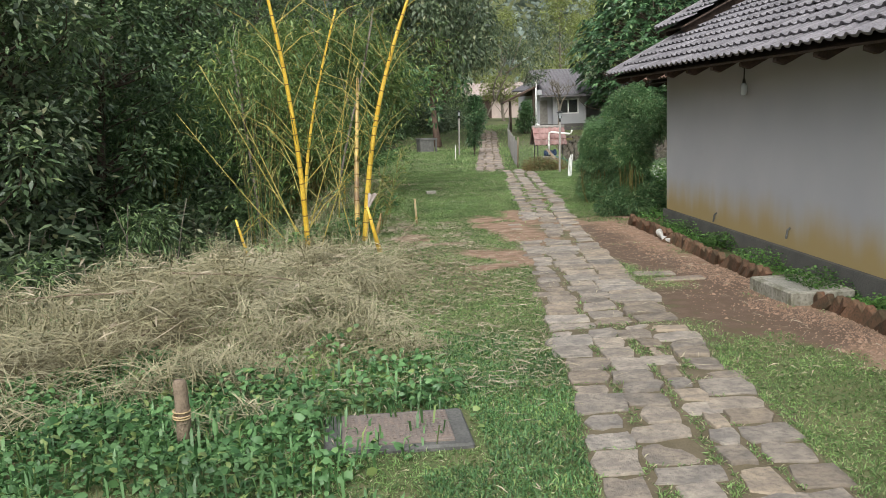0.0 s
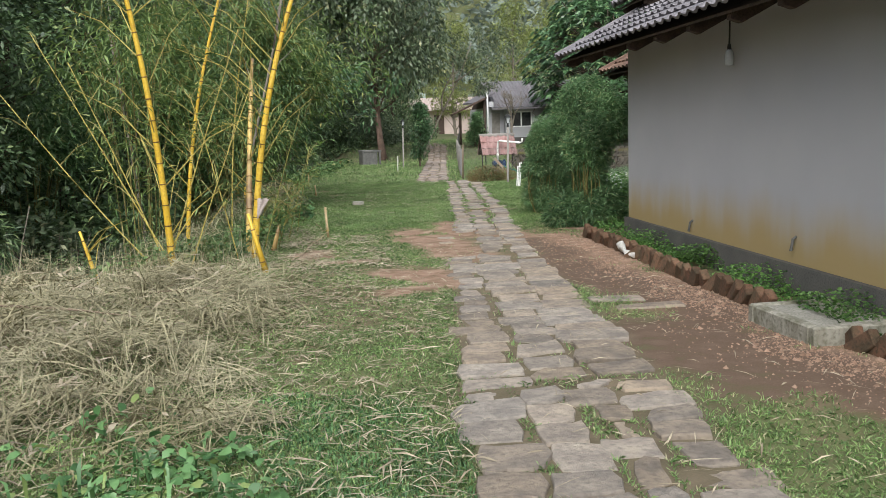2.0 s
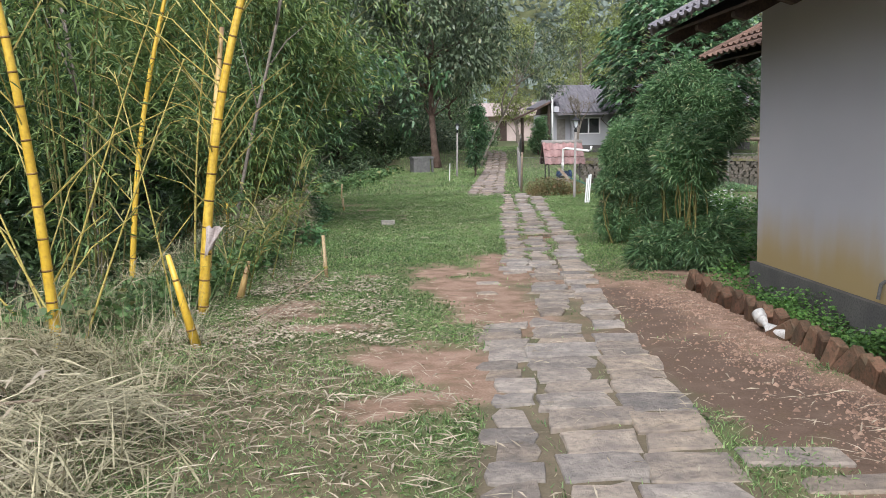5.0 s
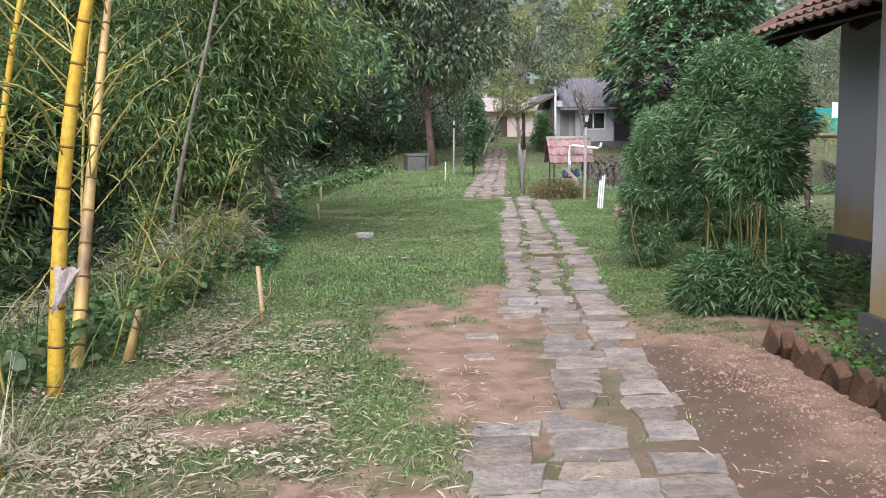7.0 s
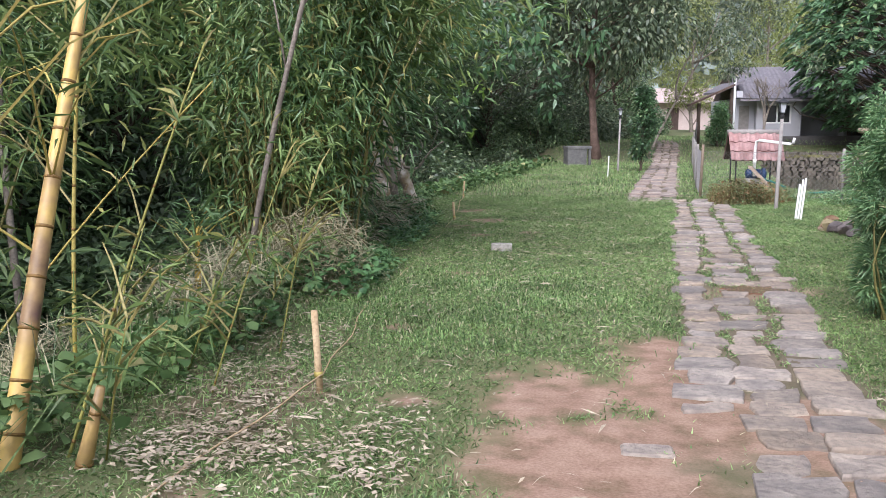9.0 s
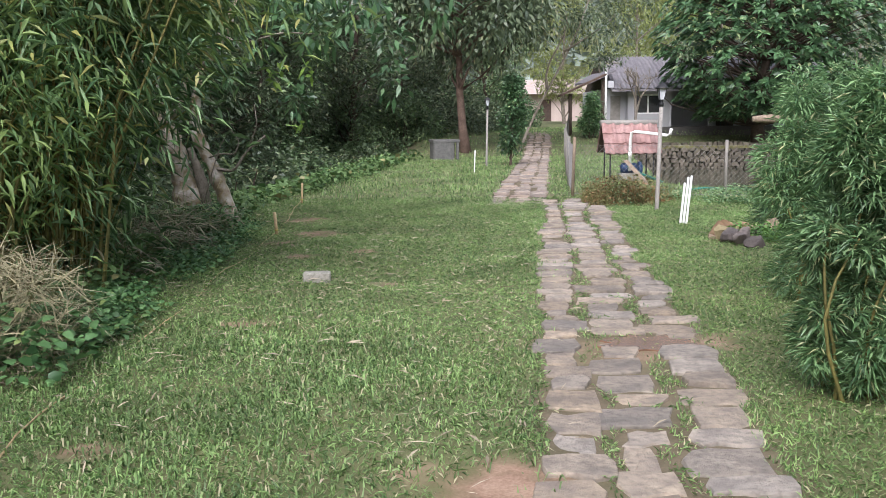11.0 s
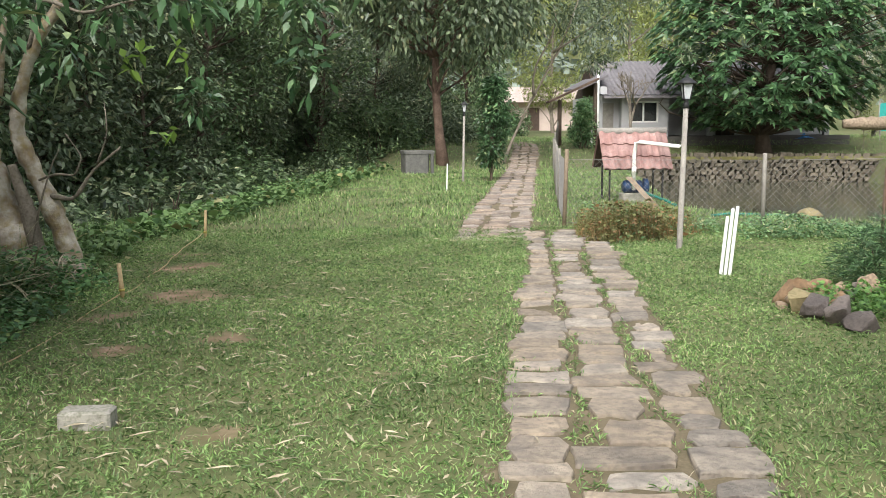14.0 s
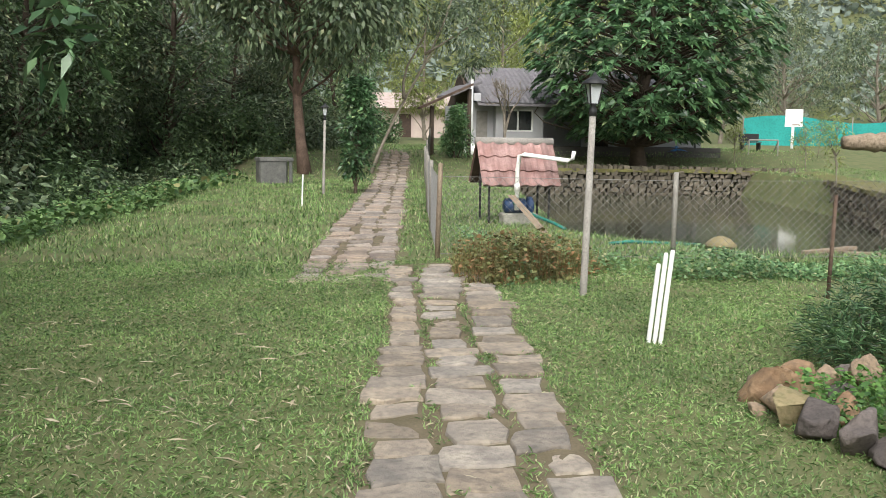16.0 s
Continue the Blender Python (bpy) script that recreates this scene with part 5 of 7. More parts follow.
part("tube", (Build().tube([(-0.1, -0.2, 0.35), (0.1, -0.6, 0.2), (0.35, -1.0, 0.1), (0.45, -1.3, 0.04)], 0.025, 8), [M_HOSE], True), ho)
ho2 = thing("hose", pose(8.0, 33.2, 0), "green hose lying on the pond bank", "hose")
part("tube", (Build().tube([(-0.5, 0.2, 0.02), (-0.2, 0.25, 0.04), (0.1, 0.2, 0.03), (0.5, 0.1, 0.02), (0.8, 0.2, 0.0)], 0.022, 8), [M_HOSE], True), ho2)
pb = thing("wood_plank", pose(6.6, 35.6, 0.02, 0, 0, -35), "grey plank leaning beside the pump", "plank")
part("board", (Build().add([(0, 0, 0.5), (0.12, 0, 0.5), (0.12, 0.03, 0.5), (0, 0.03, 0.5), (0.75, -0.5, 0.0), (0.87, -0.5, 0.0), (0.87, -0.47, 0.0), (0.75, -0.47, 0.0)], [(0, 1, 2, 3), (7, 6, 5, 4), (0, 4, 5, 1), (1, 5, 6, 2), (2, 6, 7, 3), (3, 7, 4, 0)]), [M_WOOD]), pb)

# concrete tank on the far lawn
ct = thing("concrete_tank", pose(2.7, 48.2, 0, 0, 0, 12), "square grey concrete tank with a dark opening", "tank")
part("side_wall", (Build().box((-0.45, -0.4, -0.1), (0.28, -0.3, 0.62), 0, 0.012), [M_CONCRETE_DARK]), ct)
part("side_wall", (Build().box((-0.45, 0.3, -0.1), (0.45, 0.4, 0.62), 0, 0.012), [M_CONCRETE_DARK]), ct)
part("back_wall", (Build().box((-0.46, -0.3, -0.1), (-0.36, 0.3, 0.62), 0, 0.012), [M_CONCRETE_DARK]), ct)
part("slab", (Build().box((-0.48, -0.42, 0.62), (0.48, 0.42, 0.72), 0, 0.015), [M_CONCRETE_DARK]), ct)
part("corner_post", (Build().box((0.36, -0.4, -0.1), (0.45, -0.3, 0.62), 0, 0.012), [M_CONCRETE_DARK]), ct)

# ---- far house ----
HY = 66.0
fh = thing("house", pose(0, HY, 0), "grey single-storey house with a dark tiled roof", "house")
for lo, hi in (((11.7, 0.6, 0.9), (12.9, 0.8, 3.0)), ((12.9, 0, 0.9), (13.26, 0.25, 3.0)), ((13.26, 0, 0.9), (14.78, 0.25, 1.6)), ((13.26, 0, 2.68), (14.78, 0.25, 3.0)), ((14.78, 0, 0.9), (15.3, 0.25, 3.0)),
               ((11.7, 0.8, 0.9), (11.9, 8, 3.0)), ((12.9, 0.25, 0.9), (13.1, 0.6, 3.0)), ((15.1, 0.25, 0.9), (15.3, 3, 3.0)), ((15.3, 2.8, 0.9), (24.6, 3.05, 3.0)), ((11.7, 8, 0.0), (24.6, 8.25, 3.0))):
    part("wall", (Build().box(lo, hi), [M_PLASTER]), fh)
part("plinth", (Build().box((11.6, -0.1, -0.3), (24.6, 8.3, 0.897)), [M_PLINTH]), fh)
wn = part("window", (Build().box((13.26, 0.1, 1.6), (14.78, 0.13, 2.68)), [M_GLASSDARK]), fh, "dark window panes")
for x in (13.26, 13.98, 14.7):
    part("window_frame", (Build().box((x, 0.02, 1.6), (x + 0.08, 0.1, 2.68)), [M_WHITE]), wn, "white frame")
for z in (1.6, 2.6):
    part("window_frame", (Build().box((13.34, 0.02, z), (14.7, 0.098, z + 0.08)), [M_WHITE]), wn, "white frame")
for x in (17.4, 20.4, 23.4):
    part("porch_post", (Build().box((x, 0.2, 0.9), (x + 0.25, 0.45, 2.85)), [M_PLASTER]), fh)
part("door", (Build().box((18.6, 2.7, 0.9), (19.6, 2.78, 2.8)), [M_DARKWOOD]), fh, "dark wooden door")
part("door", (Build().box((12.05, 0.55, 0.9), (12.6, 0.6, 2.6)), [M_POST]), fh, "grey door")
rf = Build()
for (xa, xb) in ((11.9, 25.2),):
    rf.add([(xa, -0.6, 2.95), (xb, -0.6, 2.95), (xb, 4, 4.9), (xa, 4, 4.9), (xa, 8.8, 2.95), (xb, 8.8, 2.95), (xa, -0.6, 2.82), (xb, -0.6, 2.82), (xb, 4, 4.75), (xa, 4, 4.75), (xa, 8.8, 2.82), (xb, 8.8, 2.82)],
           [(0, 1, 2, 3), (3, 2, 5, 4), (7, 6, 9, 8), (8, 9, 10, 11), (0, 3, 9, 6), (3, 4, 10, 9), (1, 7, 8, 2), (2, 8, 11, 5), (0, 6, 7, 1), (4, 5, 11, 10)])
rfo = part("roof", (rf, [M_ROOF]), fh, "dark grey tiled roof")
far_tile = Build()
sl2 = math.atan2(1.95, 4.6)
for j in range(14):
    for k in range(54):
        x, d = 11.9 + k * 0.245, j * 0.36 - 0.04
        yy, zz = -0.6 + d * math.cos(sl2), 2.97 + d * math.sin(sl2)
        y2, z2 = yy + 0.4 * math.cos(sl2), zz + 0.4 * math.sin(sl2)
        far_tile.add([(x, yy, zz + 0.02), (x + 0.08, yy, zz + 0.07), (x + 0.16, yy, zz + 0.02), (x + 0.24, yy, zz + 0.01), (x, y2, z2), (x + 0.08, y2, z2 + 0.045), (x + 0.16, y2, z2), (x + 0.24, y2, z2 - 0.005)],
                     [(0, 1, 5, 4), (1, 2, 6, 5), (2, 3, 7, 6)])
tagged(part("roof_tiles", (far_tile, [M_ROOF]), rfo), kind="stuff")
part("side_roof", (Build().add([(10.7, -0.5, 3.35), (12.1, -0.5, 4.0), (12.1, 5, 4.2), (10.7, 5, 3.45), (10.7, -0.5, 3.25), (12.1, -0.5, 3.88), (12.1, 5, 4.08), (10.7, 5, 3.33)], [(0, 1, 2, 3), (7, 6, 5, 4), (0, 4, 5, 1), (1, 5, 6, 2), (2, 6, 7, 3), (3, 7, 4, 0)]), [M_ROOF]), fh, "lean-to roof")
part("gable", (Build().add([(11.75, 0.7, 3.0), (11.75, 7.9, 3.0), (11.75, 4, 4.7), (11.9, 0.7, 3.0), (11.9, 7.9, 3.0), (11.9, 4, 4.7)], [(0, 2, 1), (3, 4, 5), (0, 1, 4, 3), (1, 2, 5, 4), (2, 0, 3, 5)]), [M_DARKWOOD]), fh, "dark gable")

sp = thing("solar_lamp", pose(11.25, 63.6, 0.62), "white pole with a small flat panel on top", "lamp")
part("pole", (Build().tube([(0, 0, 0), (0, 0, 3.6)], 0.06, 10), [M_WHITE], True), sp)
part("panel", (Build().box((-0.6, -0.25, 3.58), (0.75, 0.25, 3.63), 0, 0.01), [M_POST]), sp)
part("lamp_box", (Build().box((0.08, -0.12, 2.35), (0.4, 0.12, 2.7), 0, 0.02), [M_PLASTER]), sp)
part("footing", (Build().tube([(0, 0, -0.1), (0, 0, 0.25), (0, 0, 0.4)], [0.4, 0.3, 0.1], 10), [M_WHITE], True), sp)

M_PALEROOF = material("faded_tile", (0.40, 0.31, 0.28), (0.48, 0.40, 0.36), 0.9, 3, 0.2, 30)
pk = thing("house", pose(0, 104, 0.75), "pale pink far house with a low roof", "house")
part("wall", (Build().box((9.0, 0, 0), (17, 6, 3.0)), [M_PINK]), pk)
part("door", (Build().box((12.2, -0.06, 0.3), (13.3, 0.0, 2.4)), [M_DARKWOOD]), pk)
part("window", (Build().box((9.4, -0.05, 1.2), (10.6, 0.0, 2.3)), [M_GLASSDARK]), pk)
part("roof", (Build().add([(8.4, -1, 2.9), (17.6, -1, 2.9), (17.6, 3, 4.4), (8.4, 3, 4.4), (8.4, 7, 2.9), (17.6, 7, 2.9)], [(0, 1, 2, 3), (3, 2, 5, 4), (0, 3, 4), (1, 5, 2), (0, 4, 5, 1)]), [M_PALEROOF]), pk, "faded pinkish tiled roof")

gt = thing("gate_shelter", pose(8.6, 58, 0.5), "dark wooden gate posts under a small sloping tiled roof", "gate")
for x in (0.0, 1.5):
    part("post", (Build().tube([(x, 0, -0.3), (x, 0, 2.05 + 0.45 * x)], 0.09, 8), [M_BARK], True), gt)
part("roof", (Build().add([(-0.5, -0.35, 1.9), (1.6, -0.35, 2.85), (1.6, 0.6, 2.85), (-0.5, 0.6, 1.9), (-0.5, -0.35, 1.99), (1.6, -0.35, 2.94), (1.6, 0.6, 2.94), (-0.5, 0.6, 1.99)], [(0, 3, 2, 1), (4, 5, 6, 7), (0, 1, 5, 4), (1, 2, 6, 5), (2, 3, 7, 6), (3, 0, 4, 7)]), [M_BARK_RED]), gt, "brown boards")
hb = thing("hedge_bush", pose(9.4, 56.9, 0.35), "clipped round green bush by the gate", "bush")
part("foliage", bush_mesh(0.5, 0.5, 2.1, 60, 0.3, 5000, 0.13, 0.06, M_SHRUB, 91, 0.1, 0.3), hb)
part("stemwork", stems_mesh(6, 0.3, 1.5, 0.03, M_BARK, 92), hb)

# bare frangipani before the far house
ft = thing("bare_tree", pose(12.9, 63.9, 0.3), "bare grey tree with forking branches", "tree")
tb = Build()


def fork(p, d, l, r, n):
    e = p + d * l
    tb.tube([p, (p + e) / 2 + Vector((0, 0, 0.03)), e], [r, r * 0.85, r * 0.7], 5, cap=False)
    if n:
        for k in range(2 + (n % 2)):
            q = (d + Vector(rng.normal(0, 0.5, 3)) + Vector((0, 0, 0.15))).normalized()
            fork(e, q, l * 0.72, r * 0.66, n - 1)


fork(Vector((0, 0, -0.1)), Vector((0, 0, 1)), 1.3, 0.11, 5)
part("trunk", (tb, [M_BARK_GREY], True), ft)

# court: backboard, net, goal frame
bb = thing("basketball_hoop", pose(35.4, 78, 0), "white backboard on a white pole", "hoop")
part("pole", (Build().tube([(0, 0.1, -0.1), (0, 0.1, 2.5)], 0.09, 8), [M_WHITE], True), bb)
part("backboard", (Build().box((-0.62, 0, 2.2), (0.62, 0.05, 3.35), 0, 0.01), [M_WHITE]), bb)
part("rim", (Build().tube([(0.22 * math.cos(a), -0.24 + 0.22 * math.sin(a), 2.35) for a in np.linspace(0, 6.28, 14)], 0.02, 5), [M_ROOF_RED]), bb)
tn = thing("shade_net", pose(0, 86, 0.3), "teal shade net strung between posts", "net")
nv, nf = [], []
for k in range(41):
    x = 36 + k * 0.9
    for z in (0.2, 1.2, 2.6):
        nv.append((x, 0.12 * math.sin(k * 1.3) + 0.05 * z, z + (0.25 * math.sin(k * 0.45) if z > 2 else 0)))
for k in range(40):
    for j in range(2):
        nf.append((k * 3 + j, k * 3 + 3 + j, k * 3 + 4 + j, k * 3 + 1 + j))
part("net", (Build().add(nv, nf), [M_TEAL], True), tn)
for k in range(9):
    part("post", (Build().tube([(36 + k * 4.4, 0.15, -0.4), (36 + k * 4.4, 0.15, 2.8)], 0.05, 6), [M_POST]), tn)
gl = thing("goal_frame", pose(27.5, 67, 0, 0, 0, 4), "small grey metal goal frame on the far lawn", "goal")
for x in (-0.85, 0.85):
    part("upright", (Build().tube([(x, 0, -0.1), (x, 0, 1.35)], 0.04, 6), [M_POST]), gl)
    part("stay", (Build().tube([(x, 0, 1.3), (x + 0.3 * x, 1.2, 0)], 0.03, 6), [M_POST]), gl)
part("crossbar", (Build().tube([(-0.85, 0, 1.35), (0.85, 0, 1.35)], 0.04, 6), [M_POST]), gl)

# ---- round the pond and the far lawn ----
M_ROCK_ORANGE = material("orange_rock", (0.20, 0.125, 0.075), (0.33, 0.22, 0.135), 0.9, 6, 0.7, 25, (0.12, 0.085, 0.06))
M_ROCK_MOSS = material("mossy_rock", (0.20, 0.16, 0.09), (0.28, 0.23, 0.13), 0.95, 6, 0.5, 40, (0.14, 0.13, 0.06))

ss = thing("stone_stack", pose(8.78, 32.75, -0.05), "rounded stone cap on a rough block at the pond edge", "stone")
part("block", (Build().box((-0.15, -0.13, -0.2), (0.15, 0.13, 0.1), 0, 0.03), [M_ROCK]), ss)
part("cap", (Build().tube([(0, 0, 0.1), (0, 0, 0.13), (0, 0, 0.2), (0, 0, 0.24)], [0.2, 0.21, 0.13, 0.03], 11), [M_ROCK_MOSS], True), ss)
for x, y, rz_, l in ((15.4, 40.9, 25, 1.9), (15.9, 40.2, -12, 1.1)):
    t = thing("floating_plank", pose(x, y, WATER_Z + 0.03, 0, 0, rz_), "weathered plank floating on the pond", "plank", "planks on the pond")
    part("board", (Build().box((-l / 2, -0.09, -0.05), (l / 2, 0.09, 0.04), 0, 0.01), [M_WOOD]), t)
bt = thing("blue_tarp", pose(22.3, 66.2, float(lay(22.3, 66.2))), "crumpled bright blue plastic sheet on the lawn", "tarp")
bm = bmesh.new()
bmesh.ops.create_grid(bm, x_segments=12, y_segments=8, size=0.5)
for v in bm.verts:
    v.co.x *= 1.1
    v.co.z = max(0.01, 0.28 * (1 - v.co.length / 0.62) + 0.1 * noise.noise(v.co * 6))
me = bpy.data.meshes.new("sheet")
bm.to_mesh(me)
bm.free()
me.materials.append(M_BLUE)
part("sheet", me, bt)


def chair(x, y, z, rz_):
    t = thing("porch_chair", pose(x, y, z, 0, 0, rz_), "dark chair on the porch of the far house", "chair", "porch chairs")
    part("seat", (Build().box((-0.25, -0.25, 0.4), (0.25, 0.25, 0.45), 0, 0.01), [M_BLACK]), t)
    part("backrest", (Build().box((-0.25, 0.2, 0.45), (0.25, 0.25, 0.9), 0, 0.01), [M_BLACK]), t)
    for a in (-0.22, 0.22):
        for b in (-0.22, 0.22):
            part("leg", (Build().tube([(a, b, 0), (a, b, 0.4)], 0.02, 6), [M_BLACK]), t)


chair(18.6, 66.9, 0.9, 10)
chair(19.9, 67.2, 0.9, -20)
bn = thing("garden_bench", pose(28.4, 70.2, float(lay(28.4, 70.2))), "dark metal bench on the far lawn", "bench")
part("seat", (Build().box((-0.6, -0.22, 0.42), (0.6, 0.22, 0.47), 0, 0.01), [M_BLACK]), bn)
part("backrest", (Build().box((-0.6, 0.18, 0.5), (0.6, 0.22, 0.95), 0, 0.01), [M_BLACK]), bn)
for a in (-0.5, 0.5):
    part("leg", (Build().box((a - 0.03, -0.2, -0.05), (a + 0.03, 0.2, 0.42)), [M_BLACK]), bn)
rl = thing("bamboo_rail", pose(0, 0, 0), "low rail of weathered bamboo on posts behind the shrubs", "rail")
part("rail", (Build().tube([(7.9, 24.1, 1.4), (8.6, 24.0, 1.41), (9.6, 23.9, 1.38)], 0.035, 8), [M_WOOD], True), rl)
for x, y in ((8.44, 24.05), (9.4, 23.95)):
    part("post", (Build().tube([(x, y, -0.1), (x, y, 1.38)], 0.045, 8), [M_WOOD], True), rl)
ST = tree_meshes(2.2, 0.025, 0.5, 14, 0.3, 700, 0.12, 0.04, M_YELLOWTREE, M_BARK_GREY, 83, 0.35, 0.2)
s0 = tree("sapling", pose(20.9, 49.6, 0), "thin staked sapling by the pond", ST, group="saplings by the pond")
for x, y in ((26.2, 60.5), (24.2, 63.5), (30, 66)):
    copy_thing(s0, pose(x, y, float(lay(x, y)), 0, 0, x * 40))

# ---- small things by the path ----
def slab(name, x, y, rz, w, d, h, mat, label, category):
    t = thing(name, pose(x, y, float(lay(x, y)), 0, 0, rz), label, category)
    part("body", (Build().box((-w / 2, -d / 2, -0.1), (w / 2, d / 2, h), 0, 0.012), [mat]), t)
    return t


ic = thing("inspection_chamber", pose(4.55, 9.5, 0, 0, 0, 2), "raised mossy concrete inspection chamber with a lid", "manhole")
for lo, hi in (((-0.35, -0.5, -0.1), (0.35, -0.41, 0.13)), ((-0.35, 0.41, -0.1), (0.35, 0.5, 0.13)), ((-0.35, -0.41, -0.1), (-0.26, 0.41, 0.128)), ((0.26, -0.41, -0.1), (0.35, 0.41, 0.128))):
    part("rim", (Build().box(lo, hi, 0, 0.014), [M_CHAMBER]), ic)
part("lid", (Build().box((-0.255, -0.405, 0.0), (0.255, 0.405, 0.118), 0, 0.01), [M_CONCRETE]), ic, "flat concrete lid")
mc = thing("drain_cover", pose(0.06, 5.88, float(lay(0.06, 5.88)) + 0.0, 0, 0, 2), "rusty chequered drain cover in a dark stone frame", "drain cover")
part("frame", (Build().box((-0.48, -0.36, -0.1), (0.48, 0.36, 0.035), 0, 0.015), [M_CONCRETE_DARK]), mc)
part("plate", (Build().box((-0.36, -0.29, 0.03), (0.36, 0.29, 0.052), 0, 0.006), [M_COVER]), mc, "rust-brown plate")
stud = Build().box((-0.012, -0.012, 0), (0.012, 0.012, 0.006)).mesh("stud", [M_COVER])
for i in range(16):
    for j in range(11):
        part("stud", stud, mc, at=pose(-0.33 + i * 0.044, -0.22 + j * 0.045, 0.052))
ws = thing("wooden_stake", pose(-1.32, 5.8, float(lay(-1.32, 5.8)), 3, 0, 20), "short weathered wooden stake with a wire tie", "stake")
part("stake", (Build().tube([(0, 0, -0.1), (0.01, 0, 0.2), (0, 0, 0.42), (0, 0, 0.45)], [0.05, 0.047, 0.045, 0.035], 9), [M_WOOD], True), ws)
for z in (0.20, 0.215, 0.245):
    part("tie", (Build().tube([(0.055 * math.cos(a), 0.055 * math.sin(a), z) for a in np.linspace(0, 6.28, 14)], 0.006, 5), [M_STAKE]), ws)


def stake(x, y, h, label, lean=0.0):
    t = thing("bamboo_stake", pose(x, y, float(lay(x, y)), 0, lean, 0), label, "stake", "stakes along the rope")
    part("stick", (Build().tube([(0, 0, -0.1), (0, 0, h * 0.3), (0, 0, h * 0.33), (0, 0, h * 0.36), (0, 0, h)], [0.021, 0.02, 0.023, 0.02, 0.019], 9), [M_STAKE], True), t)
    part("knot", (Build().tube([(0, 0, h * 0.2), (0, 0, h * 0.26)], [0.026, 0.026], 8), [M_TWIG], True), t)
    return t


stake(0.73, 17.32, 0.48, "pale split bamboo stake with a rope tie", -3)
stake(0.1, 31.1, 0.38, "brown stake at the end of the rope", 3)
stake(0.4, 26.9, 0.3, "thin stick stuck in the lawn", -4)
rp = thing("rope", pose(0, 0, 0), "thin straw-coloured rope lying along the bank", "rope")
rpts = [(0.05, 13.9), (0.35, 15.4), (0.73, 17.32), (0.5, 19.5), (0.5, 21.3), (0.42, 24), (0.38, 26.9), (0.22, 29), (0.1, 31.1)]
rz = [0.02, 0.03, 0.11, 0.03, 0.02, 0.03, 0.03, 0.04, 0.12]
rq = []
for k in range(len(rpts) - 1):
    for f in np.linspace(0, 1, 8, endpoint=False):
        x, y = rpts[k][0] + (rpts[k + 1][0] - rpts[k][0]) * f + 0.02 * math.sin(9 * f + k), rpts[k][1] + (rpts[k + 1][1] - rpts[k][1]) * f
        rq.append((x, y, float(lay(x, y)) + rz[k] + (rz[k + 1] - rz[k]) * f - 0.03 * math.sin(math.pi * f)))
part("strand", (Build().tube(rq, 0.005, 6), [M_STAKE], True), rp)
cb = slab("concrete_block", 1.38, 23.4, 3, 0.25, 0.14, 0.09, M_CONCRETE, "pale broken concrete block in the grass", "block")


def rock(name, x, y, r, mat, label, seed, sq=(1, 1, 0.8), z=None, group=""):
    g2 = np.random.default_rng(seed)
    bm = bmesh.new()
    bmesh.ops.create_icosphere(bm, subdivisions=4, radius=1)
    r *= 0.95
    ph = g2.random(3) * 10
    for v in bm.verts:
        n = noise.noise(v.co * 1.1 + Vector(ph)) * 0.45 + noise.noise(v.co * 3 + Vector(ph)) * 0.14
        c = v.co * (1 + n)
        v.co = Vector((c.x * r * sq[0], c.y * r * sq[1], c.z * r * sq[2]))
    planes = unit(g2.normal(size=(9, 3)))
    for v in bm.verts:
        for p in planes:
            d = v.co.dot(Vector(p)) - r * 0.52
            if d > 0:
                v.co -= Vector(p) * d * 0.95
    for v in bm.verts:
        v.co *= 1 + 0.05 * noise.noise(v.co / r * 5 + Vector(ph))
    me = bpy.data.meshes.new(name)
    bm.to_mesh(me)
    bm.free()
    me.materials.append(mat)
    me.polygons.foreach_set("use_smooth", [True] * len(me.polygons))
    o = new(name, me)
    o.matrix_basis = pose(x, y, (float(lay(x, y)) if z is None else z) + r * sq[2] * 0.45, 0, 0, g2.random() * 360)
    return tagged(o, label, "rock", group)


RG = "rocks round the flower bed"
rock("rock", 5.97, 26.33, 0.17, M_ROCK_ORANGE, "upright orange-brown rock edging the bed", 1, (1, 1, 1.2), group=RG)
rock("rock", 5.92, 26.08, 0.13, M_ROCK, "brown rock edging the bed", 2, (1, 1, 1.4), group=RG)
rock("rock", 5.89, 25.89, 0.16, M_ROCK_MOSS, "mossy yellowish rock edging the bed", 3, (1, 1, 1.25), group=RG)
rock("rock", 5.90, 25.70, 0.16, M_ROCK_DARK, "large dark smooth rock edging the bed", 4, (1, 1, 0.95), group=RG)
rock("rock", 5.97, 25.46, 0.16, M_ROCK_DARK, "dark rounded rock edging the bed", 5, (1.1, 1, 0.85), group=RG)
rock("rock", 6.16, 25.83, 0.11, M_ROCK_ORANGE, "small orange-brown rock wedged in the bed edge", 6, (1, 1, 1.1), group=RG)
rock("rock", 6.38, 26.62, 0.13, M_ROCK_ORANGE, "flat orange rock at the back of the bed", 7, (1.3, 1, 0.8), group=RG)
rock("rock", 6.49, 26.58, 0.12, M_ROCK, "brown rock at the back of the bed", 8, (1, 1, 0.9), group=RG)
rock("rock", 6.69, 26.64, 0.12, M_ROCK_DARK, "dark rock at the back of the bed", 9, (1.2, 1, 0.7), group=RG)
rock("rock", 6.71, 26.51, 0.13, M_ROCK, "brown angular rock at the back of the bed", 10, (1, 1, 1.1), group=RG)
rock("rock", 6.35, 26.19, 0.12, M_ROCK_DARK, "dark wedge-shaped rock in the bed edge", 11, (1.2, 1, 0.7), group=RG)
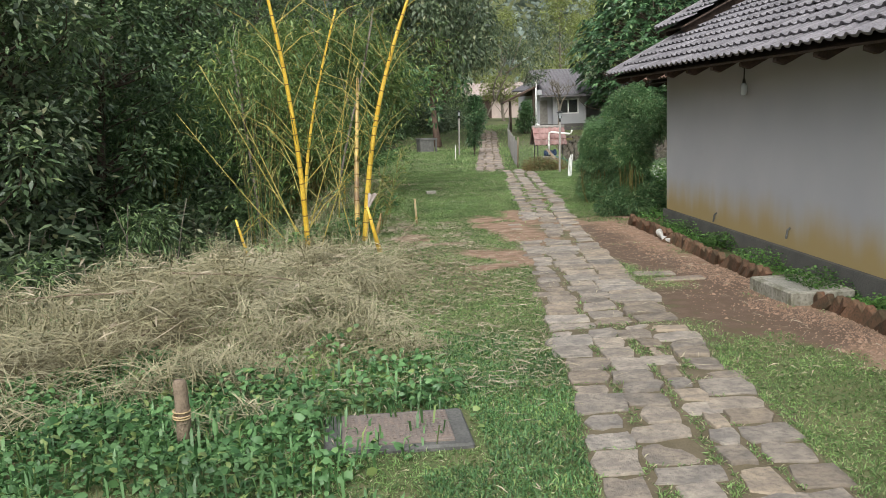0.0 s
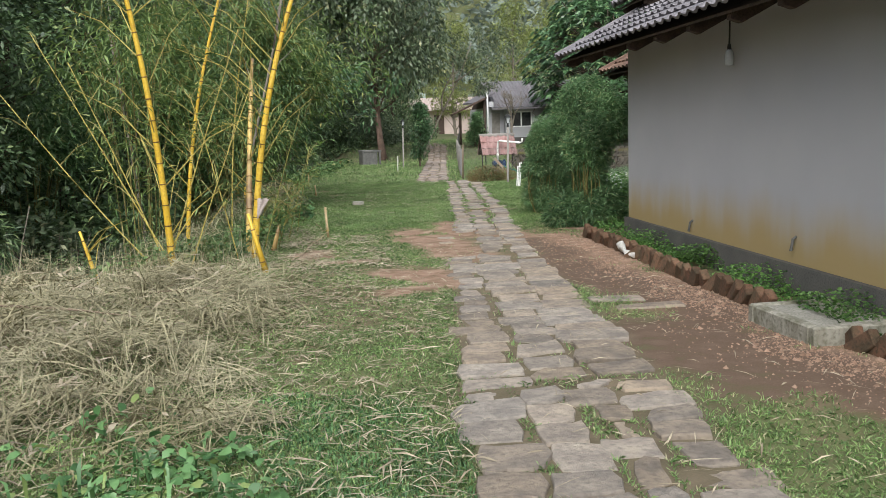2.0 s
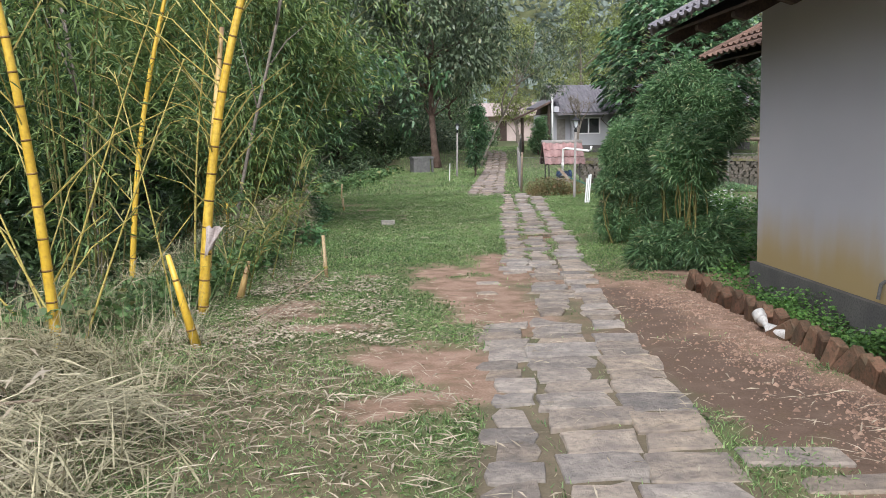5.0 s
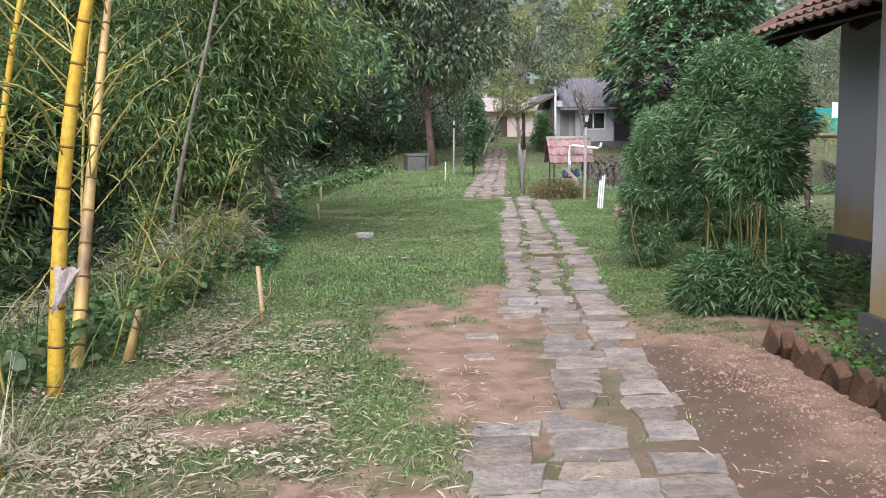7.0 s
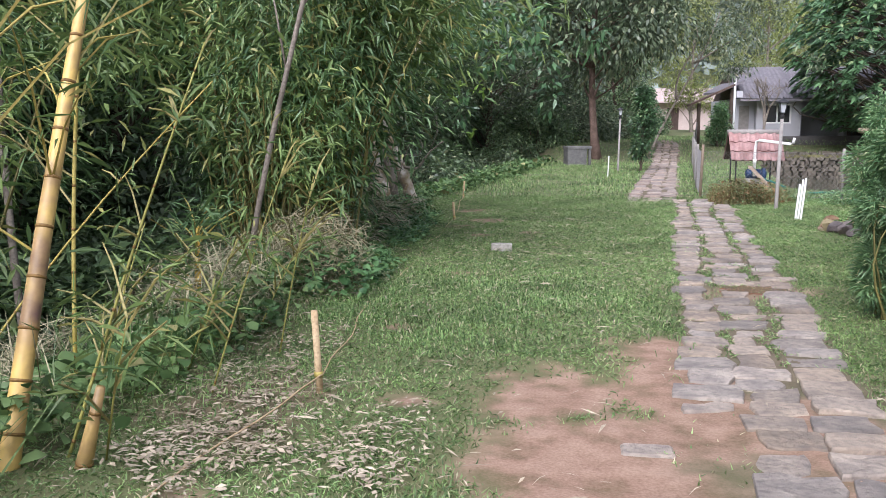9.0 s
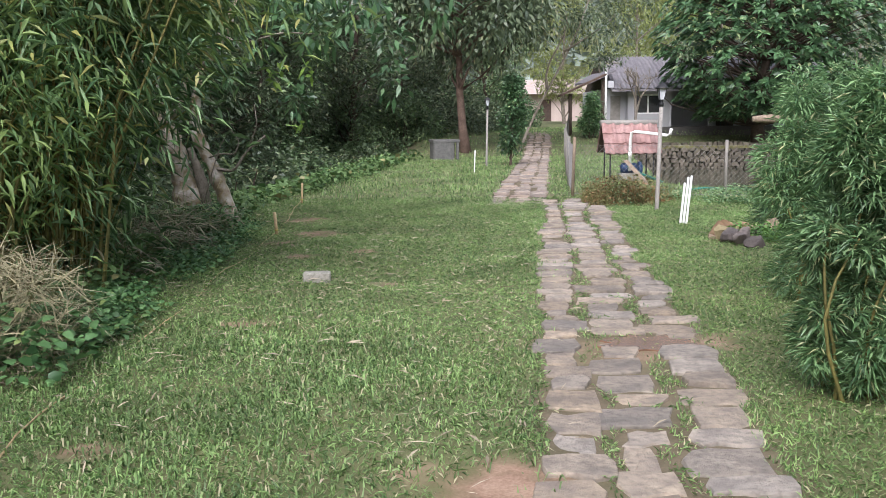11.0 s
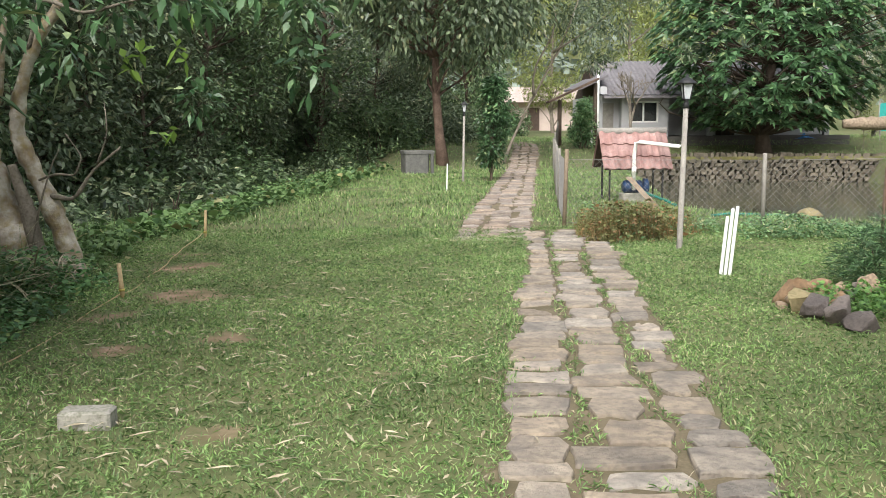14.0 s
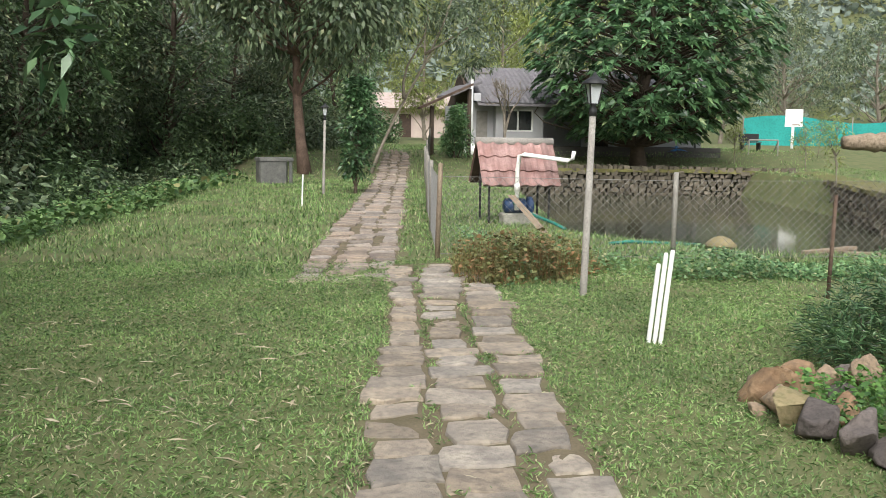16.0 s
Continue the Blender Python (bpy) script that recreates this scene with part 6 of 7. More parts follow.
rock("rock", 5.82, 26.13, 0.08, M_ROCK, "small flat stone beside the bed edge", 12, (1.3, 1, 0.5), group=RG)
rock("rock", 6.17, 26.21, 0.11, M_ROCK_MOSS, "mossy rock inside the bed edge", 13, (1, 1, 0.9), group=RG)
rock("rock", 6.02, 26.5, 0.12, M_ROCK, "brown rock closing the bed edge", 14, (1, 1, 1.0), group=RG)
rock("rock", 6.2, 26.62, 0.13, M_ROCK_MOSS, "mossy brown rock at the back of the bed", 15, (1.1, 1, 0.9), group=RG)
rock("rock", 6.06, 25.22, 0.14, M_ROCK_DARK, "dark brown rock at the near end of the bed", 16, (1.1, 1, 0.8), group=RG)
wp = thing("drain_pipe", pose(4.37, 13.65, float(lay(4.37, 13.65)), 0, 0, 0), "short white plastic pipe elbow lying on the soil", "pipe")
part("elbow", (Build().tube([(-0.03, 0.17, 0.13), (-0.02, 0.12, 0.085), (0.0, 0.04, 0.05), (0.05, -0.16, 0.045)], [0.042, 0.042, 0.04, 0.04], 12), [M_CONCRETE_PIPE], True), wp)
part("collar", (Build().tube([(-0.035, 0.19, 0.15), (-0.025, 0.14, 0.105)], 0.05, 12), [M_CONCRETE_PIPE], True), wp)
for x, y, w, d, rz_ in ((2.3, 13.95, 0.34, 0.3, 5), (2.5, 16.6, 0.25, 0.16, 0), (3.4, 11.05, 0.5, 0.24, -5), (3.6, 10.72, 0.62, 0.2, -4), (2.42, 15.9, 0.2, 0.16, 10)):
    t = thing("flat_stone", pose(x, y, float(lay(x, y)), rng.normal(0, 1), rng.normal(0, 1), rz_), "loose flat stone slab beside the path", "stone", "loose slabs beside the path")
    part("slab", (Build().box((-w / 2, -d / 2, -0.05), (w / 2, d / 2, 0.014), 0, 0.012), [M_STONE]), t)
cs = thing("conifer_shrub", pose(7.05, 26.9, 0), "low dark green conifer shrub in the flower bed", "shrub")
part("foliage", bush_mesh(0.42, 0.42, 0.5, 20, 0.2, 4000, 0.08, 0.01, M_BIGLEAF, 95, -0.3, 0.15), cs)
part("stemwork", stems_mesh(5, 0.1, 0.4, 0.012, M_BARK, 96), cs)
lg = thing("log", pose(6.45, 26.25, 1.43, 0, 1, -8), "weathered grey-brown log held across a post", "log")
part("log", (limb([(-0.15, 0, 0.0), (0.1, 0, 0.01), (0.5, 0, -0.01), (1.2, 0, 0.0)], [0.035, 0.055, 0.06, 0.05], 11, 0.05, 31), [M_WOOD], True), lg)
part("post", (Build().tube([(0.75, 0, -1.6), (0.75, 0, -0.05)], 0.03, 8), [M_WOOD]), lg)
rag = thing("rag", pose(-0.1, 15.2, 0.66), "pale rag tied round the bamboo cane", "rag")
cl = Build()
cp = [[(-0.05 + 0.17 * i / 6 * (1 - 0.6 * j / 6) - 0.02 * j / 6, -0.055 + 0.025 * math.sin(1.9 * i + 0.8 * j), 0.14 - 0.28 * j / 6 * (1 - 0.35 * i / 6) + 0.015 * math.sin(2.3 * i)) for i in range(7)] for j in range(7)]
cl.add([p for row in cp for p in row], [(7 * j + i, 7 * j + i + 1, 7 * j + i + 8, 7 * j + i + 7) for j in range(6) for i in range(6)])
part("cloth", (cl, [M_CLOTH], True), rag)

# dry sticks lying across the straw
for (x0, y0, z0), (x1, y1, z1), r, lb in (((-2.3, 10.2, 0.42), (-0.75, 10.3, 0.22), 0.014, "long dry stick lying on the straw heap"), ((-2.3, 8.3, 0.12), (-1.85, 8.7, 0.34), 0.016, "dark dry stick in the straw heap"), ((-3.6, 9.2, 0.5), (-2.2, 9.6, 0.42), 0.012, "thin dry stick on the straw heap"), ((-0.9, 11.6, 0.2), (0.4, 12.2, 0.08), 0.01, "thin pale stick on the trampled grass")):
    t = thing("dry_stick", pose(x0, y0, float(lay(x0, y0)) + z0), lb, "stick", "sticks in the straw")
    e = Vector((x1 - x0, y1 - y0, z1 - z0))
    part("stick", (Build().tube([(0, 0, 0), e * 0.35 + Vector((0, 0, 0.03)), e * 0.7 + Vector((0.02, 0.03, 0.02)), e], [r, r * 0.9, r * 0.7, r * 0.4], 7), [M_WOOD], True), t)

pd = thing("puddle", pose(3.86, 20.93, float(lay(3.86, 20.93)) + 0.006), "shallow muddy brown puddle where a paving stone is missing", "puddle")
part("water", (Build().add([(r * math.cos(a) * 0.34, r * math.sin(a) * 0.24, z) for z in (0.009, -0.03) for a, r in zip(np.linspace(0, 6.283, 18, endpoint=False), 0.85 + 0.25 * np.sin(np.arange(18) * 2.7))], [tuple(range(18))] + [(i, (i + 1) % 18, 18 + (i + 1) % 18, 18 + i) for i in range(18)]), [M_PUDDLE]), pd)

# ---- brick edging with bed plants ----
be = thing("brick_edging", pose(0, 0, 0), "row of tilted red bricks edging the flower bed", "edging", kind="structure")
bbk = Build().box((-0.04, -0.065, -0.14), (0.04, 0.065, 0.135), 0, 0.009).mesh("brick", [M_BRICK])
y = 6.6
while y < 16.0:
    if not 9.05 < y < 10.15:
        x = 4.45 + 0.03 * math.sin(y * 0.9)
        o = new("brick", bbk)
        o.parent = be
        x += rng.normal(0, 0.015)
        o.matrix_basis = pose(x, y, float(lay(x, y)) + 0.05, rng.normal(36, 13), rng.normal(0, 7), rng.normal(0, 9))
    y += rng.uniform(0.13, 0.2)


# ---- plan of the paving ----
def paving_plan(mid, half, spans, seed):
    """spans: (y from, y to, edges of the columns as shares of the half width, shortest, longest stone). Gives outlines."""
    g2 = np.random.default_rng(seed)
    out = []
    for y0, y1, edges, short, long_ in spans:
        for c in range(len(edges) - 1):
            y = y0 + g2.uniform(0, 0.12)
            while y < y1 - 0.12:
                d = min(g2.uniform(short, long_), y1 - y)
                off = g2.normal(0, 0.05, 2)
                wob = lambda k, yy: 0.06 * math.sin(0.7 * yy + 2.1 * k) + off[k - c] * 1.3
                tight = float(smooth(8.6, 9.6, y) * (1 - smooth(17.0, 18.5, y)))
                gx, gy = g2.uniform(0.035, 0.085) - 0.026 * tight, g2.uniform(0.022, 0.06) - 0.014 * tight
                sh = g2.normal(0, 0.03)
                pts = []
                for sx, v in ((0, 0), (0.35, 0), (0.7, 0), (1, 0), (1, 0.5), (1, 1), (0.65, 1), (0.3, 1), (0, 1), (0, 0.5)):
                    yy = y + gy / 2 + v * (d - gy) + sh * (sx - 0.5)
                    m, h = mid(yy), half(yy)
                    xa = m + (edges[c] + wob(c, yy)) * h + gx / 2
                    xb = m + (edges[c + 1] + wob(c + 1, yy)) * h - gx / 2
                    cor = 0.014 if sx in (0, 1) and v in (0, 1) else 0
                    pts.append((xa + (xb - xa) * sx + (cor if sx == 0 else -cor if sx == 1 else 0) + g2.normal(0, 0.013), yy + g2.normal(0, 0.014)))
                cx, cy = np.mean(pts, 0)
                buried = c == 0 and 14.5 < cy < 17.4 and len(edges) == 4 and g2.random() < 0.7
                if not buried and not (((cx - 3.9) / 0.32) ** 2 + ((cy - 20.93) / 0.2) ** 2 < 1):
                    out.append((cx, cy, pts, 0.017 + g2.normal(0, 0.006), g2.normal(0, 0.012), g2.normal(0, 0.012)))
                y += d
    return out


STONES = paving_plan(path_mid, path_half, [(0.4, 8.4, (-1, -0.52, 0.0, 0.5, 1), 0.26, 0.42), (8.4, 14.0, (-1, -0.38, 0.34, 1), 0.24, 0.4), (14.0, 31.7, (-1, -0.38, 0.34, 1), 0.2, 0.36)], 5)
STONES_FAR = paving_plan(path2_mid, lambda y: 0.54, [(30.5, 60, (-1, -0.36, 0.33, 1), 0.22, 0.4)], 6)
CELL = 0.012
PAVED = np.zeros((int(6.0 / CELL), int(29.0 / CELL)), bool)
for _cx, _cy, _pts, *_ in STONES:
    _q = np.array(_pts)
    i0, j0 = np.maximum(((_q.min(0) - [0.5, 3.5]) / CELL).astype(int), 0)
    i1, j1 = np.minimum(((_q.max(0) - [0.5, 3.5]) / CELL).astype(int) + 2, PAVED.shape)
    if j1 <= j0:
        continue
    _x, _y = np.meshgrid(0.5 + CELL * np.arange(i0, i1), 3.5 + CELL * np.arange(j0, j1), indexing="ij")
    _in = np.ones(_x.shape, bool)
    for _a, _b in zip(_q, np.roll(_q, -1, 0)):
        _in &= (_b[0] - _a[0]) * (_y - _a[1]) - (_b[1] - _a[1]) * (_x - _a[0]) > -0.006
    PAVED[i0:i1, j0:j1] |= _in


def paved(x, y):
    i = np.clip(((x - 0.5) / CELL).astype(int), 0, PAVED.shape[0] - 1)
    j = np.clip(((y - 3.5) / CELL).astype(int), 0, PAVED.shape[1] - 1)
    return PAVED[i, j]


# ---- ground cover ----
def blades(name, x, y, z, length, width, mat, label, lean=0.6, kind="stuff", category="grass"):
    n = len(x)
    a = rng.random(n) * 2 * math.pi
    l = np.abs(rng.normal(lean, 0.3 + 0.35 * lean, n))
    d = unit(np.stack([np.cos(a) * l, np.sin(a) * l, np.ones(n)], 1))
    s = np.stack([-np.sin(a), np.cos(a), np.zeros(n)], 1) * (width / 2)[:, None] if hasattr(width, "__len__") else np.stack([-np.sin(a), np.cos(a), np.zeros(n)], 1) * width / 2
    p = np.stack([x, y, z - 0.005], 1)
    tip = p + d * length[:, None]
    v = np.stack([p - s, p + s, tip], 1).reshape(-1, 3)
    return tagged(new(name, mesh_np(name, v, np.arange(3 * n).reshape(-1, 3), [mat])), label, category, kind=kind)


def scatter(n, x0, x1, y0, y1):
    return rng.uniform(x0, x1, n), rng.uniform(y0, y1, n)


def lawn(n, x0, x1, y0, y1, l0, l1, w, label):
    x, y = scatter(n, x0, x1, y0, y1)
    e = np.interp(y, BANK_Y, BANK_X) - x
    bare = np.maximum.reduce([soil(x, y), mud(x, y), 0.45 * straw(x, y), smooth(-0.3, 0.8, e) * 0.8, smooth(-0.2, 0.1, pond_depth(x, y))])
    bare = np.maximum(bare, 0.5 * smooth(0.25, 0.8, np.sin(1.1 * x + 0.6 * y + np.sin(3 * y)) * np.sin(0.8 * y - 0.9 * x + 2)))
    edge = on_path(x, y, -0.04)
    keep = (rng.random(n) > bare * 1.12) & ~(edge & (rng.random(n) > 0.0)) & ~((x > 4.4) & (y < 16.2)) & ~((np.abs(x - 0.06) < 0.5) & (np.abs(y - 5.9) < 0.38)) & ~((x > 6.9) & (y < 20.4))
    x, y = x[keep], y[keep]
    k = 0.75 + 0.35 * np.sin(2.3 * x + 1.1 + np.sin(2 * y)) * np.sin(1.9 * y)
    return blades("lawn_grass", x, y, lay(x, y), rng.uniform(l0, l1, len(x)) * np.clip(k + 0.3, 0.6, 1.5), rng.uniform(0.7, 1.3, len(x)) * w, M_GRASS, label, 1.5)


lawn(260000, -2.0, 4.6, 4.3, 16, 0.018, 0.05, 0.009, "short trodden lawn grass with bare patches")
lawn(360000, -0.8, 8.5, 16, 32, 0.018, 0.05, 0.010, "short green lawn grass with bare patches")
lawn(110000, -0.5, 14, 31, 50, 0.04, 0.11, 0.02, "far lawn grass")
lawn(50000, 0, 30, 50, 76, 0.06, 0.16, 0.03, "far lawn grass beyond the pond")

M_SCRUB = leaf_material("rusty_scrub", (0.10, 0.09, 0.035), (0.24, 0.25, 0.09), (0.30, 0.17, 0.08), 0.6, 0.25, 0.25)
M_BROAD = leaf_material("broad_lawn_grass", (0.055, 0.12, 0.03), (0.31, 0.46, 0.165), (0.48, 0.45, 0.28), 0.5, 0.35, 0.08)
n = 340000
x, y = scatter(n, -1.6, 8.0, 4.4, 32)
e = np.interp(y, BANK_Y, BANK_X) - x
keep = (rng.random(n) > 1.15 * np.maximum.reduce([soil(x, y), mud(x, y), 0.5 * straw(x, y), smooth(-0.2, 0.4, e)])) & ~(on_path(x, y, 0.02) & paved(x, y)) & ~(on_path(x, y, 0.0) & (y > 9) & (y < 18)) & ~((x > 4.4) & (y < 16.4)) & ~((np.abs(x - 0.06) < 0.52) & (np.abs(y - 5.9) < 0.4))
x, y = x[keep], y[keep]
a = rng.random(len(x)) * 6.28
d = np.stack([np.cos(a), np.sin(a), rng.normal(0.7, 0.45, len(x))], 1)
tagged(new("broad_grass", leaves("broad_grass", np.stack([x, y, lay(x, y) + rng.uniform(0.0, 0.02, len(x))], 1), d, rng.uniform(0.022, 0.062, len(x)), rng.uniform(0.005, 0.010, len(x)), M_BROAD, 0.15, 0.25)), "bright broad-bladed grass of the lawn", "grass", kind="stuff")

# grass and moss in the joints of the paving
n = 420000
x, y = scatter(n, 1.0, 5.6, 4.0, 31.6)
lush = np.where(y < 9.6, 0.95, np.where(y < 18, 0.16, 0.8)) * (0.35 + 0.65 * (np.sin(1.7 * y + x) + np.sin(2.9 * y - 3.1 * x) > -0.5))
keep = on_path(x, y, 0.06) & ~paved(x, y) & (np.hypot((x - 3.86) / 0.36, (y - 20.93) / 0.26) > 1) & (rng.random(n) < lush) & (rng.random(n) > 0.9 * soil(x, y)) & (rng.random(n) > 0.9 * mud(x, y))
x, y = x[keep], y[keep]
blades("joint_grass", x, y, lay(x, y) + 0.004, rng.uniform(0.015, 0.045, len(x)), rng.uniform(0.006, 0.012, len(x)), M_GRASS, "short grass and moss filling the joints between paving stones", 1.3)


def strips(name, x, y, z, length, width, mat, label, tilt=0.12, kind="stuff", heading=None, category="straw"):
    """Dry stalks: flat tapered strips lying about."""
    n = len(x)
    a = rng.random(n) * 2 * math.pi if heading is None else heading
    d = unit(np.stack([np.cos(a), np.sin(a), rng.normal(0, tilt, n)], 1))
    s = np.stack([-np.sin(a), np.cos(a), rng.normal(0, 0.3, n)], 1) * width[:, None] / 2
    p = np.stack([x, y, z], 1)
    h = d * length[:, None] / 2
    mid = p + np.array([0, 0, 1]) * (length * rng.uniform(0, 0.08, n))[:, None]
    v = np.stack([p - h, mid - s, mid + s, p + h], 1).reshape(-1, 3)
    i = np.arange(n)[:, None] * 4
    f = np.concatenate([i + [0, 1, 2], i + [1, 3, 2]], 1).reshape(-1, 3)
    return tagged(new(name, mesh_np(name, v, f, [mat])), label, category, kind=kind)


n = 90000
x, y = scatter(n, -7.5, 0.6, 5.8, 15.5)
h = pile(x, y)
clod = np.sin(2.9 * x + 1.7 * y + np.sin(3 * y)) * np.sin(3.4 * y - 1.9 * x + np.sin(2.3 * x))
keep = (h > 0.03) & (rng.random(n) < np.clip(h * 6, 0, 1) * (0.3 + 0.7 * smooth(-0.45, 0.25, clod)))
x, y, h, clod = x[keep], y[keep], h[keep], clod[keep]
combed = 0.9 * np.sin(0.9 * x + 0.7 * y) + rng.normal(0, 0.8, len(x)) + np.where(rng.random(len(x)) < 0.5, 0, 1.9)
strips("straw_heap", x, y, lay(x, y) + h * (0.75 + 0.35 * clod) * rng.uniform(0.5, 1.15, len(x)), rng.uniform(0.12, 0.6, len(x)), rng.uniform(0.004, 0.012, len(x)), M_STRAW, "heap of dry straw-coloured grass cuttings", 0.3, heading=combed)
n = 1100
x, y = scatter(n, -6.5, 0.0, 7.4, 12.0)
h = pile(x, y)
keep = (h > 0.05) & (rng.random(n) < 0.75)
x, y, h = x[keep], y[keep], h[keep]
strips("dry_sheaths", x, y, lay(x, y) + h * rng.uniform(0.9, 1.2, len(x)), rng.uniform(0.1, 0.32, len(x)), rng.uniform(0.014, 0.026, len(x)), M_CHIP, "broad pale bamboo sheaths lying on the heap", 0.22)
n = 15000
x, y = scatter(n, -7.0, 0.3, 6.5, 15.8)
h = pile(x, y)
keep = (h > 0.05) & (rng.random(n) < 0.3 + 0.5 * np.sin(2.1 * x + y) * np.sin(1.7 * y))
x, y, h = x[keep], y[keep], h[keep]
blades("dry_stalks", x, y, lay(x, y) + h * 0.6, rng.uniform(0.15, 0.45, len(x)) * (1 + 0.6 * smooth(10.5, 12.5, y)), rng.uniform(0.005, 0.011, len(x)), M_STRAW, "dry stalks standing out of the straw heap", 1.0, category="straw")
n = 2600
x, y = scatter(n, -2.8, -0.05, 12.0, 15.6)
keep = rng.random(n) < smooth(0.1, 0.6, np.sin(3.6 * x + 0.5 + y) * np.sin(3.2 * y - x) + 0.3)
x, y = x[keep], y[keep]
blades("dry_stalks", x, y, lay(x, y), rng.uniform(0.2, 0.8, len(x)), rng.uniform(0.004, 0.009, len(x)), M_STRAW, "tall dry grass leaning round the bamboo", 1.1, category="straw")
n = 52000
x, y = scatter(n, -1.2, 4.2, 4.6, 32)
w = np.maximum(straw(x, y), 0.62 * (y < 15.5) * (y > 6.5) + 0.07) * (0.4 + 0.6 * (np.sin(1.7 * x + 2.3 * y) * np.sin(1.1 * y - 1.4 * x) > -0.1))
keep = (rng.random(n) < w * np.where(x > path_mid(y) - path_half(y), 0.15, 1.0))
x, y = x[keep], y[keep]
strips("scattered_straw", x, y, lay(x, y) + rng.uniform(0.025, 0.05, len(x)), rng.uniform(0.03, 0.17, len(x)) * np.where(y < 13, 1.5, 1.0), rng.uniform(0.004, 0.012, len(x)), M_CHIP, "scattered bits of dry bamboo sheath on the grass", 0.04)
for n, cx, cy, rx, ry in ((13000, 0.6, 14.6, 1.0, 1.3), (9500, 0.75, 16.4, 0.8, 0.8), (2200, 0.3, 18.2, 0.4, 0.9), (2200, 1.4, 24.6, 1.1, 2.2), (1500, 3.4, 17.4, 0.5, 0.5)):
    x, y = scatter(n, cx - rx, cx + rx, cy - ry, cy + ry)
    keep = (rng.random(n) < 0.4 * blob(x, y, cx, cy, rx, ry, 0.6) * (0.15 + 0.85 * (np.sin(3.3 * x + 2.9 * y) * np.sin(2.7 * y - 3.6 * x) > 0))) & ~on_path(x, y) & ((cy < 20) | (rng.random(n) < 0.2))
    x, y = x[keep], y[keep]
    strips("dry_sheath_bits", x, y, lay(x, y) + rng.uniform(0.02, 0.06, len(x)), rng.uniform(0.02, 0.075, len(x)), rng.uniform(0.007, 0.022, len(x)), M_CHIP, "pale chips of dry bamboo sheath strewn on the ground", 0.08)
n = 26000
x, y = scatter(n, 3.3, 4.45, 6.6, 17)
keep = (rng.random(n) < soil(x, y) * (0.1 + 0.8 * smooth(3.75, 4.2, x + 0.12 * np.sin(3 * y))))
x, y = x[keep], y[keep]
a = rng.random(len(x)) * 6.28
cv = []
r = rng.uniform(0.004, 0.014, len(x)) * np.where(rng.random(len(x)) < 0.06, 2.4, 1.0)
base = np.stack([x, y, lay(x, y)], 1)
ang = a[:, None] + np.arange(3) * 2.1
ring = base[:, None, :] + np.stack([np.cos(ang), np.sin(ang), np.full_like(ang, -0.1)], -1) * r[:, None, None]
top = base + np.stack([rng.normal(0, 0.3, len(x)) * r, rng.normal(0, 0.3, len(x)) * r, r * 0.8], 1)
v = np.concatenate([ring, top[:, None, :]], 1).reshape(-1, 3)
i = np.arange(len(x))[:, None] * 4
f = np.concatenate([i + [0, 1, 3], i + [1, 2, 3], i + [2, 0, 3]], 1).reshape(-1, 3)
M_RUBBLE = material("brick_rubble", (0.24, 0.15, 0.105), (0.37, 0.26, 0.19), 0.95, 9, 0.3, 60, (0.25, 0.15, 0.1), by="island")
tagged(new("brick_rubble", mesh_np("brick_rubble", v, f, [M_RUBBLE])), "crumbled reddish rubble along the brick edging", "rubble", kind="stuff")


def round_leaves(name, p, d, length, width, mat, droop=0.3):
    """Oval leaves, six corners each, folded along the middle."""
    n = len(p)
    d = unit(d)
    length, width = length[:, None], width[:, None]
    s = unit(np.cross(d, rng.normal(size=(n, 3)) * 0.4 + [0, 0, 1]))
    up = np.cross(s, d)
    a, b = p + d * length * 0.3 + up * width * 0.12, p + d * length * 0.7 - [0, 0, 1] * length * droop * 0.4 + up * width * 0.08
    tip = p + d * length - [0, 0, 1] * length * droop
    v = np.stack([p, a + s * width * 0.5, b + s * width * 0.4, tip, b - s * width * 0.4, a - s * width * 0.5], 1).reshape(-1, 3)
    i = np.arange(n)[:, None] * 6
    f = np.concatenate([i + [0, 1, 5], i + [1, 2, 4], i + [1, 4, 5], i + [2, 3, 4]], 1).reshape(-1, 3)
    return mesh_np(name, v, f, [mat])


def broadleaf(name, x, y, z, size, mat, label, category="weeds", up=0.6, kind="stuff"):
    n = len(x)
    a = rng.random(n) * 6.28
    d = np.stack([np.cos(a), np.sin(a), rng.normal(up, 0.35, n)], 1)
    o = new(name, round_leaves(name, np.stack([x, y, z], 1), d, size, size * rng.uniform(0.4, 0.75, n), mat))
    return tagged(o, label, category, kind=kind)


def arching(name, x, y, z, length, width, mat, label, category="grass", bows=(0.25, 0.8)):
    """Long grass blades that rise and bow over."""
    n = len(x)
    a = rng.random(n) * 6.28
    out = np.stack([np.cos(a), np.sin(a), np.zeros(n)], 1)
    s = np.stack([-np.sin(a), np.cos(a), np.zeros(n)], 1) * width[:, None] / 2
    p = np.stack([x, y, z], 1)
    l, bow = length[:, None], rng.uniform(*bows, n)[:, None]
    m = p + out * l * 0.25 * bow + [0, 0, 1] * l * 0.55
    q = p + out * l * 0.7 * bow + [0, 0, 1] * l * np.maximum(0.85 - 0.45 * bow, 0.25)
    v = np.stack([p - s * 0.6, p + s * 0.6, m - s, m + s, q], 1).reshape(-1, 3)
    i = np.arange(n)[:, None] * 5
    f = np.concatenate([i + [0, 1, 3], i + [0, 3, 2], i + [2, 3, 4]], 1).reshape(-1, 3)
    return tagged(new(name, mesh_np(name, v, f, [mat])), label, category, kind="stuff")


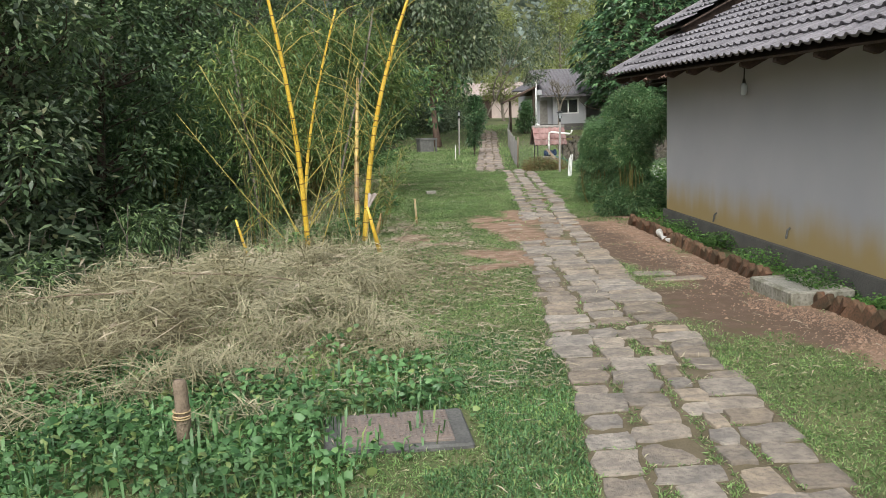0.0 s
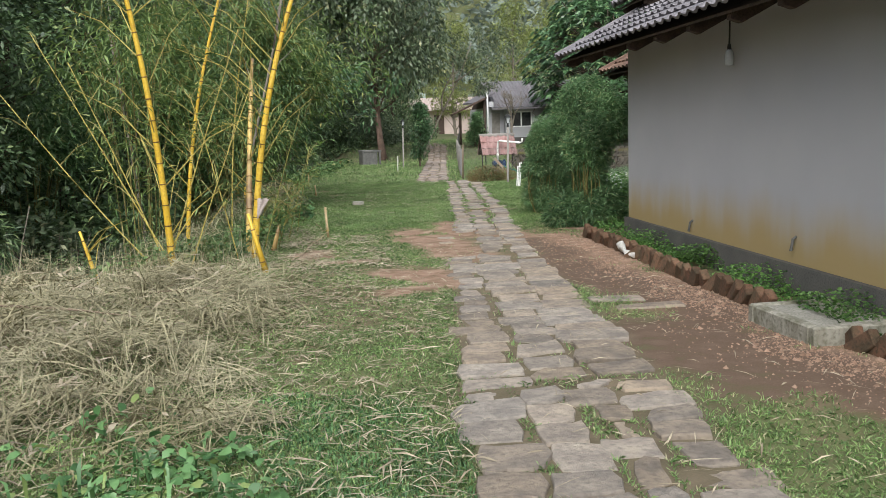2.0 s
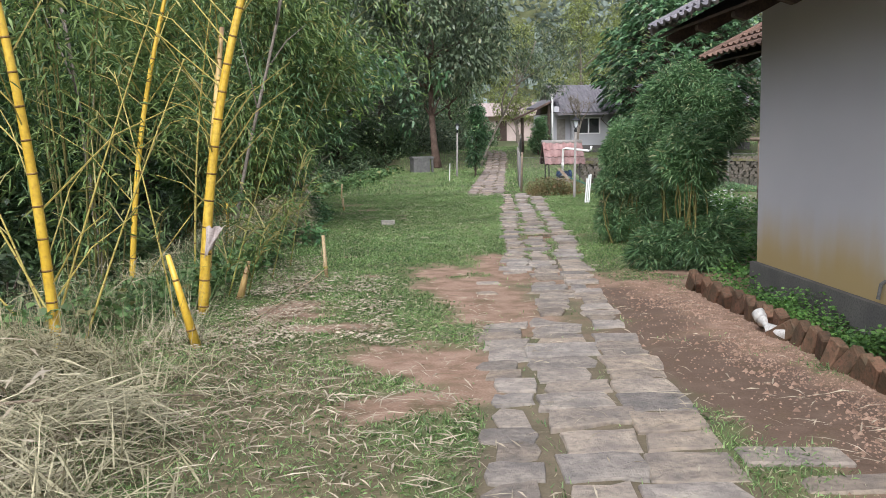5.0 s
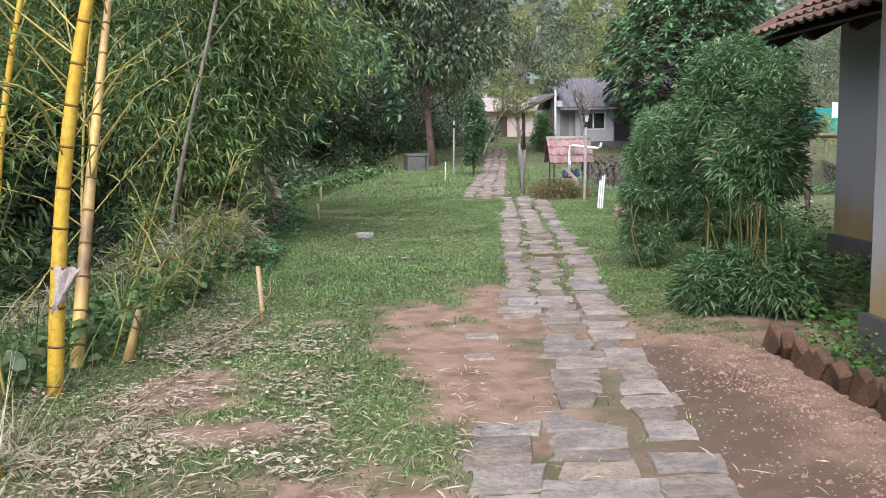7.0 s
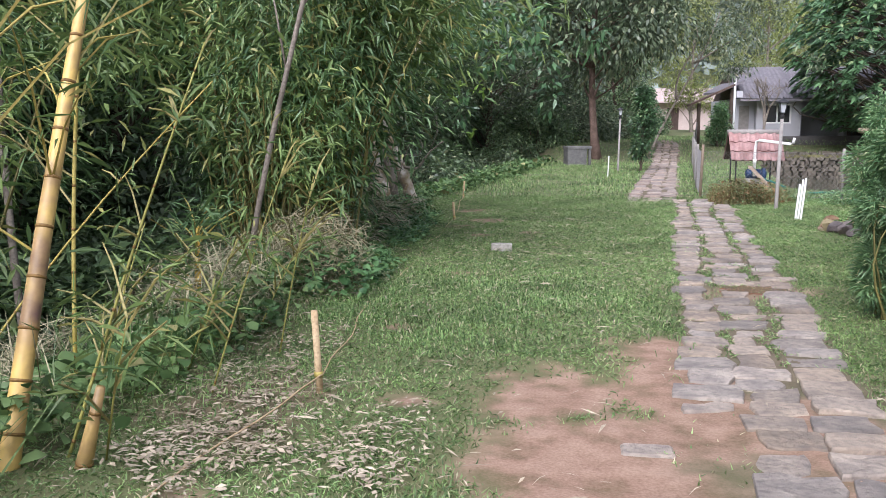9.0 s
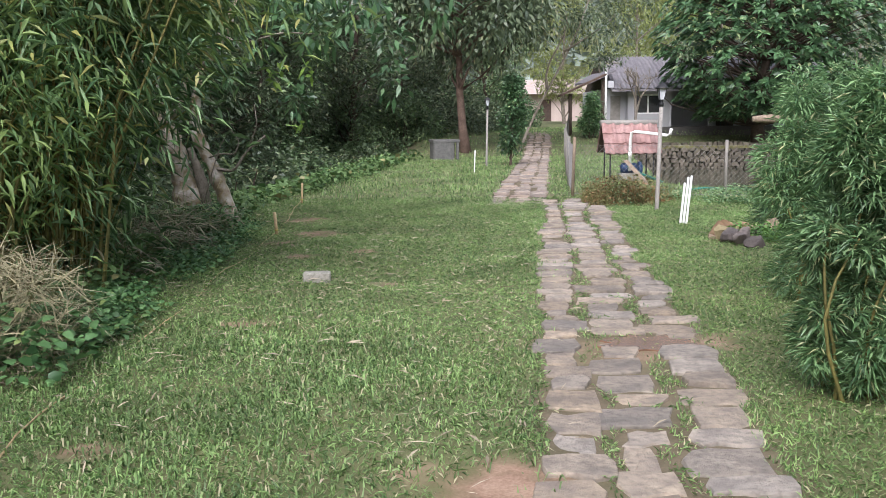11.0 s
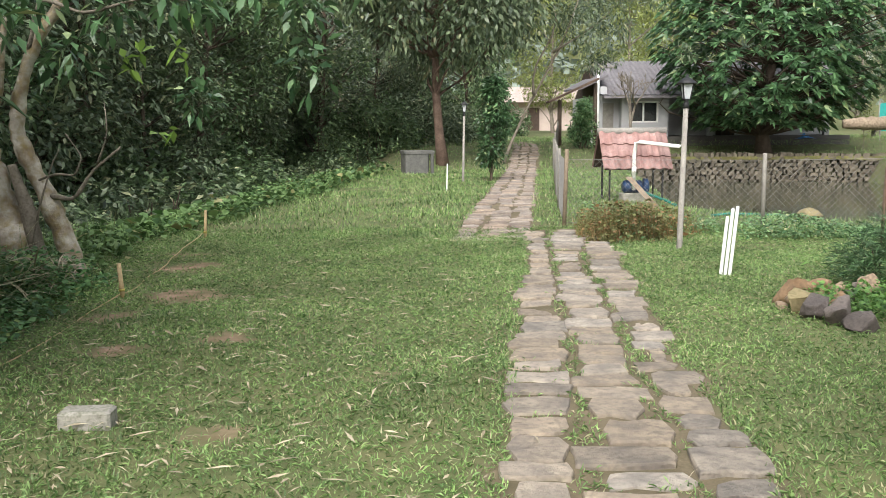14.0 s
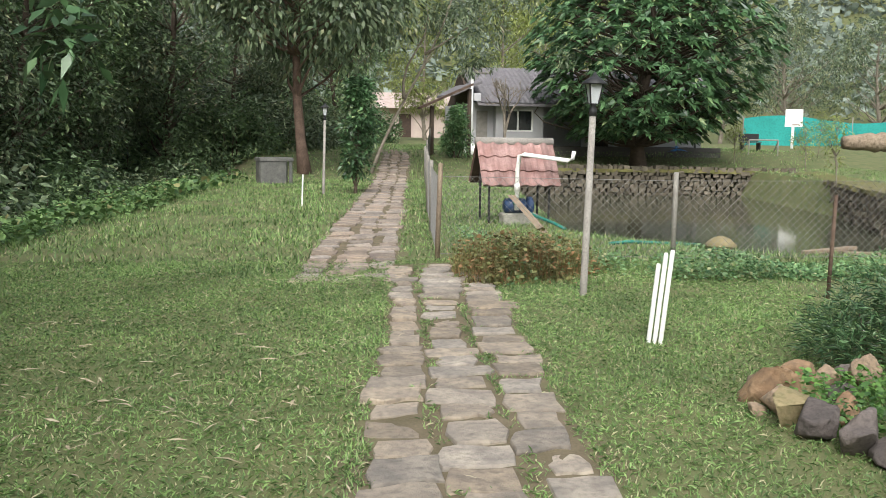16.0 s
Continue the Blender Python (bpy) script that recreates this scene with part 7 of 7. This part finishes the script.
for cx, cy, rx, ry, h0 in ((-0.9, 18.9, 0.75, 0.6, 0.7), (-0.3, 20.6, 0.6, 0.45, 0.7), (-1.5, 17.8, 0.6, 0.6, 0.6)):
    n = 2600
    x, y = scatter(n, cx - rx, cx + rx, cy - ry, cy + ry)
    w = blob(x, y, cx, cy, rx, ry, 0.6)
    keep = rng.random(n) < w
    x, y, w = x[keep], y[keep], w[keep]
    strips("dry_tangle", x, y, lay(x, y) + h0 * w * rng.uniform(0.1, 1.0, len(x)), rng.uniform(0.15, 0.6, len(x)), rng.uniform(0.004, 0.011, len(x)), M_STRAW, "hanging tangle of dry bamboo litter on the bank", 0.5)
    k = len(x) // 3
    broadleaf("bank_weeds", x[:k] + 0.15, y[:k] - 0.25, lay(x[:k], y[:k]) + 0.6 * h0 * w[:k] * rng.uniform(0, 1, k), rng.uniform(0.05, 0.12, k), M_WEED, "green weeds growing through the dry litter", "weeds")
for n, cx, cy, rx, ry, h0 in ((3000, -0.1, 21.6, 0.5, 0.8, 0.2), (2600, -0.45, 27.2, 0.55, 0.6, 0.35), (2600, -0.35, 26.0, 0.55, 1.0, 0.12), (2000, -0.2, 24.2, 0.5, 0.9, 0.14), (1500, -0.35, 22.6, 0.5, 0.7, 0.16)):
    x, y = scatter(n, cx - rx, cx + rx, cy - ry, cy + ry)
    w = blob(x, y, cx, cy, rx, ry, 0.6)
    keep = rng.random(n) < w
    x, y, w = x[keep], y[keep], w[keep]
    broadleaf("bank_weeds", x, y, lay(x, y) + 0.01 + h0 * w * rng.uniform(0, 1, len(x)), rng.uniform(0.035, 0.08, len(x)), M_WEED, "low green creeper along the edge of the bank", "weeds")
n = 5000
x, y = scatter(n, -1.9, -0.1, 22.4, 27.4)
keep = rng.random(n) < smooth(-0.1, 0.4, np.sin(2.3 * x + 1.9 * y) * np.sin(1.7 * y - x) + 0.2)
x, y = x[keep], y[keep]
strips("dry_litter", x, y, lay(x, y) + rng.uniform(0.03, 0.3, len(x)), rng.uniform(0.1, 0.4, len(x)), rng.uniform(0.005, 0.016, len(x)), M_CHIP, "tan leaf litter and dry stalks below the bamboo", 0.3, category="litter")
n = 700
x, y = scatter(n, -1.9, -0.25, 22.6, 27.2)
strips("dead_twigs", x, y, lay(x, y) + rng.uniform(0.02, 0.4, n), rng.uniform(0.3, 1.0, n), rng.uniform(0.008, 0.02, n), M_STRAW, "fallen dry twigs below the bamboo", 0.35, category="twigs")
n = 22000
x, y = scatter(n, -4.5, 0.6, 4.4, 8.2)
w = blob(x, y, -1.8, 6.2, 1.9, 1.35, 0.4)
keep = (rng.random(n) < w) & ~((np.abs(x - 0.06) < 0.52) & (np.abs(y - 5.9) < 0.4))
x, y = x[keep], y[keep]
broadleaf("weeds", x, y, lay(x, y) + rng.uniform(0.0, 0.22, len(x)) * (0.6 + 0.4 * np.sin(4 * x) * np.sin(3 * y)), rng.uniform(0.035, 0.095, len(x)), M_WEED, "patch of broad-leaved green weeds")
n = 24000
x, y = scatter(n, 0.2, 1.6, 4.3, 8.6)
keep = rng.random(n) < 0.8 * blob(x, y, 0.7, 5.6, 0.8, 2.4, 0.5) * (1 - ((np.abs(x - 0.06) < 0.56) & (y > 5.2) & (y < 6.3))) * ~on_path(x, y)
x, y = x[keep], y[keep]
arching('lush_grass', x, y, lay(x, y), rng.uniform(0.025, 0.065, len(x)), rng.uniform(0.006, 0.011, len(x)), M_WEED, 'lush green grass beside the path', bows=(0.5, 1.4))
n = 26000
x, y = scatter(n, -0.6, 3.0, 18.2, 22.6)
keep = rng.random(n) < 0.9 * blob(x, y, 1.0, 20.1, 1.7, 1.6, 0.5) * (0.3 + 0.7 * (np.sin(3.1 * x + y) * np.sin(2.3 * y - x) > -0.2))
x, y = x[keep], y[keep]
arching("lush_grass", x, y, lay(x, y), rng.uniform(0.035, 0.085, len(x)), rng.uniform(0.006, 0.011, len(x)), M_BROAD, "lush broad-bladed grass on the lawn", bows=(0.6, 1.5))
n = 900
x, y = scatter(n, 0.2, 3.6, 18.8, 29)
keep = rng.random(n) < 0.15 + 0.85 * blob(x, y, 2.0, 24.2, 1.3, 2.6, 0.6)
x, y = x[keep], y[keep]
strips("dry_leaves", x, y, lay(x, y) + 0.035, rng.uniform(0.05, 0.19, len(x)), rng.uniform(0.008, 0.018, len(x)), M_CHIP, "pale dry bamboo leaves lying on the lawn", 0.05, category="leaves")
n = 4200
x, y = scatter(n, -4.5, 0.4, 4.3, 8.0)
keep = rng.random(n) < blob(x, y, -1.8, 6.0, 2.0, 1.5, 0.4)
x, y = x[keep], y[keep]
arching("long_grass", x, y, lay(x, y), rng.uniform(0.1, 0.3, len(x)), rng.uniform(0.01, 0.024, len(x)), M_WEED, "long green grass among the weeds")

n = 70000
x, y = scatter(n, -4.5, 0.9, 13.5, 46)
e = np.interp(y, BANK_Y, BANK_X) - x
keep = rng.random(n) < smooth(-0.35, 0.2, e) * (1 - smooth(1.6, 3.0, e)) * (0.5 + 0.5 * (np.sin(1.3 * y) * np.sin(2.1 * x + y) > -0.3))
x, y = x[keep], y[keep]
broadleaf("bank_weeds", x, y, lay(x, y) + rng.uniform(0, 0.5, len(x)) * (0.5 + 0.5 * np.abs(np.sin(1.1 * y) * np.sin(1.7 * x + 1))), rng.uniform(0.05, 0.14, len(x)), M_FERN, "leafy weeds along the top of the bank")
n = 16000
x, y = scatter(n, -3.2, 0.7, 14.5, 31)
e = np.interp(y, BANK_Y, BANK_X) - x
keep = rng.random(n) < smooth(-0.2, 0.3, e) * (1 - smooth(1.6, 2.6, e)) * (0.3 + 0.7 * (np.sin(2.2 * y + x) > 0))
x, y = x[keep], y[keep]
blades("bank_grass_tall", x, y, lay(x, y), rng.uniform(0.25, 0.75, len(x)), rng.uniform(0.008, 0.018, len(x)), M_FERN, "tall coarse grass along the bank", 0.7)
n = 13000
x, y = scatter(n, -3.0, 0.5, 14.5, 27)
e = np.interp(y, BANK_Y, BANK_X) - x
keep = rng.random(n) < smooth(-0.3, 0.2, e) * (1 - smooth(1.2, 2.2, e)) * smooth(-0.1, 0.6, np.sin(1.9 * y + 0.8 * x) * np.sin(0.9 * y + 1.3))
x, y = x[keep], y[keep]
strips("dry_brush", x, y, lay(x, y) + rng.uniform(0.05, 0.6, len(x)), rng.uniform(0.2, 0.9, len(x)), rng.uniform(0.004, 0.012, len(x)), M_STRAW, "tangle of dry stalks on the bank", 0.5)

# ferns at the foot of the wood
n = 5000
x, y = scatter(n, -2.5, 2.2, 29, 50)
e = np.interp(y, BANK_Y, BANK_X) - x
keep = rng.random(n) < smooth(-0.3, 0.3, e) * (1 - smooth(1.2, 2.2, e))
x, y = x[keep], y[keep]
broadleaf("ferns", x, y, lay(x, y) + rng.uniform(0, 0.3, len(x)), rng.uniform(0.1, 0.26, len(x)), M_FERN, "fern fronds at the edge of the wood", "ferns", 0.9)

# plants in the bed beside the house, in the rock bed, and the low hedge
n = 34000
x, y = scatter(n, 4.5, 5.0, 6.0, 15.6)
keep = rng.random(n) < 0.4 + 0.7 * np.sin(2.1 * y + 3 * x) * np.sin(0.8 * y + 1)
x, y = x[keep], y[keep]
broadleaf("bed_plants", x, y, lay(x, y) + rng.uniform(0.02, 0.27, len(x)) * (0.55 + 0.45 * np.sin(4.1 * y)), rng.uniform(0.02, 0.05, len(x)), M_BED, "low leafy plants in the narrow bed", "plants")
n = 3000
x, y = scatter(n, 5.0, 6.9, 15.8, 19.5)
broadleaf("ground_plants", x, y, lay(x, y) + rng.uniform(0.02, 0.2, n) * (np.sin(3 * x) * np.sin(2 * y) > 0), rng.uniform(0.04, 0.09, n), M_BED, "low plants in the bare corner by the wing", "plants")
for cx, cy, rx, ry in ((7.6, 24.6, 0.4, 1.2), (7.0, 22.8, 0.3, 0.8)):
    n = 1600
    x, y = cx + rng.normal(0, rx, n), cy + rng.normal(0, ry, n)
    broadleaf("flowering_plants", x, y, lay(x, y) + rng.uniform(0.02, 0.4, n), rng.uniform(0.05, 0.1, n), M_BED, "leafy plants with small white flowers", "plants")
    x, y = cx + rng.normal(0, rx, 160), cy + rng.normal(0, ry, 160)
    broadleaf("white_flowers", x, y, lay(x, y) + rng.uniform(0.3, 0.46, 160), rng.uniform(0.04, 0.06, 160), M_PVC, "small white flowers over the leaves", "flowers")
n = 1500
x, y = scatter(n, 5.95, 6.9, 25.4, 26.4)
broadleaf("rock_bed_plants", x, y, lay(x, y) + rng.uniform(0.02, 0.16, n), rng.uniform(0.03, 0.06, n), M_BED, "small green plants inside the rock ring", "plants")
n = 110000
x, y = scatter(n, 5.3, 20, 30.1, 33.8)
w = (1 - smooth(0.5, 1.0, np.abs(y - (30.6 - 0.02 * (x - 6))) / 0.45)) * smooth(6.8, 7.4, x) + blob(x, y, 5.9, 31.9, 0.8, 1.2) * 0.8
keep = rng.random(n) < w
x, y = x[keep], y[keep]
broadleaf("low_hedge", x, y, lay(x, y) + rng.uniform(0, 0.3, len(x)) * (0.7 + 0.3 * np.sin(2.7 * x)), rng.uniform(0.03, 0.065, len(x)), M_SHRUB, "straggling low green hedge before the pond", "hedge")
n = 9000
x, y = scatter(n, 5.0, 6.9, 29.9, 32.0)
w = blob(x, y, 5.75, 30.9, 0.68, 0.5, 0.5)
keep = rng.random(n) < w
x, y, w = x[keep], y[keep], w[keep]
broadleaf("pond_scrub", x, y, lay(x, y) + rng.uniform(0, 0.46, len(x)) * w, rng.uniform(0.03, 0.08, len(x)), M_SCRUB, "rusty green scrub at the corner of the fence", "scrub")
blades("scrub_stalks", x[:2200], y[:2200], lay(x[:2200], y[:2200]), rng.uniform(0.15, 0.65, 2200) * (0.4 + 0.6 * w[:2200]), rng.uniform(0.004, 0.009, 2200), M_SCRUB, "long arching stalks in the scrub", 0.45, category="scrub")
n = 26000
x, y = scatter(n, 5.3, 20, 30.6, 36)
keep = rng.random(n) < smooth(30.8, 31.6, y) * (1 - smooth(-0.5, 0.1, pond_depth(x, y)))
x, y = x[keep], y[keep]
blades("bank_grass", x, y, lay(x, y), rng.uniform(0.04, 0.12, len(x)), rng.uniform(0.006, 0.014, len(x)), M_GRASS, "long grass on the pond bank", 0.5)

# ---- paving: stones set one by one ----
def paving(name, stones, label, mat):
    root = thing(name, pose(0, 0, 0), label, "path", kind="structure")
    for cx, cy, pts, top, tx, ty in stones:
        n = len(pts)
        v = []
        for s, z in ((1.0, -0.05), (1.0, top - 0.012), (0.965, top - 0.002), (0.6, top)):
            v += [((px - cx) * s, (py - cy) * s, z + tx * (px - cx) + ty * (py - cy) + (g3.normal(0, 0.0022) if s < 1 else 0)) for px, py in pts]
        v.append((0, 0, top + g3.normal(0, 0.002)))
        f = [(r * n + k, r * n + (k + 1) % n, (r + 1) * n + (k + 1) % n, (r + 1) * n + k) for r in range(3) for k in range(n)] + [(3 * n + k, 3 * n + (k + 1) % n, 4 * n) for k in range(n)]
        part("paving_stone", (Build().add(v, f), [mat]), root, at=Matrix.Translation((cx, cy, float(lay(cx, cy)))))
    return root


g3 = np.random.default_rng(12)
paving("stone_path", STONES, "path of worn grey-brown stone slabs with grassy joints", M_STONE)
paving("far_stone_path", STONES_FAR, "continuing path of brownish stone slabs", M_STONE_FAR)
